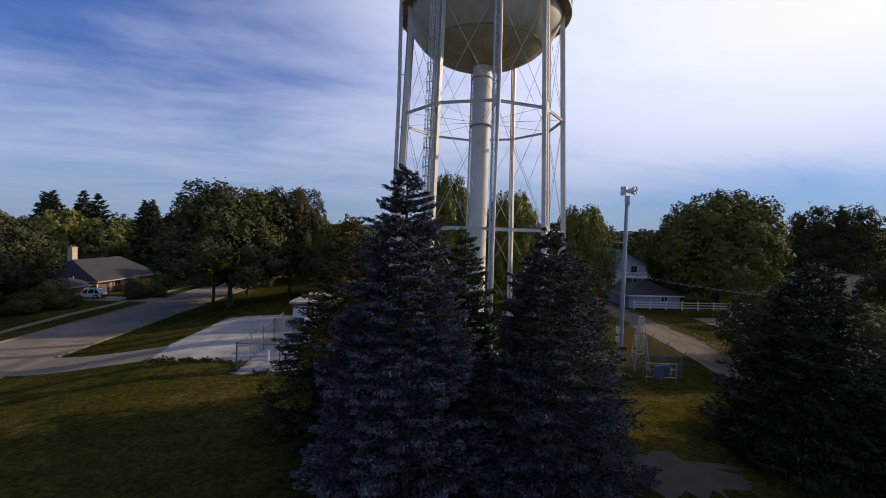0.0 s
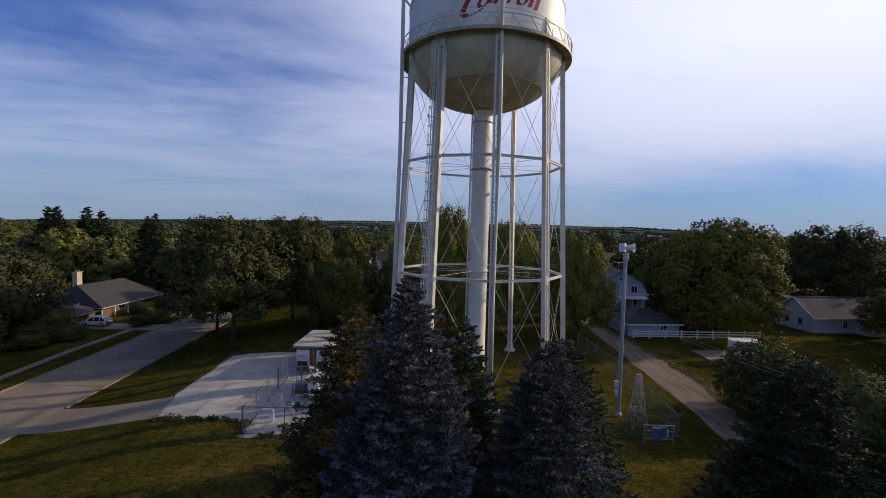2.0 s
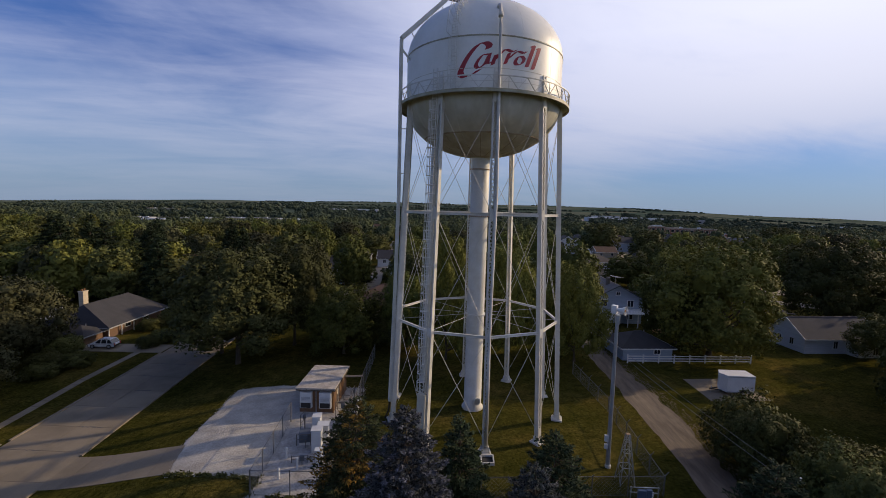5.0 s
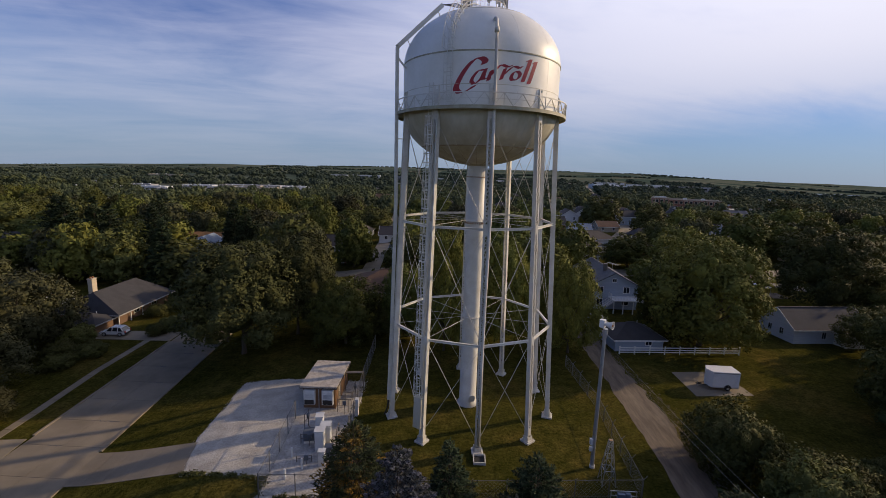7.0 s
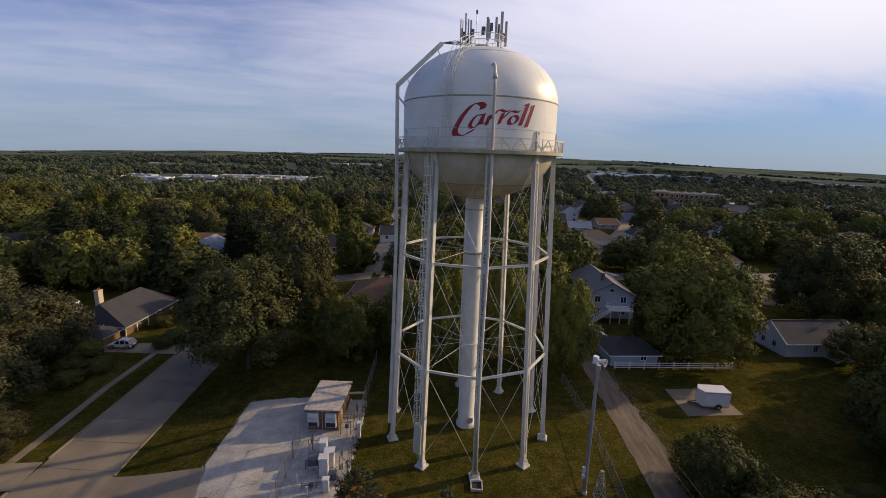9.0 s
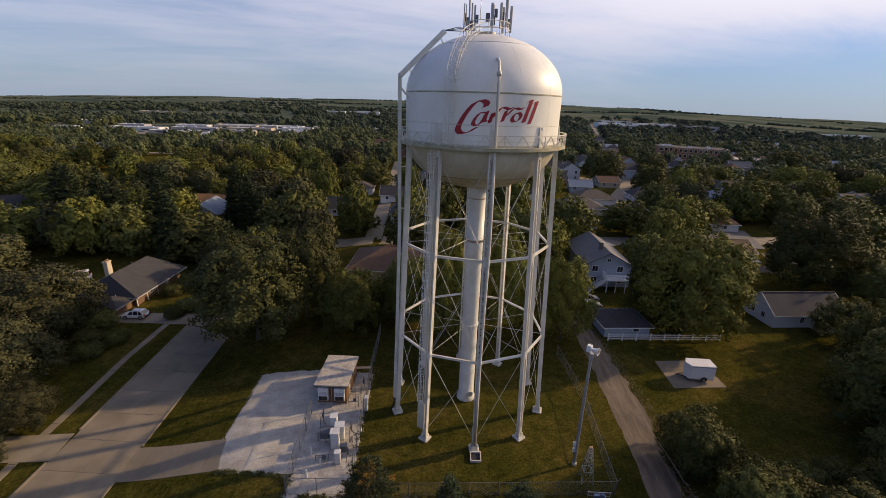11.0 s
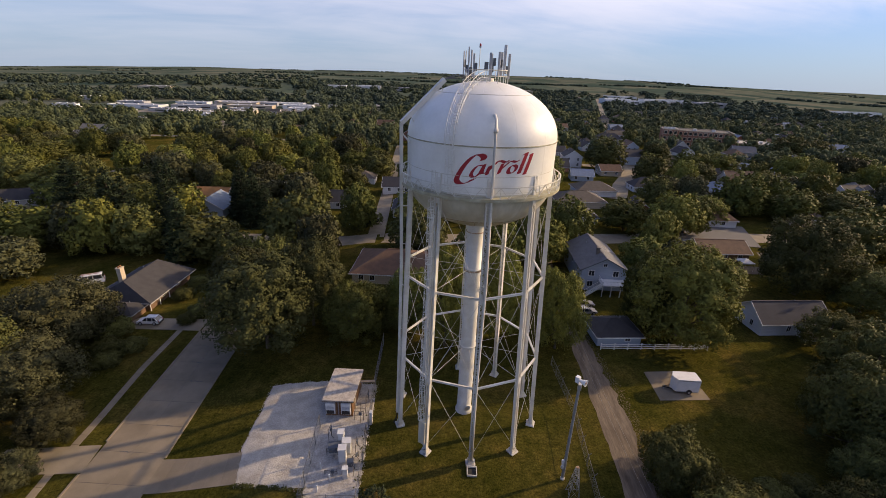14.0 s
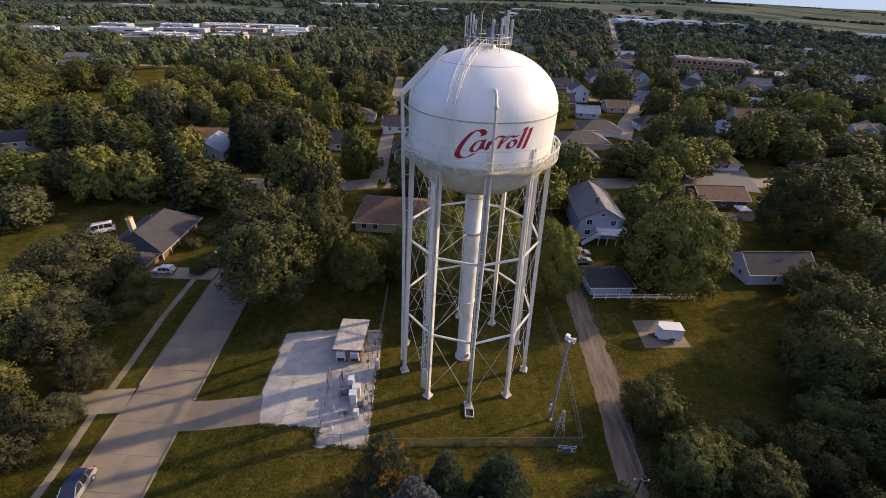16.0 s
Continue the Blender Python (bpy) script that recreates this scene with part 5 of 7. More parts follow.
def house(label, x, y, w, d, rot, h, rise, roof, wall_mat, roof_mat, over=0.5, base=None, windows=(), chimney=None, group="", name="house", category="house", crest=None, trim_mat="white"):
    """A house whose ridge runs along its local x; w along the ridge, d across; roof: gable or hip."""
    z = G(x, y) if base is None else base
    TAKEN.append((x, y, max(w, d) * 0.62 + 2.0))
    t = thing(name, label, category, pose(x, y, z, 0, 0, rot), group)
    g = Geo()
    a, b = w / 2, d / 2
    if roof == "gable":
        g.add([(-a, -b, -0.6), (-a, b, -0.6), (-a, b, h), (-a, 0, h + rise), (-a, -b, h), (a, -b, -0.6), (a, b, -0.6), (a, b, h), (a, 0, h + rise), (a, -b, h)],
              [(0, 1, 2, 3, 4), (9, 8, 7, 6, 5), (4, 9, 5, 0), (1, 6, 7, 2)])
    else:
        g.box((0, 0, h / 2 - 0.3), (w, d, h + 0.6))
    wall = part("wall", g, M[wall_mat], t)
    A, B = a + over, b + over
    drop = rise * over / b
    th = 0.18
    r = Geo()
    ridge = A if roof == "gable" else crest or max(a - b, 0.3)
    top = h + rise + th
    v = [(-A, -B, h - drop), (A, -B, h - drop), (A, B, h - drop), (-A, B, h - drop), (-ridge, 0, top), (ridge, 0, top)]
    v += [(p[0], p[1], p[2] - th) for p in v]
    if roof == "gable":
        faces = [(0, 1, 5, 4), (2, 3, 4, 5), (7, 6, 10, 11), (9, 8, 11, 10), (0, 6, 7, 1), (2, 8, 9, 3), (0, 4, 10, 6), (4, 3, 9, 10), (1, 7, 11, 5), (5, 11, 8, 2)]
    else:
        faces = [(0, 1, 5, 4), (1, 2, 5), (2, 3, 4, 5), (3, 0, 4), (0, 6, 7, 1), (1, 7, 8, 2), (2, 8, 9, 3), (3, 9, 6, 0), (9, 8, 7, 6)]
    r.add(v, faces)
    rf = part("roof", r, M[roof_mat], t)
    trim = Geo()
    for p, q in ((v[0], v[1]), (v[2], v[3])) + (((v[0], v[4]), (v[4], v[3]), (v[1], v[5]), (v[5], v[2])) if roof == "gable" else ((v[1], v[2]), (v[3], v[0]))):
        trim.bar((p[0], p[1], p[2] - 0.1), (q[0], q[1], q[2] - 0.1), 0.08, 0.2)
    part("eaves_trim", trim, M[trim_mat], t)
    part("ridge_cap", Geo().bar((-ridge, 0, top), (ridge, 0, top), 0.3, 0.06), M[roof_mat], rf)
    part("vent_pipe", Geo().tube([(a * 0.4, b * 0.3, h + rise * 0.55), (a * 0.4, b * 0.3, h + rise * 0.7 + 0.5)], 0.07, 7), M["galv"], rf)
    for side, pos, zz, ww, hh in windows:
        if side == "f":
            window(wall, pos, -b - 0.015, zz, ww, hh, 0)
        elif side == "b":
            window(wall, pos, b + 0.015, zz, ww, hh, 180)
        elif side == "l":
            window(wall, -a - 0.015, pos, zz, ww, hh, -90)
        else:
            window(wall, a + 0.015, pos, zz, ww, hh, 90)
    if chimney:
        cx, cy, size, ctop = chimney
        ch = part("chimney", Geo().box((cx, cy, (h + ctop) / 2), (size, size * 0.75, ctop - h), cut=0.03).box((cx, cy, ctop + 0.05), (size + 0.16, size * 0.75 + 0.16, 0.14)), M["wall_tan"], t, "tan brick chimney")
        for k in (-0.25, 0.25):
            part("flue", Geo().tube([(cx + k * size, cy, ctop + 0.1), (cx + k * size, cy, ctop + 0.45)], 0.16, 8), M["roof_orange"], ch)
    return t


def rows_of(side, xs, zs, w=1.1, h=1.3):
    return [(side, x, z, w, h) for z in zs for x in xs]


# the grey-roofed house over the street, with its carport
left_house = house("long low house with a grey hipped roof and wide eaves", -64.8, 77.4, 14.4, 10.8, 92, 2.7, 2.6, "hip", "wall_brown", "roof_grey", 1.1,
                   windows=rows_of("f", (-2.5, 2.5), (1.5,), 1.5, 1.1) + rows_of("l", (2.5,), (1.5,), 1.5, 1.1), chimney=(-3.6, 1.6, 1.15, 7.5), crest=5.6, trim_mat="wall_grey")
house("low wing of the house with a dark hipped roof", -62.6, 67.9, 5.8, 4.0, 0, 2.0, 0.8, "hip", "wall_brown", "roof_grey", 0.7, windows=rows_of("f", (-1.6, 1.5), (1.2,), 1.1, 0.9), trim_mat="wall_grey")
for x, y in ((-58.9, 70.2), (-58.8, 73.0), (-58.8, 76.0)):
    single("carport_post", Geo().box((0, 0, 1.2), (0.16, 0.16, 2.5), cut=0.02), M["white"], "white timber post under the eaves", "post", "posts under the eaves", m=pose(x, y, G(x, y)))
# the blue two-storey house with its deck
blue = house("two-storey pale blue house with a grey gable roof", 35.0, 94.5, 16.0, 10.0, 90, 5.3, 2.5, "gable", "wall_pale_blue", "roof_light", 0.5,
             windows=rows_of("l", (-2.6, 2.8), (1.6, 4.2), 1.2, 1.3) + rows_of("b", (-5, 0, 5), (4.1,)) + [("l", 0.0, 6.2, 0.8, 0.7)], trim_mat="dark_box")
part("chimney", Geo().box((-4.2, 0.9, 8.0), (0.7, 0.7, 1.8), cut=0.03).box((-4.2, 0.9, 8.95), (0.82, 0.82, 0.12)), M["dark_steel"], blue, "dark metal chimney")
aerial = part("roof_aerial", Geo().tube([(-6.5, 0.2, 7.6), (-6.5, 0.2, 9.6)], 0.03, 6), M["galv"], blue, "thin television aerial")
part("boom", Geo().tube([(-7.9, -0.4, 9.5), (-5.1, 0.8, 9.5)], 0.025, 5), M["galv"], aerial)
for i in range(7):
    x, y, w = -7.8 + i * 0.43, -0.36 + i * 0.185, 0.75 - 0.05 * i
    part("rod", Geo().tube([(x + 0.4 * w, y - 0.92 * w, 9.5), (x - 0.4 * w, y + 0.92 * w, 9.5)], 0.018, 4), M["galv"], aerial)
deck = thing("deck", "white timber deck and stair on the blue house", "deck", pose(37.0, 84.0, 0))
part("deck_floor", Geo().box((0, 0.8, 2.75), (6.2, 3.4, 0.18)), M["white"], deck)
for x in (-2.9, -1.0, 1.0, 2.9):
    part("deck_post", Geo().box((x, -0.75, 1.35), (0.16, 0.16, 2.7)), M["white"], deck)
for p, q in (((-3, -0.85), (3, -0.85)), ((3, -0.85), (3, 2.4)), ((-3, 0.5), (-3, 2.4))):
    g = Geo().bar((*p, 3.75), (*q, 3.75), 0.1)
    n = int(math.dist(p, q) / 0.3)
    for i in range(n + 1):
        e = between(p, q, i / n)
        g.bar((*e, 2.8), (*e, 3.75), 0.05)
    part("deck_railing", g, M["white"], deck)
g = Geo()
for i in range(12):
    g.box((-3.3 - i * 0.28, -0.4, 2.65 - i * 0.22), (0.3, 1.1, 0.05))
part("stair", g, M["white"], deck)
for s in (-0.95, 0.15):
    g = Geo().bar((-3.1, s, 3.7), (-6.6, s, 1.0), 0.09).bar((-3.1, s, 2.6), (-6.6, s, 0.0), 0.06, 0.25)
    for i in range(12):
        g.bar((-3.2 - i * 0.29, s, 2.7 - i * 0.22), (-3.2 - i * 0.29, s, 3.62 - i * 0.222), 0.05)
    part("stair_railing", g, M["white"], deck)
house("low garage with a dark hipped roof", 31.3, 67.6, 8.0, 6.6, 6, 2.2, 1.4, "hip", "wall_blue", "roof_grey", 0.45, windows=[("f", 1.5, 1.4, 1.0, 0.7)], name="garage", category="garage")
# the white cottage on the right
house("white cottage with a weathered grey gable roof", 66.9, 74.9, 14, 7.6, 6, 2.8, 2.5, "gable", "wall_white", "roof_dark", 0.4, windows=rows_of("f", (-1.5, 5.2), (1.5,), 0.8, 1.2) + rows_of("l", (-1.3, 1.2), (1.5,), 0.8, 1.1))
house("low white entry porch of the cottage", 70.2, 70.6, 4.6, 2.6, 6, 2.1, 0.6, "gable", "wall_white", "roof_light", 0.25, windows=[("f", 0.6, 1.2, 0.9, 1.3)], name="porch", category="porch")
house("house with a brown hipped roof behind the trees", -12.5, 91.0, 18, 14, 0, 2.8, 2.9, "hip", "wall_tan", "roof_brown", 0.6, windows=rows_of("f", (-7, -4.5, 3), (1.5,)))
house("low house with a brown gable roof", 74.0, 112.0, 13, 8.5, 3, 2.7, 2.0, "gable", "wall_brown", "roof_brown", 0.6, windows=rows_of("f", (-4, 0, 4), (1.5,)))
house("house with a blue-grey gable roof among trees", -80.5, 134.5, 12.0, 10.0, 96, 3.2, 3.0, "gable", "wall_blue", "roof_blue", 0.5, windows=rows_of("l", (-2, 2), (1.6,)))
TAKEN += [(-75.0, 125.0, 8.0), (-173.0, 262.0, 30.0), (-165.0, 184.0, 24.0), (-161.0, 206.0, 20.0), (-140.0, 122.0, 8.0), (102.0, 126.0, 8.0)]
house("house with an orange-brown roof among trees", -87.5, 146.0, 13, 8.0, 4, 3.4, 2.2, "gable", "wall_tan", "roof_orange", 0.5)
house("house with a dark roof beside the street", -15.5, 139.0, 12.0, 9.5, 95, 3.0, 3.2, "gable", "wall_white", "roof_dark", 0.5, windows=rows_of("l", (-2, 2), (1.6,)))
house("white two-storey house with a grey gable roof", 63.0, 241.0, 11.0, 9.5, 90, 5.8, 3.0, "gable", "wall_white", "roof_grey", 0.4, windows=rows_of("l", (-2.5, 2.5), (1.6, 4.4), 1.0, 1.5))
house("low house with a tan hipped roof", 47.0, 160.0, 18, 12, 4, 2.8, 2.4, "hip", "wall_tan", "roof_tan", 0.6)
house("low house with a tan hipped roof", 58.0, 178.0, 16, 11, 4, 2.8, 2.4, "hip", "wall_white", "roof_tan", 0.6)
house("low house with a dark roof by the street", 40.0, 140.0, 15, 10, 2, 2.8, 2.6, "hip", "wall_white", "roof_dark", 0.6)
house("white house with a grey roof among trees", 172.0, 188.0, 14, 10, 12, 3.2, 3.0, "gable", "wall_white", "roof_grey", 0.5, windows=rows_of("f", (-4, 0, 4), (1.6,)))


for label, x, y, w, d, rot, h, rise, roof, wall_mat, roof_mat in (
        ("low house with a tan roof on the cross street", -45.0, 188.0, 18, 10, 4, 2.8, 2.2, "hip", "wall_white", "roof_tan"), ("house with a dark roof and a short drive", -23.0, 170.0, 12, 10, 4, 2.8, 2.6, "gable", "wall_white", "roof_dark"),
        ("garage with a dark gable roof beside a side street", -148.0, 134.0, 12, 9, 30, 2.8, 2.4, "gable", "wall_grey", "roof_grey"), ("pale house with a tan roof beside a side street", -136.0, 112.0, 10, 9, 30, 3.0, 2.0, "gable", "wall_white", "roof_tan"),
        ("white house with a pale roof among trees", -243.0, 277.0, 13, 9, 8, 3.0, 2.2, "gable", "wall_white", "roof_light"), ("long white house with a pale roof among trees", -262.0, 313.0, 24, 9, 4, 3.0, 2.0, "gable", "wall_white", "roof_light"), ("white house with a pale roof among trees", -217.0, 213.0, 11, 9, 10, 2.8, 2.0, "gable", "wall_white", "roof_light"),
        ("grey house with a steep white gable near the school", 152.0, 307.0, 13, 9, 80, 5.0, 3.6, "gable", "wall_white", "roof_grey"), ("grey house with a pale gable roof near the school", 189.0, 297.0, 13, 10, -10, 4.6, 3.0, "gable", "wall_grey", "roof_light"),
        ("pale blue house with a grey roof among trees", 197.0, 258.0, 12, 9, 75, 4.6, 3.0, "gable", "wall_blue", "roof_grey"), ("wide pale blue house with a hipped roof", 291.0, 348.0, 22, 12, -14, 3.4, 3.0, "hip", "wall_blue", "roof_blue"), ("pale blue house with a grey roof among trees", 175.0, 190.0, 13, 10, 60, 3.2, 2.8, "gable", "wall_blue", "roof_light"),
        ("low grey house with a pale gable roof", 122.0, 101.0, 13, 9, 8, 2.8, 2.2, "gable", "wall_grey", "roof_light")):
    house(label, x, y, w, d, rot, h, rise, roof, wall_mat, roof_mat, 0.5, windows=rows_of("f", (-3.4, 0.4, 3.4), (1.6,), 1.0, 1.2) + rows_of("l", (-1.8, 1.8), (1.6,), 1.0, 1.2))


def flat_building(label, x, y, w, d, rot, h, wall_mat, floors=1, bays=10, group="", roof_mat="flat_roof"):
    """A flat-roofed block with a parapet, a recessed roof and rows of windows."""
    TAKEN.append((x, y, max(w, d) * 0.6 + 4))
    t = thing("building", label, "building", pose(x, y, G(x, y), 0, 0, rot), group)
    part("wall", Geo().box((0, 0, h / 2 - 0.5), (w, d, h + 1.0)), M[wall_mat], t)
    part("roof", Geo().box((0, 0, h + 0.06), (w - 0.8, d - 0.8, 0.16)), M[roof_mat], t)
    g = Geo()
    for s in (-1, 1):
        g.box((0, s * (d / 2 - 0.15), h + 0.35), (w + 0.1, 0.4, 0.7)).box((s * (w / 2 - 0.15), 0, h + 0.35), (0.4, d - 0.9, 0.7))
    part("parapet", g, M["wall_tan" if wall_mat == "wall_brick" else wall_mat], t)
    for i in range(bays):
        for f in range(floors):
            u = -w / 2 + w * (i + 0.5) / bays
            if floors > 1:
                part("window_surround", Geo().box((u, -d / 2 - 0.04, h * (f + 0.55) / floors), (w / bays * 0.74, 0.12, h / floors * 0.66)), M["wall_tan"], t, "pale stone window surround")
            part("window", Geo().box((u, -d / 2 - 0.05, h * (f + 0.55) / floors), (w / bays * (0.55 if floors > 1 else 0.4), 0.16, h / floors * (0.48 if floors > 1 else 0.32))), M["glass"], t)
    for i in range(3):
        part("rooftop_unit", Geo().box((-w * 0.3 + i * w * 0.28, d * 0.1 * (i - 1), h + 0.8), (2.4, 1.8, 1.3), cut=0.1), M["box"], t)
    return t


flat_building("three-storey brick school with a flat roof", 184, 352, 48, 20, -16, 11.5, "wall_brick", 3, 14, roof_mat="roof_tan")
flat_building("brick end block of the school", 161, 346, 10, 14, -16, 12.6, "wall_brick", 3, 3, roof_mat="roof_tan")
flat_building("low brick wing of the school with a pale roof", 219, 339, 30, 24, -16, 5.5, "wall_brick", 1, 9, roof_mat="shed_roof")
for i, (x, y, w, d, h) in enumerate(((-470, 640, 70, 34, 7), (-395, 660, 62, 30, 8), (-330, 700, 66, 34, 7), (-265, 730, 46, 30, 8), (-245, 690, 40, 26, 6), (-205, 760, 44, 26, 7), (-370, 740, 60, 32, 8), (-300, 780, 50, 30, 7), (-440, 730, 48, 30, 7),
                                     (-315, 640, 34, 22, 6), (-225, 640, 28, 20, 6), (-380, 590, 26, 20, 5), (-430, 560, 22, 16, 5), (-520, 700, 40, 26, 7), (-160, 800, 36, 24, 7), (-330, 1180, 60, 40, 9), (-260, 1230, 80, 36, 9), (-170, 1210, 60, 30, 9), (150, 1240, 70, 36, 10),
                                     (330, 1000, 60, 26, 9), (440, 1030, 90, 28, 9), (520, 980, 60, 30, 9), (240, 1050, 50, 30, 8), (90, 1100, 46, 26, 8), (-60, 1180, 40, 26, 8), (-640, 760, 50, 30, 8), (-600, 880, 60, 26, 9), (380, 1120, 70, 30, 9), (-560, 620, 30, 20, 6), (-365, 764, 100, 40, 8), (-340, 571, 44, 26, 6), (-316, 545, 34, 22, 5), (-354, 470, 38, 14, 5), (-390, 600, 60, 26, 6), (-300, 600, 40, 30, 6), (762, 925, 130, 14, 6), (345, 985, 80, 22, 7), (447, 968, 90, 20, 7))):
    if y < 820:
        x, y, w, d, h = x * 0.83, y * 0.83, w * 0.85, d * 0.62, h * 0.55
    flat_building("large low commercial building with a pale flat roof", x, y, w, d, 3 + (i * 7) % 9, h, ("wall_white", "wall_grey", "wall_tan", "wall_white")[i % 4], 1, 2, "commercial buildings at the edge of town", "flat_roof")
for ring in ([(-357, 473), (-249, 498), (-240, 548), (-373, 523)], [(-240, 531), (-158, 548), (-158, 598), (-232, 581)]):
    single("parking_lot", slab(ring, 0.3), M["concrete"], "pale parking lot between commercial buildings", "parking lot", kind="structure")

rng = random.Random(5)
for i in range(40):
    x, y = rng.uniform(-410, -135), rng.uniform(450, 660)
    if all(math.hypot(x - a, y - b) > c + 8 for a, b, c in TAKEN):
        flat_building("small low commercial building", x, y, rng.uniform(10, 20), rng.uniform(8, 13), rng.uniform(0, 8), rng.uniform(3, 4.5), rng.choice(("wall_white", "wall_tan", "wall_grey", "wall_brick")), 1, 4, "commercial buildings at the edge of town")
rng = random.Random(12)
for i in range(135):
    for attempt in range(30):
        y = 125 + 560 * rng.random() ** 1.3
        x = rng.uniform(-0.62, 0.80) * y + 10
        if x < -0.12 * y and rng.random() < 0.8:
            continue
        if all(math.hypot(x - a, y - b) > c + 9 for a, b, c in TAKEN) and abs(y - 112 - 0.07 * x) > 14:
            break
    else:
        continue
    house(rng.choice(("small house with a shingled roof among trees", "frame house half hidden by trees", "house with a gable roof on a leafy street")), x, y, rng.uniform(10, 15), rng.uniform(8, 10), rng.choice((0, 90, 4, 94)) + rng.uniform(-4, 4), rng.choice((2.8, 2.8, 5.2)), rng.uniform(2.2, 3.4),
          rng.choice(("gable", "gable", "hip")), rng.choice(("wall_white", "wall_white", "wall_blue", "wall_tan", "wall_grey", "wall_brick")), rng.choice(("roof_grey", "roof_grey", "roof_dark", "roof_brown", "roof_tan", "roof_blue")), 0.5,
          windows=rows_of("f", (-3, 2.5), (1.6,)) + rows_of("l", (-1.8, 1.8), (1.6,)), group="houses in the town")


# ---- vehicles ----
def car(label, x, y, rot, body_mat, length=4.7, width=1.85, height=1.7, rear="suv", roof_mat=None, name="car", category="car"):
    """A car with body, glasshouse, roof, lamps and four wheels; it faces its local +x."""
    t = thing(name, label, category, pose(x, y, G(x, y) + 0.07, 0, 0, rot))
    L, W = length / 2, width / 2
    belt = height * 0.56
    low = [(-L + 0.04, 0.34), (-L, 0.55), (-L + 0.03, belt - 0.14), (-L + 0.12, belt), (L * 0.42, belt), (L * 0.7, belt - 0.05), (L * 0.9, belt - 0.15), (L * 0.98, belt - 0.3), (L, 0.55), (L - 0.06, 0.32)]
    g = Geo()
    for s in (-1, 1):
        g.v += [(px, s * W * (0.96 if pz > 0.5 else 1.0) * (0.93 if abs(px) > L * 0.95 else 1.0), pz) for px, pz in low]
    n = len(low)
    g.f = [tuple(range(n)), tuple(range(2 * n - 1, n - 1, -1))] + [(i, i + n, (i + 1) % n + n, (i + 1) % n) for i in range(n)]
    body = part("body", g, M[body_mat], t)
    back = -L + (0.25 if rear in ("suv", "van") else 1.0)
    front_low, front_high = (L * 0.5, L * 0.16) if rear != "van" else (L * 0.72, L * 0.45)
    slope = 0.5 if rear == "suv" else 0.18
    cab = [(back - 0.1, belt), (back + slope, height - 0.08), ((back + front_high) / 2, height - 0.02), (front_high, height - 0.07), (front_low, belt)]
    g = Geo()
    for s in (-1, 1):
        g.v += [(px, s * (W * 0.92 if pz == belt else W * 0.78), pz) for px, pz in cab]
    g.f = [(0, 1, 2, 3, 4), (9, 8, 7, 6, 5), (0, 5, 6, 1), (1, 6, 7, 2), (2, 7, 8, 3), (3, 8, 9, 4)]
    part("glasshouse", g, M["glass"], t, "dark windows")
    g = Geo().add([(back + slope - 0.1, -W * 0.8, height - 0.1), (front_high + 0.05, -W * 0.8, height - 0.1), (front_high + 0.05, W * 0.8, height - 0.1), (back + slope - 0.1, W * 0.8, height - 0.1),
                   (back + slope + 0.05, -W * 0.7, height), (front_high - 0.1, -W * 0.7, height), (front_high - 0.1, W * 0.7, height), (back + slope + 0.05, W * 0.7, height)],
                  [(3, 2, 1, 0), (4, 5, 6, 7), (0, 1, 5, 4), (1, 2, 6, 5), (2, 3, 7, 6), (3, 0, 4, 7)])
    part("roof", g, M[roof_mat or body_mat], t)
    for s in (-1, 1):
        g = Geo()
        xs = [back - 0.02, (back + front_high) / 2 - 0.2, (back + front_high) / 2 + 0.75, front_low]
        for px, qx in ((back - 0.02, back + slope + 0.02), (xs[1], xs[1]), (xs[2], xs[2] - 0.05), (front_low, front_high)):
            g.bar((px, s * W * 0.935, belt), (qx, s * W * 0.80, height - 0.06), 0.1, 0.05, up=(0, 1, 0))
        part("pillar", g, M[body_mat], t)
        part("headlight", Geo().box((L - 0.06, s * W * 0.66, belt - 0.3), (0.14, 0.36, 0.18), cut=0.03), M["lamp_clear"], t)
        part("tail_light", Geo().box((-L + 0.02, s * W * 0.78, belt - 0.12), (0.1, 0.22, 0.36), cut=0.02), M["lamp_red"], t)
        part("mirror", Geo().box((front_low - 0.25, s * (W + 0.08), belt + 0.08), (0.14, 0.2, 0.15), cut=0.03), M[body_mat], t)
        if rear == "suv":
            part("roof_rail", Geo().tube([(back + 0.4, s * W * 0.66, height), (back + 0.5, s * W * 0.66, height + 0.06), (front_high - 0.2, s * W * 0.66, height + 0.06)], 0.02, 5), M["black"], t)
        for px in (-L * 0.6, L * 0.62):
            w = part("wheel", Geo().tube([(px, s * (W - 0.2), 0.34), (px, s * (W + 0.01), 0.34)], 0.34, 16), M["black"], t)
            part("rim", Geo().tube([(px, s * W, 0.34), (px, s * (W + 0.025), 0.34)], 0.21, 10), M["galv"], w)
    part("bumper", Geo().box((L - 0.02, 0, 0.42), (0.16, width * 0.92, 0.24), cut=0.04), M["dark"], t)
    part("bumper", Geo().box((-L + 0.02, 0, 0.46), (0.16, width * 0.92, 0.24), cut=0.04), M["dark"], t)
    return t


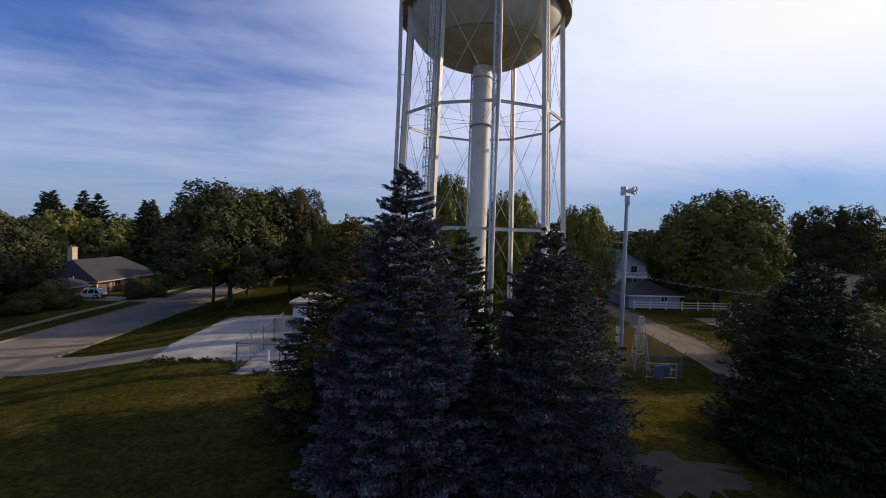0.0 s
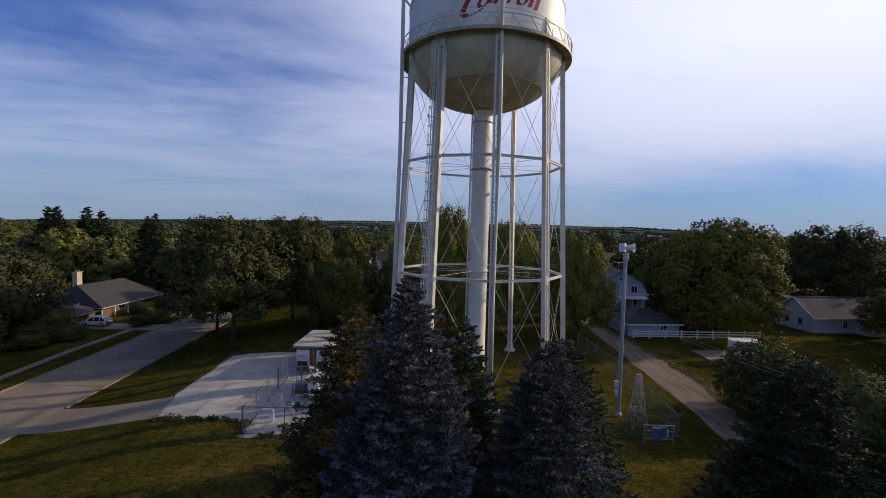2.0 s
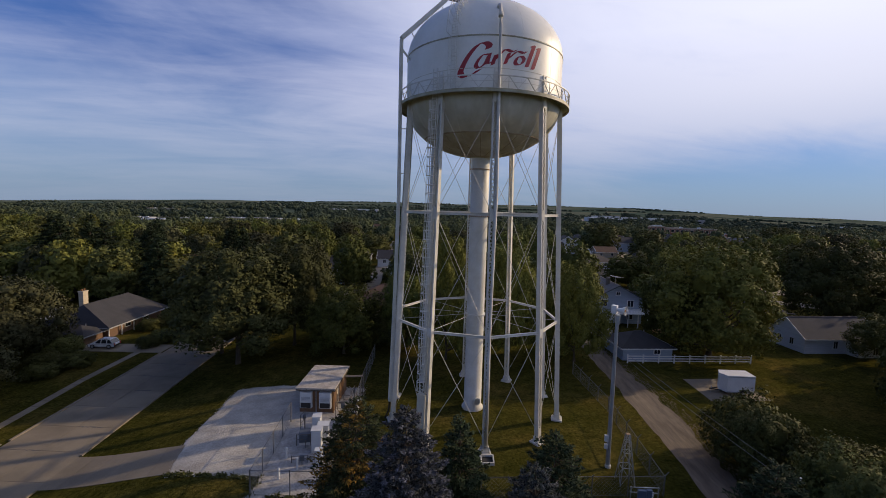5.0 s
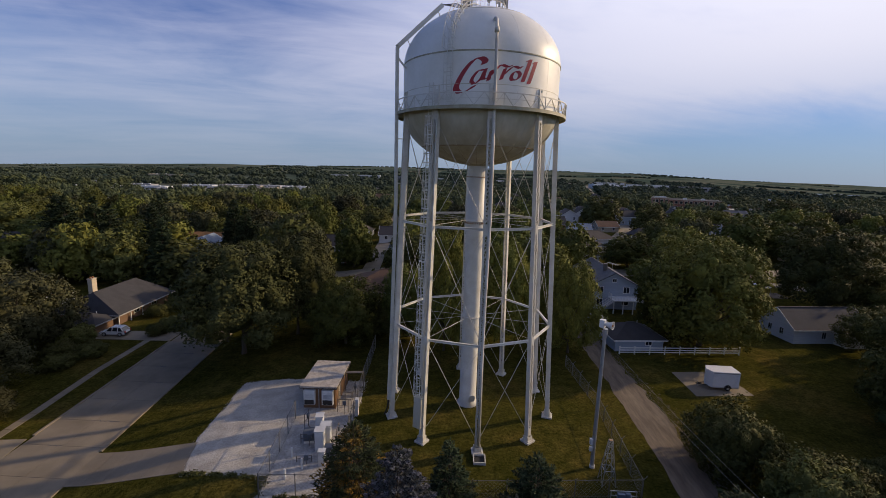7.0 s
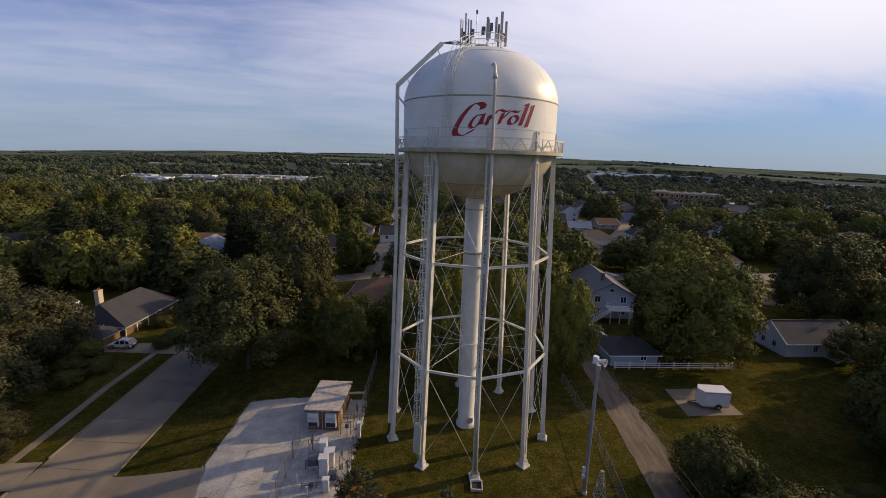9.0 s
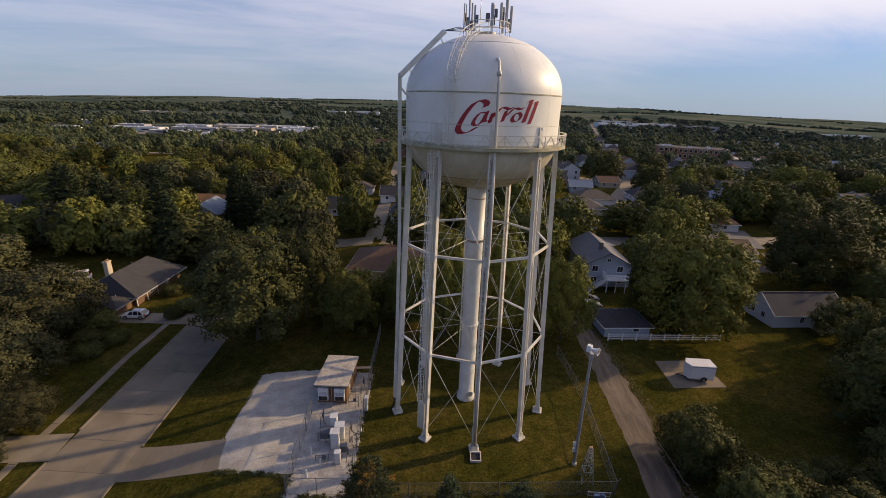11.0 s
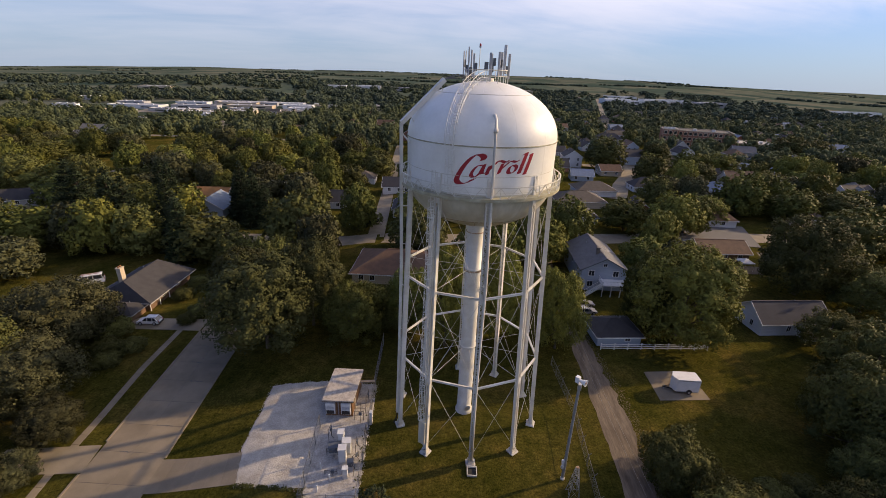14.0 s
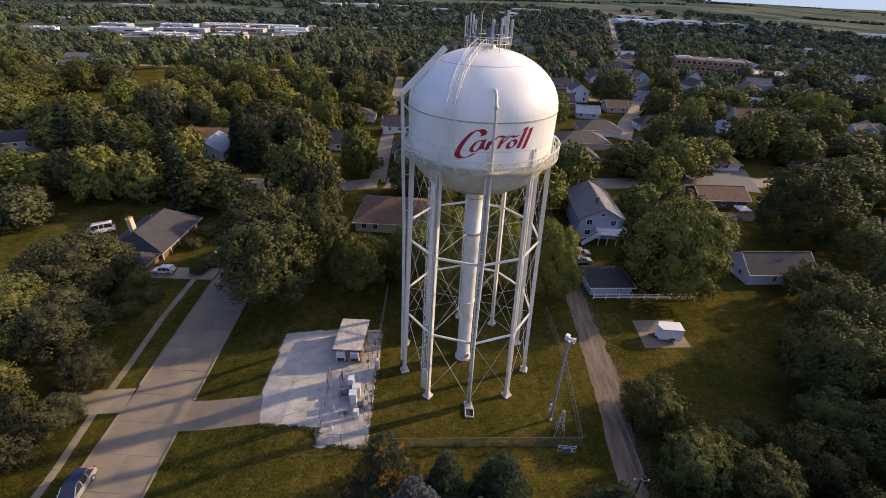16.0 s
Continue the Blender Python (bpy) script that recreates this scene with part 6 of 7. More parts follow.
car("white sport utility car parked on the concrete driveway", -56.1, 65.8, 184, "car_white", 4.25, 1.75, 1.55)
car("silver sport utility car with a dark roof parked at the kerb", -39.9, 22.6, 276, "car_silver", 5.0, 1.95, 1.85, "suv", "car_dark")
van = car("white work van with a ladder on its roof behind the house", -79.5, 80.0, 215, "car_white", 5.6, 2.0, 2.2, "van", name="van", category="van")
g = Geo()
for s in (-0.25, 0.25):
    g.bar((-2.0, s, 2.32), (1.4, s, 2.32), 0.05)
for i in range(10):
    g.bar((-1.9 + i * 0.35, -0.25, 2.32), (-1.9 + i * 0.35, 0.25, 2.32), 0.03)
part("roof_ladder", g, M["roof_orange"], van)
car("silver car parked beside the garage", 28.6, 75.5, 10, "car_silver", 4.5, 1.8, 1.45, "sedan")
car("pale grey car parked beside the garage", 28.9, 78.6, 8, "car_silver", 4.6, 1.8, 1.5, "sedan")
car("dark car parked in the lot behind the houses", 72.5, 131.5, 95, "car_dark", 4.5, 1.8, 1.45, "sedan")
car("white car on the street behind the houses", -33.0, 128.0, 97, "car_white", 4.5, 1.8, 1.45, "sedan")
car("white car on the street behind the houses", -29.5, 143.0, 97, "car_white", 4.5, 1.8, 1.45, "sedan")


def box_trailer():
    t = thing("box_trailer", "white enclosed box trailer parked on a concrete pad", "trailer", pose(37.75, 53.0, 0.06, 0, 0, -1))
    ring = [(-2.0, 0), (-1.5, -1.05), (1.9, -1.05), (1.9, 1.05), (-1.5, 1.05)]
    part("body", Geo().prism(ring, 0.4, 2.5), M["white"], t)
    part("roof", Geo().prism([(x * 1.015, y * 1.02) for x, y in ring], 2.5, 2.58), M["white"], t, "white sheet roof")
    for s in (-1, 1):
        part("edge_trim", Geo().box((0.2, s * 1.07, 0.46), (3.36, 0.05, 0.14)).box((0.2, s * 1.07, 2.43), (3.36, 0.05, 0.1)), M["galv"], t)
        w = part("wheel", Geo().tube([(0.5, s * 0.92, 0.33), (0.5, s * 1.12, 0.33)], 0.33, 16), M["black"], t)
        part("rim", Geo().tube([(0.5, s * 1.12, 0.33), (0.5, s * 1.14, 0.33)], 0.18, 10), M["galv"], w)
        part("mudguard", Geo().tube([(0.5 + 0.42 * math.cos(i / 8 * math.pi), s * 1.06, 0.33 + 0.42 * math.sin(i / 8 * math.pi)) for i in range(9)], 0.09, 5), M["black"], t)
    part("drawbar", Geo().bar((-1.6, -0.5, 0.42), (-3.1, 0, 0.42), 0.1).bar((-1.6, 0.5, 0.42), (-3.1, 0, 0.42), 0.1), M["black"], t)
    part("jockey_wheel", Geo().tube([(-2.85, 0, 0.0), (-2.85, 0, 0.8)], 0.05, 6), M["galv"], t)
    part("rear_door", Geo().box((1.93, 0, 1.45), (0.06, 1.9, 1.9)), M["white"], t)


box_trailer()
single("concrete_pad", slab([(33.3, 50.2), (41.1, 51.0), (40.8, 57.9), (33.4, 57.0)], 0.04), M["concrete"], "square concrete pad on the lawn", "pad", kind="structure")


# ---- fences ----
def white_fence():
    t = thing("rail_fence", "white three-rail fence along the lawn", "fence")
    a, b, n = (28.0, 62.8), (47.5, 64.4), 8
    for i in range(n + 1):
        x, y = between(a, b, i / n)
        post = part("post", Geo().box((0, 0, 0.62), (0.14, 0.14, 1.3)), M["white"], t, m=pose(x, y, 0))
        part("post_cap", Geo().box((0, 0, 1.3), (0.18, 0.18, 0.06)), M["white"], post)
        if i < n:
            q = between(a, b, (i + 1) / n)
            for z in (0.35, 0.72, 1.1):
                part("rail", Geo().bar((x, y - 0.04, z), (q[0], q[1] - 0.04, z), 0.05, 0.15), M["white"], t)


white_fence()


def chain_fence(points, height, label, barbed=False):
    t = thing("chain_link_fence", label, "fence")
    for a, b in zip(points, points[1:]):
        n = max(1, round(math.dist(a, b) / 2.9))
        for i in range(n):
            p, q = between(a, b, i / n), between(a, b, (i + 1) / n)
            zp, zq = G(*p), G(*q)
            part("post", Geo().tube([(*p, zp - 0.1), (*p, zp + height + 0.1)], 0.045 if i else 0.06, 7), M["fence_steel"], t)
            part("rail", Geo().tube([(*p, zp + height), (*q, zq + height)], 0.03, 5), M["fence_steel"], t)
            part("tension_wire", Geo().tube([(*p, zp + 0.1), (*q, zq + 0.1)], 0.012, 4), M["fence_steel"], t)
            g = Geo()
            d = math.dist(p, q)
            for s in (-1, 1):
                k = -height
                while k < d:
                    # one slanting wire, cut to the bay
                    u0, u1 = max(k, 0), min(k + height, d)
                    if u1 - u0 > 0.05:
                        z0, z1 = (u0 - k), (u1 - k)
                        if s < 0:
                            z0, z1 = height - z0, height - z1
                        g.bar((*between(p, q, u0 / d), zp + z0), (*between(p, q, u1 / d), zp + z1), 0.007)
                    k += 0.34
            part("wire_mesh", g, M["mesh"], t)
            if barbed:
                out = Vector((q[1] - p[1], p[0] - q[0])).normalized() * 0.3
                part("barb_arm", Geo().bar((*p, zp + height), (p[0] + out.x, p[1] + out.y, zp + height + 0.4), 0.05), M["fence_steel"], t)
    x, y = points[-1]
    part("post", Geo().tube([(x, y, G(x, y) - 0.1), (x, y, G(x, y) + height + 0.1)], 0.06, 7), M["fence_steel"], t)


chain_fence([(-15.5, 41.0), (-14.3, 29.4), (-8.1, 29.7), (-9.8, 50.2), (-10.4, 61.0)], 2.1, "galvanised chain-link fence round the equipment yard")
chain_fence([(-8.1, 29.5), (18.7, 31.6), (19.3, 46.2), (18.3, 57.5)], 1.7, "galvanised chain-link fence round the water tower", True)


# ---- equipment yard ----
def shed():
    t = thing("equipment_shed", "small equipment shed with a pale flat roof on the gravel yard", "shed", pose(-13.6, 46.4, -0.02, 0, 0, 1))
    part("wall", Geo().box((0, 0, 1.35), (3.7, 6.2, 2.75)), M["wood"], t, "brown board walls")
    part("roof", Geo().box((0, 0, 2.84), (4.3, 6.9, 0.2), cut=0.05), M["shed_roof"], t)
    part("fascia", Geo().box((0, -3.42, 2.74), (4.3, 0.06, 0.22)).box((2.14, 0, 2.74), (0.06, 6.8, 0.22)).box((-2.14, 0, 2.74), (0.06, 6.8, 0.22)), M["roof_tan"], t)
    for x in (-1.05, 1.05):
        u = part("wall_air_conditioner", Geo().box((x, -3.32, 1.6), (1.3, 0.45, 1.75), cut=0.04), M["box"], t, "pale wall-hung air conditioner")
        part("grille", Geo().box((x, -3.56, 1.05), (1.08, 0.04, 0.55)), M["dark"], u)
        for k in range(4):
            part("louvre", Geo().box((x, -3.57, 1.55 + k * 0.13), (0.95, 0.05, 0.03)), M["galv"], u)
    part("door", Geo().box((1.87, -1.2, 1.05), (0.06, 1.0, 2.1)), M["wall_tan"], t)
    part("corner_post", Geo().box((1.85, -3.1, 1.35), (0.14, 0.14, 2.7)), M["roof_orange"], t)
    part("pipe", Geo().tube([(0.0, -3.25, 0.0), (0.0, -3.25, 2.6)], 0.05, 6), M["galv"], t)


shed()


def cabinet(x, y, w, d, h, rot, label, mat="box", legs=0.25):
    t = thing("cabinet", label, "cabinet", pose(x, y, G(x, y) + 0.04, 0, 0, rot))
    part("plinth", Geo().box((0, 0, legs / 2), (w * 0.95, d * 0.95, legs)), M["concrete_white"], t)
    part("body", Geo().box((0, 0, legs + h / 2), (w, d, h), cut=0.04), M[mat], t)
    part("lid", Geo().box((0, 0, legs + h + 0.03), (w + 0.1, d + 0.1, 0.06)), M[mat], t)
    dr = part("door", Geo().box((0, -d / 2 - 0.015, legs + h / 2), (w * 0.86, 0.03, h * 0.88)), M[mat], t)
    part("handle", Geo().box((w * 0.3, -d / 2 - 0.05, legs + h / 2), (0.04, 0.05, 0.2)), M["galv"], dr)


cabinet(-11.9, 38.4, 0.75, 0.9, 1.9, 8, "tall pale equipment cabinet on a plinth")
cabinet(-10.9, 37.2, 1.0, 0.9, 1.7, 8, "pale equipment cabinet with a flat lid")
cabinet(-11.1, 35.9, 0.9, 0.9, 1.9, 8, "pale equipment cabinet with a flat lid")
cabinet(-10.2, 33.6, 0.6, 0.5, 0.8, 8, "small pale box on a stand", legs=0.7)
cabinet(-8.9, 42.3, 0.55, 0.3, 1.1, 90, "small pale meter box beside the fence", legs=0.8)


def cable_rack(points, label):
    t = thing("cable_rack", label, "cable rack")
    for a, b in zip(points, points[1:]):
        part("tray", Geo().bar((*a, 2.5), (*b, 2.5), 0.5, 0.08), M["dark_steel"], t)
    for p in points:
        part("post", Geo().tube([(p[0], p[1], 0), (p[0], p[1], 2.5)], 0.05, 6), M["dark_steel"], t)


cable_rack([(-11.6, 47.6), (-9.4, 47.9)], "galvanised cable rack on posts beside the shed")
rack = thing("pipe_rack", "dark pipe rack beside the shed", "pipe rack", pose(-10.7, 44.0, 0))
for z in (0.9, 1.35, 1.8):
    part("rail", Geo().tube([(-0.7, 0, z), (0.7, 0, z)], 0.03, 5), M["dark_steel"], rack)
for x in (-0.7, 0.0, 0.7):
    part("post", Geo().tube([(x, 0, 0), (x, 0, 1.9)], 0.03, 5), M["dark_steel"], rack)


def pipe_stand(x, y, w, h, rot, label, mat="dark_steel"):
    """A low stand of pipes: two posts, two rails, a small box and a conduit that goes into the ground."""
    t = thing("pipe_stand", label, "pipe stand", pose(x, y, G(x, y) + 0.03, 0, 0, rot), "stands in the yard")
    for s in (-1, 1):
        part("post", Geo().tube([(s * w / 2, 0, 0), (s * w / 2, 0, h)], 0.04, 6), M[mat], t)
    for z in (h * 0.55, h * 0.95):
        part("rail", Geo().tube([(-w / 2, 0, z), (w / 2, 0, z)], 0.03, 5), M[mat], t)
    part("junction_box", Geo().box((w * 0.15, -0.1, h * 0.75), (0.4, 0.18, 0.45), cut=0.03), M["dark_box"], t)
    part("conduit", Geo().tube([(w * 0.15, -0.1, h * 0.6), (w * 0.15, -0.12, 0.3), (w * 0.2, -0.4, 0.02)], 0.035, 6), M["dark_steel"], t)


for x, y, w, h, r in ((-12.6, 36.6, 1.3, 1.2, 10), (-9.9, 37.9, 1.4, 1.3, 95), (-9.6, 36.2, 1.0, 1.0, 60), (-9.4, 34.4, 1.2, 0.9, 100), (-9.2, 40.0, 1.0, 1.5, 92), (-10.6, 42.6, 1.2, 1.7, 5), (-13.6, 39.2, 1.0, 2.0, 85), (-12.0, 33.9, 1.4, 0.7, 8), (-10.2, 46.2, 1.8, 1.6, 90)):
    pipe_stand(x, y, w, h, r, "dark pipe stand with a small junction box on the gravel")
cabinet(-12.4, 37.2, 1.5, 1.0, 0.8, 12, "low dark grey generator cabinet on the gravel", "dark_box", 0.3)
cabinet(-10.0, 35.2, 0.7, 0.6, 0.7, 8, "low dark grey cabinet on the gravel", "dark_box", 0.2)
for x, y in ((-12.9, 31.5), (-13.4, 34.5), (-11.9, 33.0)):
    single("bollard", Geo().tube([(0, 0, 0), (0, 0, 1.0)], 0.1, 10).tube([(0, 0, 1.0), (0, 0, 1.04)], 0.08, 10), M["box"], "short pale bollard on the gravel", "bollard", "bollards in the yard", m=pose(x, y, 0.03))


# bare soil under the spruces
rng = random.Random(9)
single("bare_soil", slab([(11.2 + (3.4 + rng.uniform(-1.0, 0.9)) * math.cos(i / 44 * 2 * math.pi), 18.2 + (1.7 + rng.uniform(-0.55, 0.5)) * math.sin(i / 44 * 2 * math.pi)) for i in range(44)], 0.015), M["soil"], "patch of bare brown soil beside the spruces", "soil", kind="structure")


def loose_stones():
    """Loose stones and clods along the edges of the alley and of the gravel yard, in two meshes."""
    rng = np.random.default_rng(14)
    corner = np.array([(1, 0, 0), (-0.5, 0.8, 0), (-0.5, -0.8, 0), (0, 0, 0.7)])
    faces = np.array([(0, 1, 3), (1, 2, 3), (2, 0, 3)])
    alley = [(x, y) for y in np.arange(24, 72, 0.03) for x in (26.0 + 0.9 * math.exp(-((y - 47) / 9) ** 2) + rng.normal(0.5, 0.7), 25.6 + rng.normal(0.2, 0.5))]
    ring = [(-25.2, 49.0), (-17.5, 50.2), (-9.6, 50.2), (-8.1, 29.3), (-14.5, 29.0), (-14.8, 31.6), (-22.6, 31.8), (-24.3, 37.0), (-25.2, 49.0)]
    yard = [(x + rng.normal(0, 0.14), y + rng.normal(0, 0.14)) for a, b in zip(ring, ring[1:]) for x, y in (between(a, b, k) for k in rng.random(int(math.dist(a, b) * 14)))]
    for places, mat, size, name, label in ((alley, "dirt", 0.075, "alley_gravel", "loose brown gravel along the edges of the alley"), (yard, "gravel", 0.055, "yard_gravel", "loose white gravel along the edge of the yard")):
        V, F = [], []
        for i, (x, y) in enumerate(places):
            a = rng.uniform(0, 6.28)
            rot = np.array([[math.cos(a), -math.sin(a), 0], [math.sin(a), math.cos(a), 0], [0, 0, 1]])
            V.append(corner @ rot.T * size * rng.uniform(0.5, 1.6) + np.array([x, y, G(x, y) + 0.01]))
            F.append(faces + 4 * i)
        tagged(new(name, fast_mesh(name, np.concatenate(V), [], [M[mat]], tris=np.concatenate(F))), label, "gravel", kind="stuff")


loose_stones()


def yard_weeds():
    """Low weeds that grow in clumps along the lower edge of the gravel and the foot of the fence."""
    rng = np.random.default_rng(17)
    spots = [between(a, b, k) for a, b, n in (((-22.6, 31.8), (-14.8, 31.5), 22), ((-14.8, 31.5), (-14.4, 29.2), 6), ((-14.4, 29.1), (-8.3, 29.4), 12), ((-9.9, 51.0), (-8.2, 30.0), 16), ((-8.0, 29.7), (18.6, 31.7), 46)) for k in rng.random(n)]
    P = []
    for x, y in spots:
        n, r = int(rng.uniform(12, 60)), rng.uniform(0.12, 0.38)
        q = rng.normal(0, 1, (n, 3)) * np.array([r, r * 0.6, r * 0.35]) + np.array([x, y, G(x, y) + 0.06])
        q[:, 2] = np.maximum(q[:, 2], G(x, y) + 0.04)
        P.append(q)
    P = np.concatenate(P)
    v, f, vn = leaf_cards(P, np.tile(np.array([0.0, -0.2, 1.0]), (len(P), 1)), 0.11, rng, 0.7)
    tagged(new("weeds", fast_mesh("weeds", v, [], [M["leaf_dark"]], tris=f, normals=vn)), "low green weeds along the gravel edge and the fence", "weeds", kind="stuff")


yard_weeds()


# ---- siren, mast and boxes beside the alley ----
def siren():
    t = thing("warning_siren", "outdoor warning siren on a tall galvanised pole", "siren", pose(15.5, 35.3, 0))
    part("pole", Geo().tube([(0, 0, 0), (0, 0, 7), (0, 0, 13.9)], 0.17, 14, True, 0.12), M["galv"], t)
    part("base_collar", Geo().tube([(0, 0, 0), (0, 0, 0.25)], 0.26, 14), M["concrete_white"], t)
    part("rotator", Geo().tube([(0, 0, 13.5), (0, 0, 14.0)], 0.22, 12).box((0, 0, 13.35), (0.3, 0.3, 0.3)), M["galv"], t)
    head = pose(0, 0, 14.4, 0, 0, -42) @ Matrix.Diagonal((0.74, 0.74, 0.74, 1))
    part("motor_box", Geo().box((-0.42, 0, 0.05), (0.62, 0.62, 0.95), cut=0.06), M["white"], t, m=head)
    g = Geo()
    prof = [(-0.1, 0.2), (0.15, 0.24), (0.5, 0.36), (0.85, 0.52), (0.88, 0.52), (0.84, 0.48)]
    for i, (x, r) in enumerate(prof):
        g.v += [(x, r * math.cos(2 * math.pi * j / 24), 0.05 + r * math.sin(2 * math.pi * j / 24)) for j in range(24)]
    g.f = [(i * 24 + j, i * 24 + (j + 1) % 24, (i + 1) * 24 + (j + 1) % 24, (i + 1) * 24 + j) for i in range(len(prof) - 1) for j in range(24)]
    horn = part("horn", g, M["white"], t, smooth=True, m=head)
    part("grille", Geo().tube([(0.78, 0, 0.05), (0.8, 0, 0.05)], 0.47, 24), M["galv"], horn)
    part("hub", Geo().tube([(0.78, 0, 0.05), (0.86, 0, 0.05)], 0.13, 12), M["roof_orange"], horn)
    for z, w, h in ((2.75, 0.32, 0.55), (2.0, 0.26, 0.4)):
        part("control_box", Geo().box((-0.3, -0.05, z), (0.28, w, h), cut=0.03), M["box"], t)
    part("conduit", Geo().tube([(-0.2, 0, 0.1), (-0.19, 0, 6.5), (-0.15, 0, 13.2)], 0.03, 6), M["galv"], t)


siren()


def lattice_mast():
    t = thing("lattice_mast", "small tapered galvanised lattice mast beside the fence", "mast", pose(16.2, 33.2, 0))
    def corner(i, z):
        k = 0.62 - 0.48 * z / 4.3
        return (k * (1 if i in (0, 1) else -1), k * (1 if i in (0, 3) else -1), z)
    zs = [0, 1.5, 2.75, 3.7, 4.3]
    for i in range(4):
        part("leg", Geo().tube([corner(i, 0), corner(i, 4.3)], 0.036, 5), M["galv"], t)
    for z0, z1 in zip(zs, zs[1:]):
        g = Geo()
        for i in range(4):
            j = (i + 1) % 4
            g.tube([corner(i, z1), corner(j, z1)], 0.028, 5).tube([corner(i, z0), corner(j, z1)], 0.013, 4).tube([corner(j, z0), corner(i, z1)], 0.013, 4)
        part("bracing", g, M["galv"], t)
    part("cap", Geo().box((0, 0, 4.32), (0.32, 0.32, 0.04)), M["rust"], t)


lattice_mast()
t = thing("meter_rack", "blue-grey meter cabinets on a post frame in front of the fence", "meter rack", pose(16.6, 30.4, 0) @ Matrix.Diagonal((0.82, 0.82, 0.85, 1)))
for x in (-1.3, 0.0, 1.3):
    part("post", Geo().tube([(x, 0, 0), (x, 0, 1.75)], 0.05, 6), M["galv"], t)
for z in (0.5, 1.2, 1.7):
    part("rail", Geo().box((0, 0, z), (2.8, 0.06, 0.06)), M["galv"], t)
part("cabinet", Geo().box((-0.35, -0.22, 1.05), (0.75, 0.35, 1.1), cut=0.03), M["box_blue"], t, "blue-grey steel cabinet")
part("cabinet", Geo().box((0.35, -0.2, 1.2), (0.5, 0.3, 0.9), cut=0.03), M["box_blue"], t, "blue-grey steel cabinet")
for z in (0.95, 1.2, 1.45):
    part("meter", Geo().tube([(0.62, -0.3, z), (0.62, -0.45, z)], 0.09, 10), M["lamp_clear"], t)


def utility_pole():
    t = thing("utility_pole", "weathered wooden utility pole beside the alley", "utility pole", pose(21.5, 23.0, 0))
    part("pole", Geo().tube([(0, 0, -0.2), (0, 0, 4), (0, 0, 7.4)], 0.16, 10, True, 0.11), M["bark"], t)
    part("crossarm", Geo().box((0, 0, 7.1), (1.6, 0.1, 0.12)), M["bark"], t)
    for x in (-0.7, 0.0, 0.7):
        part("insulator", Geo().tube([(x, 0, 7.15), (x, 0, 7.4)], 0.05, 7), M["white"], t)
    wires = thing("overhead_wires", "thin overhead wires along the alley", "wires")
    for x in (-0.35, 0.45):
        a, b = Vector((21.5 + x, 23.0, 7.3)), Vector((20.9 + x, 84.0, 7.6))
        part("wire", Geo().tube([a.lerp(b, i / 14) - Vector((0, 0, 1.1 * (1 - (2 * i / 14 - 1) ** 2))) for i in range(15)], 0.014, 4), M["mesh"], wires)


utility_pole()
table = thing("picnic_table", "orange-stained wooden picnic table on the grass beside the deck", "picnic table", pose(40.4, 79.6, 0, 0, 0, 12))
for k in range(5):
    part("top_board", Geo().box((0, -0.34 + k * 0.17, 0.75), (2.2, 0.155, 0.045)), M["roof_orange"], table)
for y in (-0.78, 0.78):
    part("bench", Geo().box((0, y, 0.45), (2.2, 0.28, 0.045)), M["roof_orange"], table)
for x in (-0.75, 0.75):
    for k in (-1, 1):
        part("leg", Geo().bar((x, k * 0.7, 0.0), (x, k * 0.22, 0.73), 0.09, 0.05), M["roof_orange"], table)
    part("brace", Geo().bar((x, -0.85, 0.42), (x, 0.85, 0.42), 0.05, 0.1), M["roof_orange"], table)
t = thing("canopy_tent", "white pop-up canopy tent behind the brown-roofed house", "canopy tent", pose(76.5, 103.0, 0))
part("cover", Geo().add([(-1.6, -1.6, 2.3), (1.6, -1.6, 2.3), (1.6, 1.6, 2.3), (-1.6, 1.6, 2.3), (0, 0, 3.1), (-1.6, -1.6, 2.05), (1.6, -1.6, 2.05), (1.6, 1.6, 2.05), (-1.6, 1.6, 2.05)], [(0, 1, 4), (1, 2, 4), (2, 3, 4), (3, 0, 4), (5, 6, 1, 0), (6, 7, 2, 1), (7, 8, 3, 2), (8, 5, 0, 3)]), M["tarp"], t)
for x in (-1.5, 1.5):
    for y in (-1.5, 1.5):
        part("leg", Geo().bar((x, y, 0), (x, y, 2.2), 0.05), M["galv"], t)
single("patio", slab([(68, 100), (82, 100), (82, 105), (68, 105)], 0.05), M["soil"], "bare brown yard behind the house", "yard", kind="structure")


# ---- trees of the town ----
# houses keep their plots, and open front yards to the south, free of tall trees
OPEN = list(TAKEN) + [(a - 8 * a / math.hypot(a, b), b - 8 * b / math.hypot(a, b), c * 0.8) for a, b, c in TAKEN]


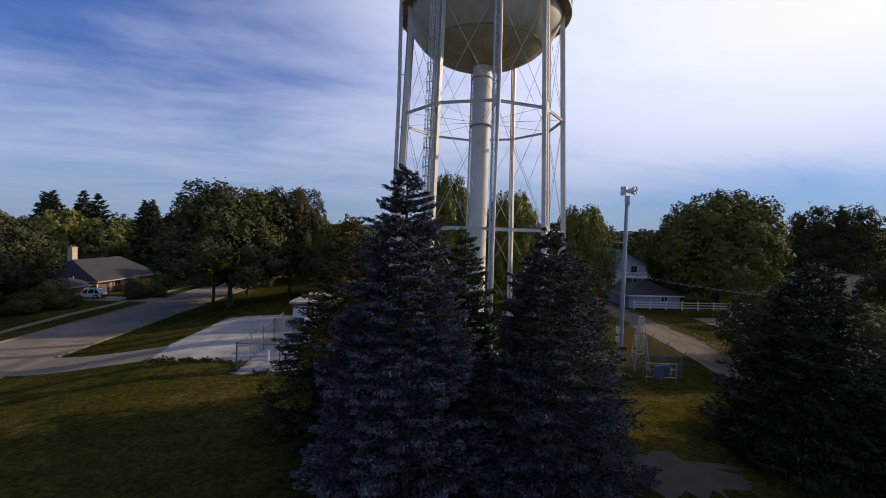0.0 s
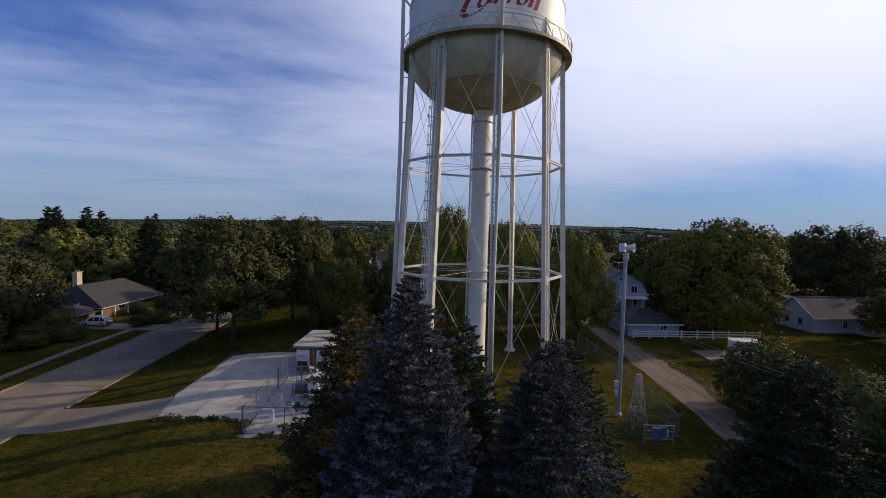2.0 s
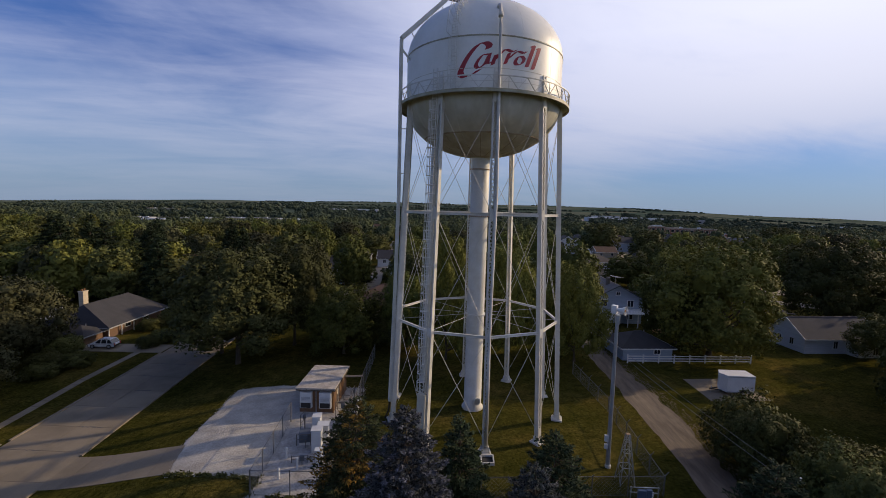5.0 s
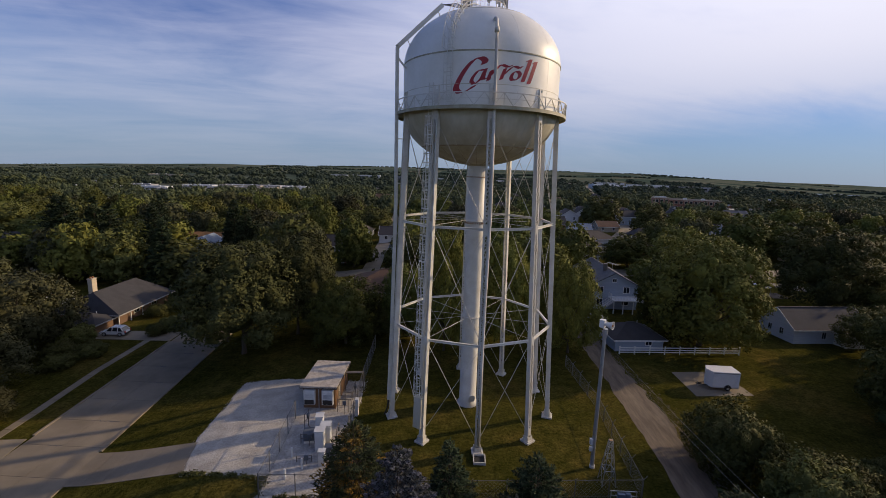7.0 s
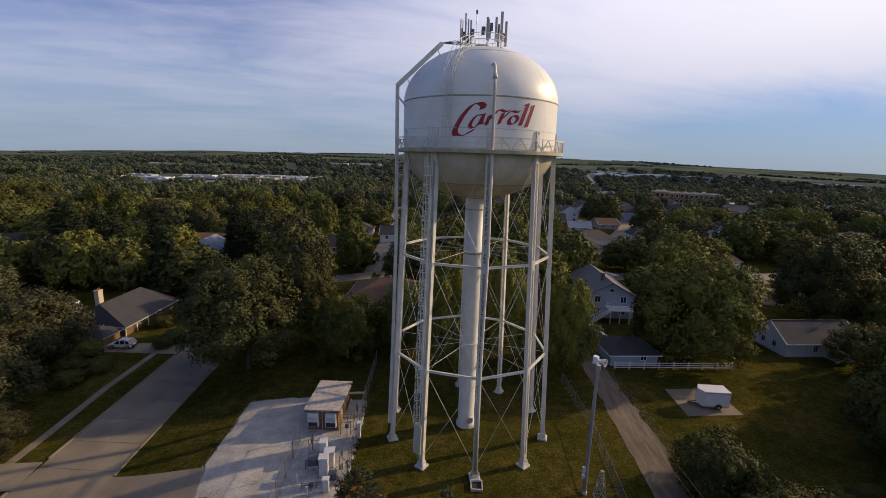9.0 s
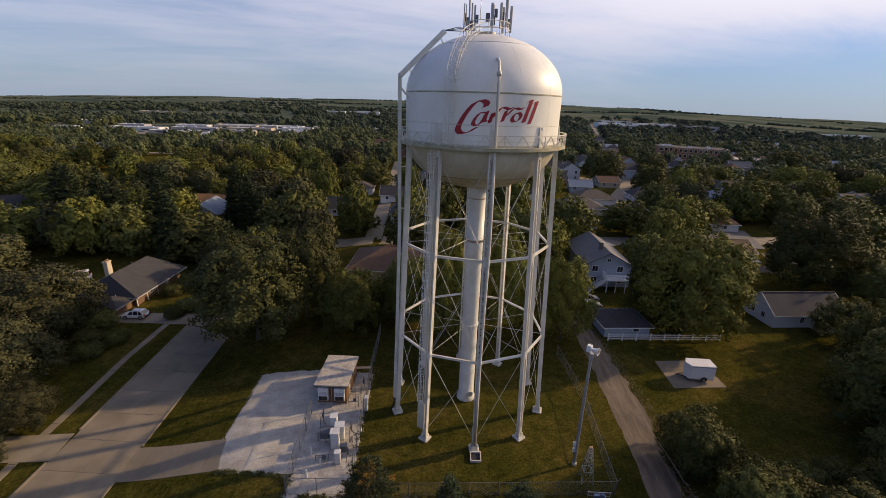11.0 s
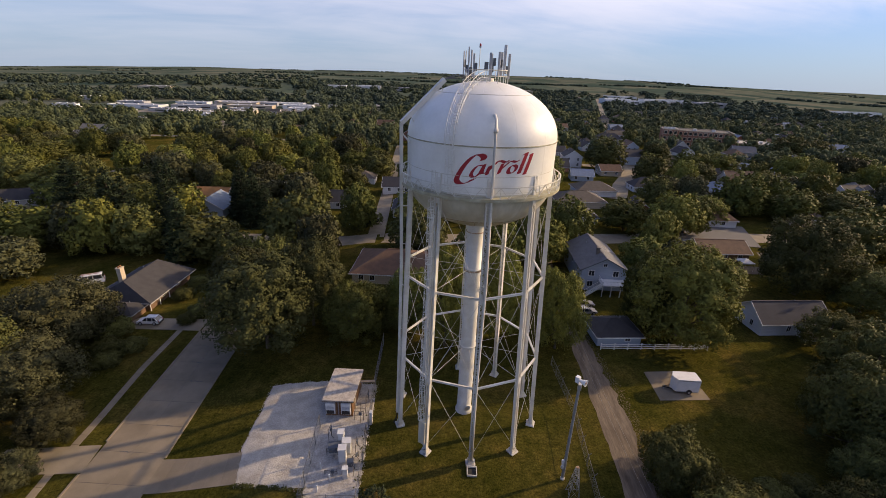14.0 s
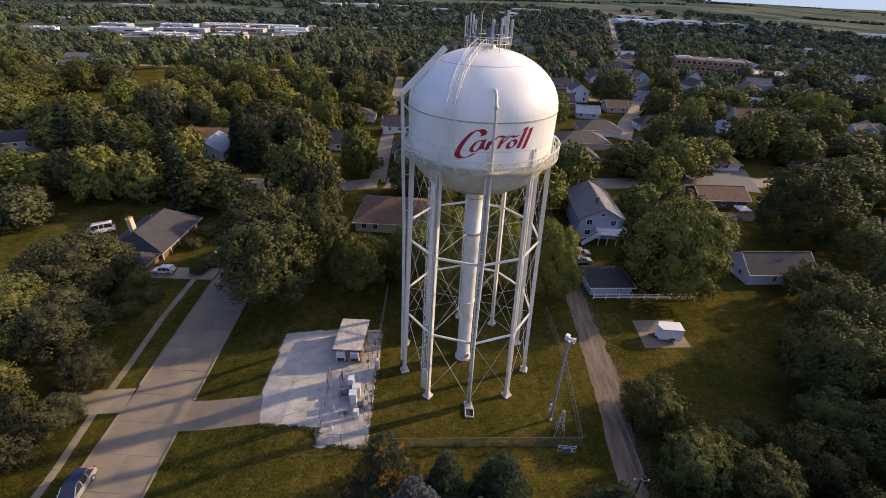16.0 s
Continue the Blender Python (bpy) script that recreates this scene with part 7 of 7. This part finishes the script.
def clear_of_paving(x, y, gap):
    def near(line, half):
        for a, b in zip(line, line[1:]):
            ab, ap = Vector(b) - Vector(a), Vector((x, y)) - Vector(a)
            k = min(max(ap.dot(ab) / ab.length_squared, 0), 1)
            if (ap - ab * k).length < half + gap:
                return True
        return False
    return not (near(FAR_STREET, 5) or near(LONG_STREET, 6.5) or near([(-40.5, 60), (-45, 110)], 6) or near([(70, 243), (330, 232)], 5) or near([(-22, 114), (-40, 300)], 2) or near([(-159, 172), (-151, 226)], 2) or near([(-260, 300), (-60, 306)], 4)
                or (60 < x < 100 and 118 < y < 148) or (x < 32 and x > -52 and y < 84) or (27 < x < 62 and y < 66) or (-90 < x < -50 and 62 < y < 92) or (-430 < x < -165 and 440 < y < 650) or (-310 < x < -230 and 398 < y < 450) or (58 < x < 90 and 92 < y < 108) or (-620 < x < -330 and 430 < y < 560) or (x < -330 and 860 < y < 1080) or (x > 700 and y > 800))


def plant_town():
    rng = random.Random(21)
    count, near = 0, []
    y = 86.0
    while y < 300:
        step = 11.0 + y * 0.012
        x = -1.25 * y - 40
        while x < 1.25 * y + 40:
            px, py = x + rng.uniform(-0.42, 0.42) * step, y + rng.uniform(-0.42, 0.42) * step
            x += step
            if rng.random() < (0.30 if px > 20 else 0.07) or not clear_of_paving(px, py, 3.0):
                continue
            if any(math.hypot(px - a, py - b) < c * 0.85 + 1.5 for a, b, c in OPEN) or any(math.hypot(px - a, py - b) < c + 4.0 for a, b, c in STANDING):
                continue
            if count < 260:
                near.append((px, py))
                count += 1
        y += step
    for i, (px, py) in enumerate(near):
        tree("mid_%d" % rng.choice((0, 0, 1, 2, 2, 3, 4, 5) if rng.random() < 0.9 else (5,)), px, py, rng.uniform(9, 16), rng.uniform(10.5, 16.5), i, "trees of the town")
    return max((p[1] for p in near), default=100)


LAST = plant_town()


def far_woods(name, label, y0, y1, spread, sizes, cards, seed, skip=0.15, mat="far_leaf"):
    """Many small trees in one mesh: a lumpy shaded core under a coat of leaf sprays."""
    rng = np.random.default_rng(seed)
    kinds = []
    for k in range(6):
        c = crown_lobes(rng, 22, 1.0, 1.5)
        p, d = crown_points(rng, c, cards, 1, 0.75, 0.14)
        v, q, vn = leaf_cards(p, d, 1.7 / math.sqrt(cards), rng, 0.35)
        cv, cf, cn = core_arrays(rng, c[1::3] if cards > 100 else c[1::4], 0.9, 1)
        kinds.append((np.concatenate([v, cv]), np.concatenate([q, cf + len(v)]), np.concatenate([vn, cn])))
    V, Q, N, off = [], [], [], 0
    y = y0
    while y < y1:
        step = spread * (0.55 + 0.45 * y / 300)
        x = -1.2 * y - 30
        while x < 1.2 * y + 30:
            px, py = x + rng.uniform(-0.45, 0.45) * step, y + rng.uniform(-0.45, 0.45) * step
            x += step
            if rng.random() < skip + 0.12 * (py > 640 and px < -40) + 0.3 * (py > 900 and px > 250) + 0.35 * (noise.noise((px * 0.006, py * 0.006, seed)) > 0.25) or not clear_of_paving(px, py, 3.0):
                continue
            if any(abs(px - a) < c and abs(py - b) < c and math.hypot(px - a, py - b) < c * 0.8 + 2 for a, b, c in OPEN):
                continue
            v, q, vn = kinds[rng.integers(6)]
            h, w = rng.uniform(*sizes) * (0.9 + 0.1 * y / 300), rng.uniform(*sizes) * 0.52
            a = rng.uniform(0, 6.28)
            rot = np.array([[math.cos(a), -math.sin(a), 0], [math.sin(a), math.cos(a), 0], [0, 0, 1]])
            V.append((v @ rot.T) * np.array([w * step / spread, w * step / spread, h / 1.75]) + np.array([px, py, G(px, py) + h * 0.06]))
            Q.append(q + off)
            N.append(vn @ rot.T)
            off += len(v)
        y += step
    me = fast_mesh(name, np.concatenate(V), [], [M[mat]], tris=np.concatenate(Q), normals=np.concatenate(N))
    tagged(new(name, me), label, "trees", kind="stuff")
    return len(V)


# both far leaf colours hold extra blue and grey: haze painted into the leaves
M["far_leaf"] = material("hazed_town_tree_leaves", (0.110, 0.126, 0.054), 0.85, second=(0.048, 0.064, 0.036), scale=0.075, amount=1.0, fine=0.4, fine_amount=0.3, island=0.22, translucent=0.1, spec=0.1, space="World")
M["wood_leaf"] = material("hazed_far_wood_leaves", (0.080, 0.100, 0.062), 0.9, second=(0.042, 0.058, 0.042), scale=0.03, amount=1.0, fine=0.3, fine_amount=0.3, island=0.2, translucent=0.05, spec=0.05, space="World")
far_woods("town_trees", "dense green trees between the roofs of the town, slightly blued as painted haze", LAST, 620, 11.0, (8, 14.5), 270, 5, 0.26)
far_woods("distant_woods", "dark green woods and tree lines beyond the town, greyed and blued as painted haze", 620, 1450, 10.5, (8, 13), 50, 6, 0.36, "wood_leaf")


def tree_lines():
    """Hedgerow trees along the edges of far fields."""
    rng = np.random.default_rng(8)
    v, q, vn = core_arrays(rng, crown_lobes(rng, 4, 1.0, 1.2)[::2], 1.2, 1)
    V, Q, off = [], [], 0
    for i in range(70):
        y = rng.uniform(1300, 4300)
        x0 = rng.uniform(-1.1, 1.1) * y
        n = int(rng.uniform(6, 40))
        for k in range(n):
            x, yy = x0 + k * 13 + rng.uniform(-6, 6), y + rng.uniform(-10, 10) + k * rng.uniform(-1, 1)
            s = rng.uniform(6, 12)
            V.append(v * np.array([s, s, s * 0.62]) + np.array([x, yy, G(x, yy)]))
            Q.append(q + off)
            off += len(v)
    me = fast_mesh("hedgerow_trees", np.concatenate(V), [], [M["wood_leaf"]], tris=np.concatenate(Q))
    tagged(new("hedgerow_trees", me), "far lines of trees between farm fields, greyed and blued as painted haze", "trees", kind="stuff")


tree_lines()
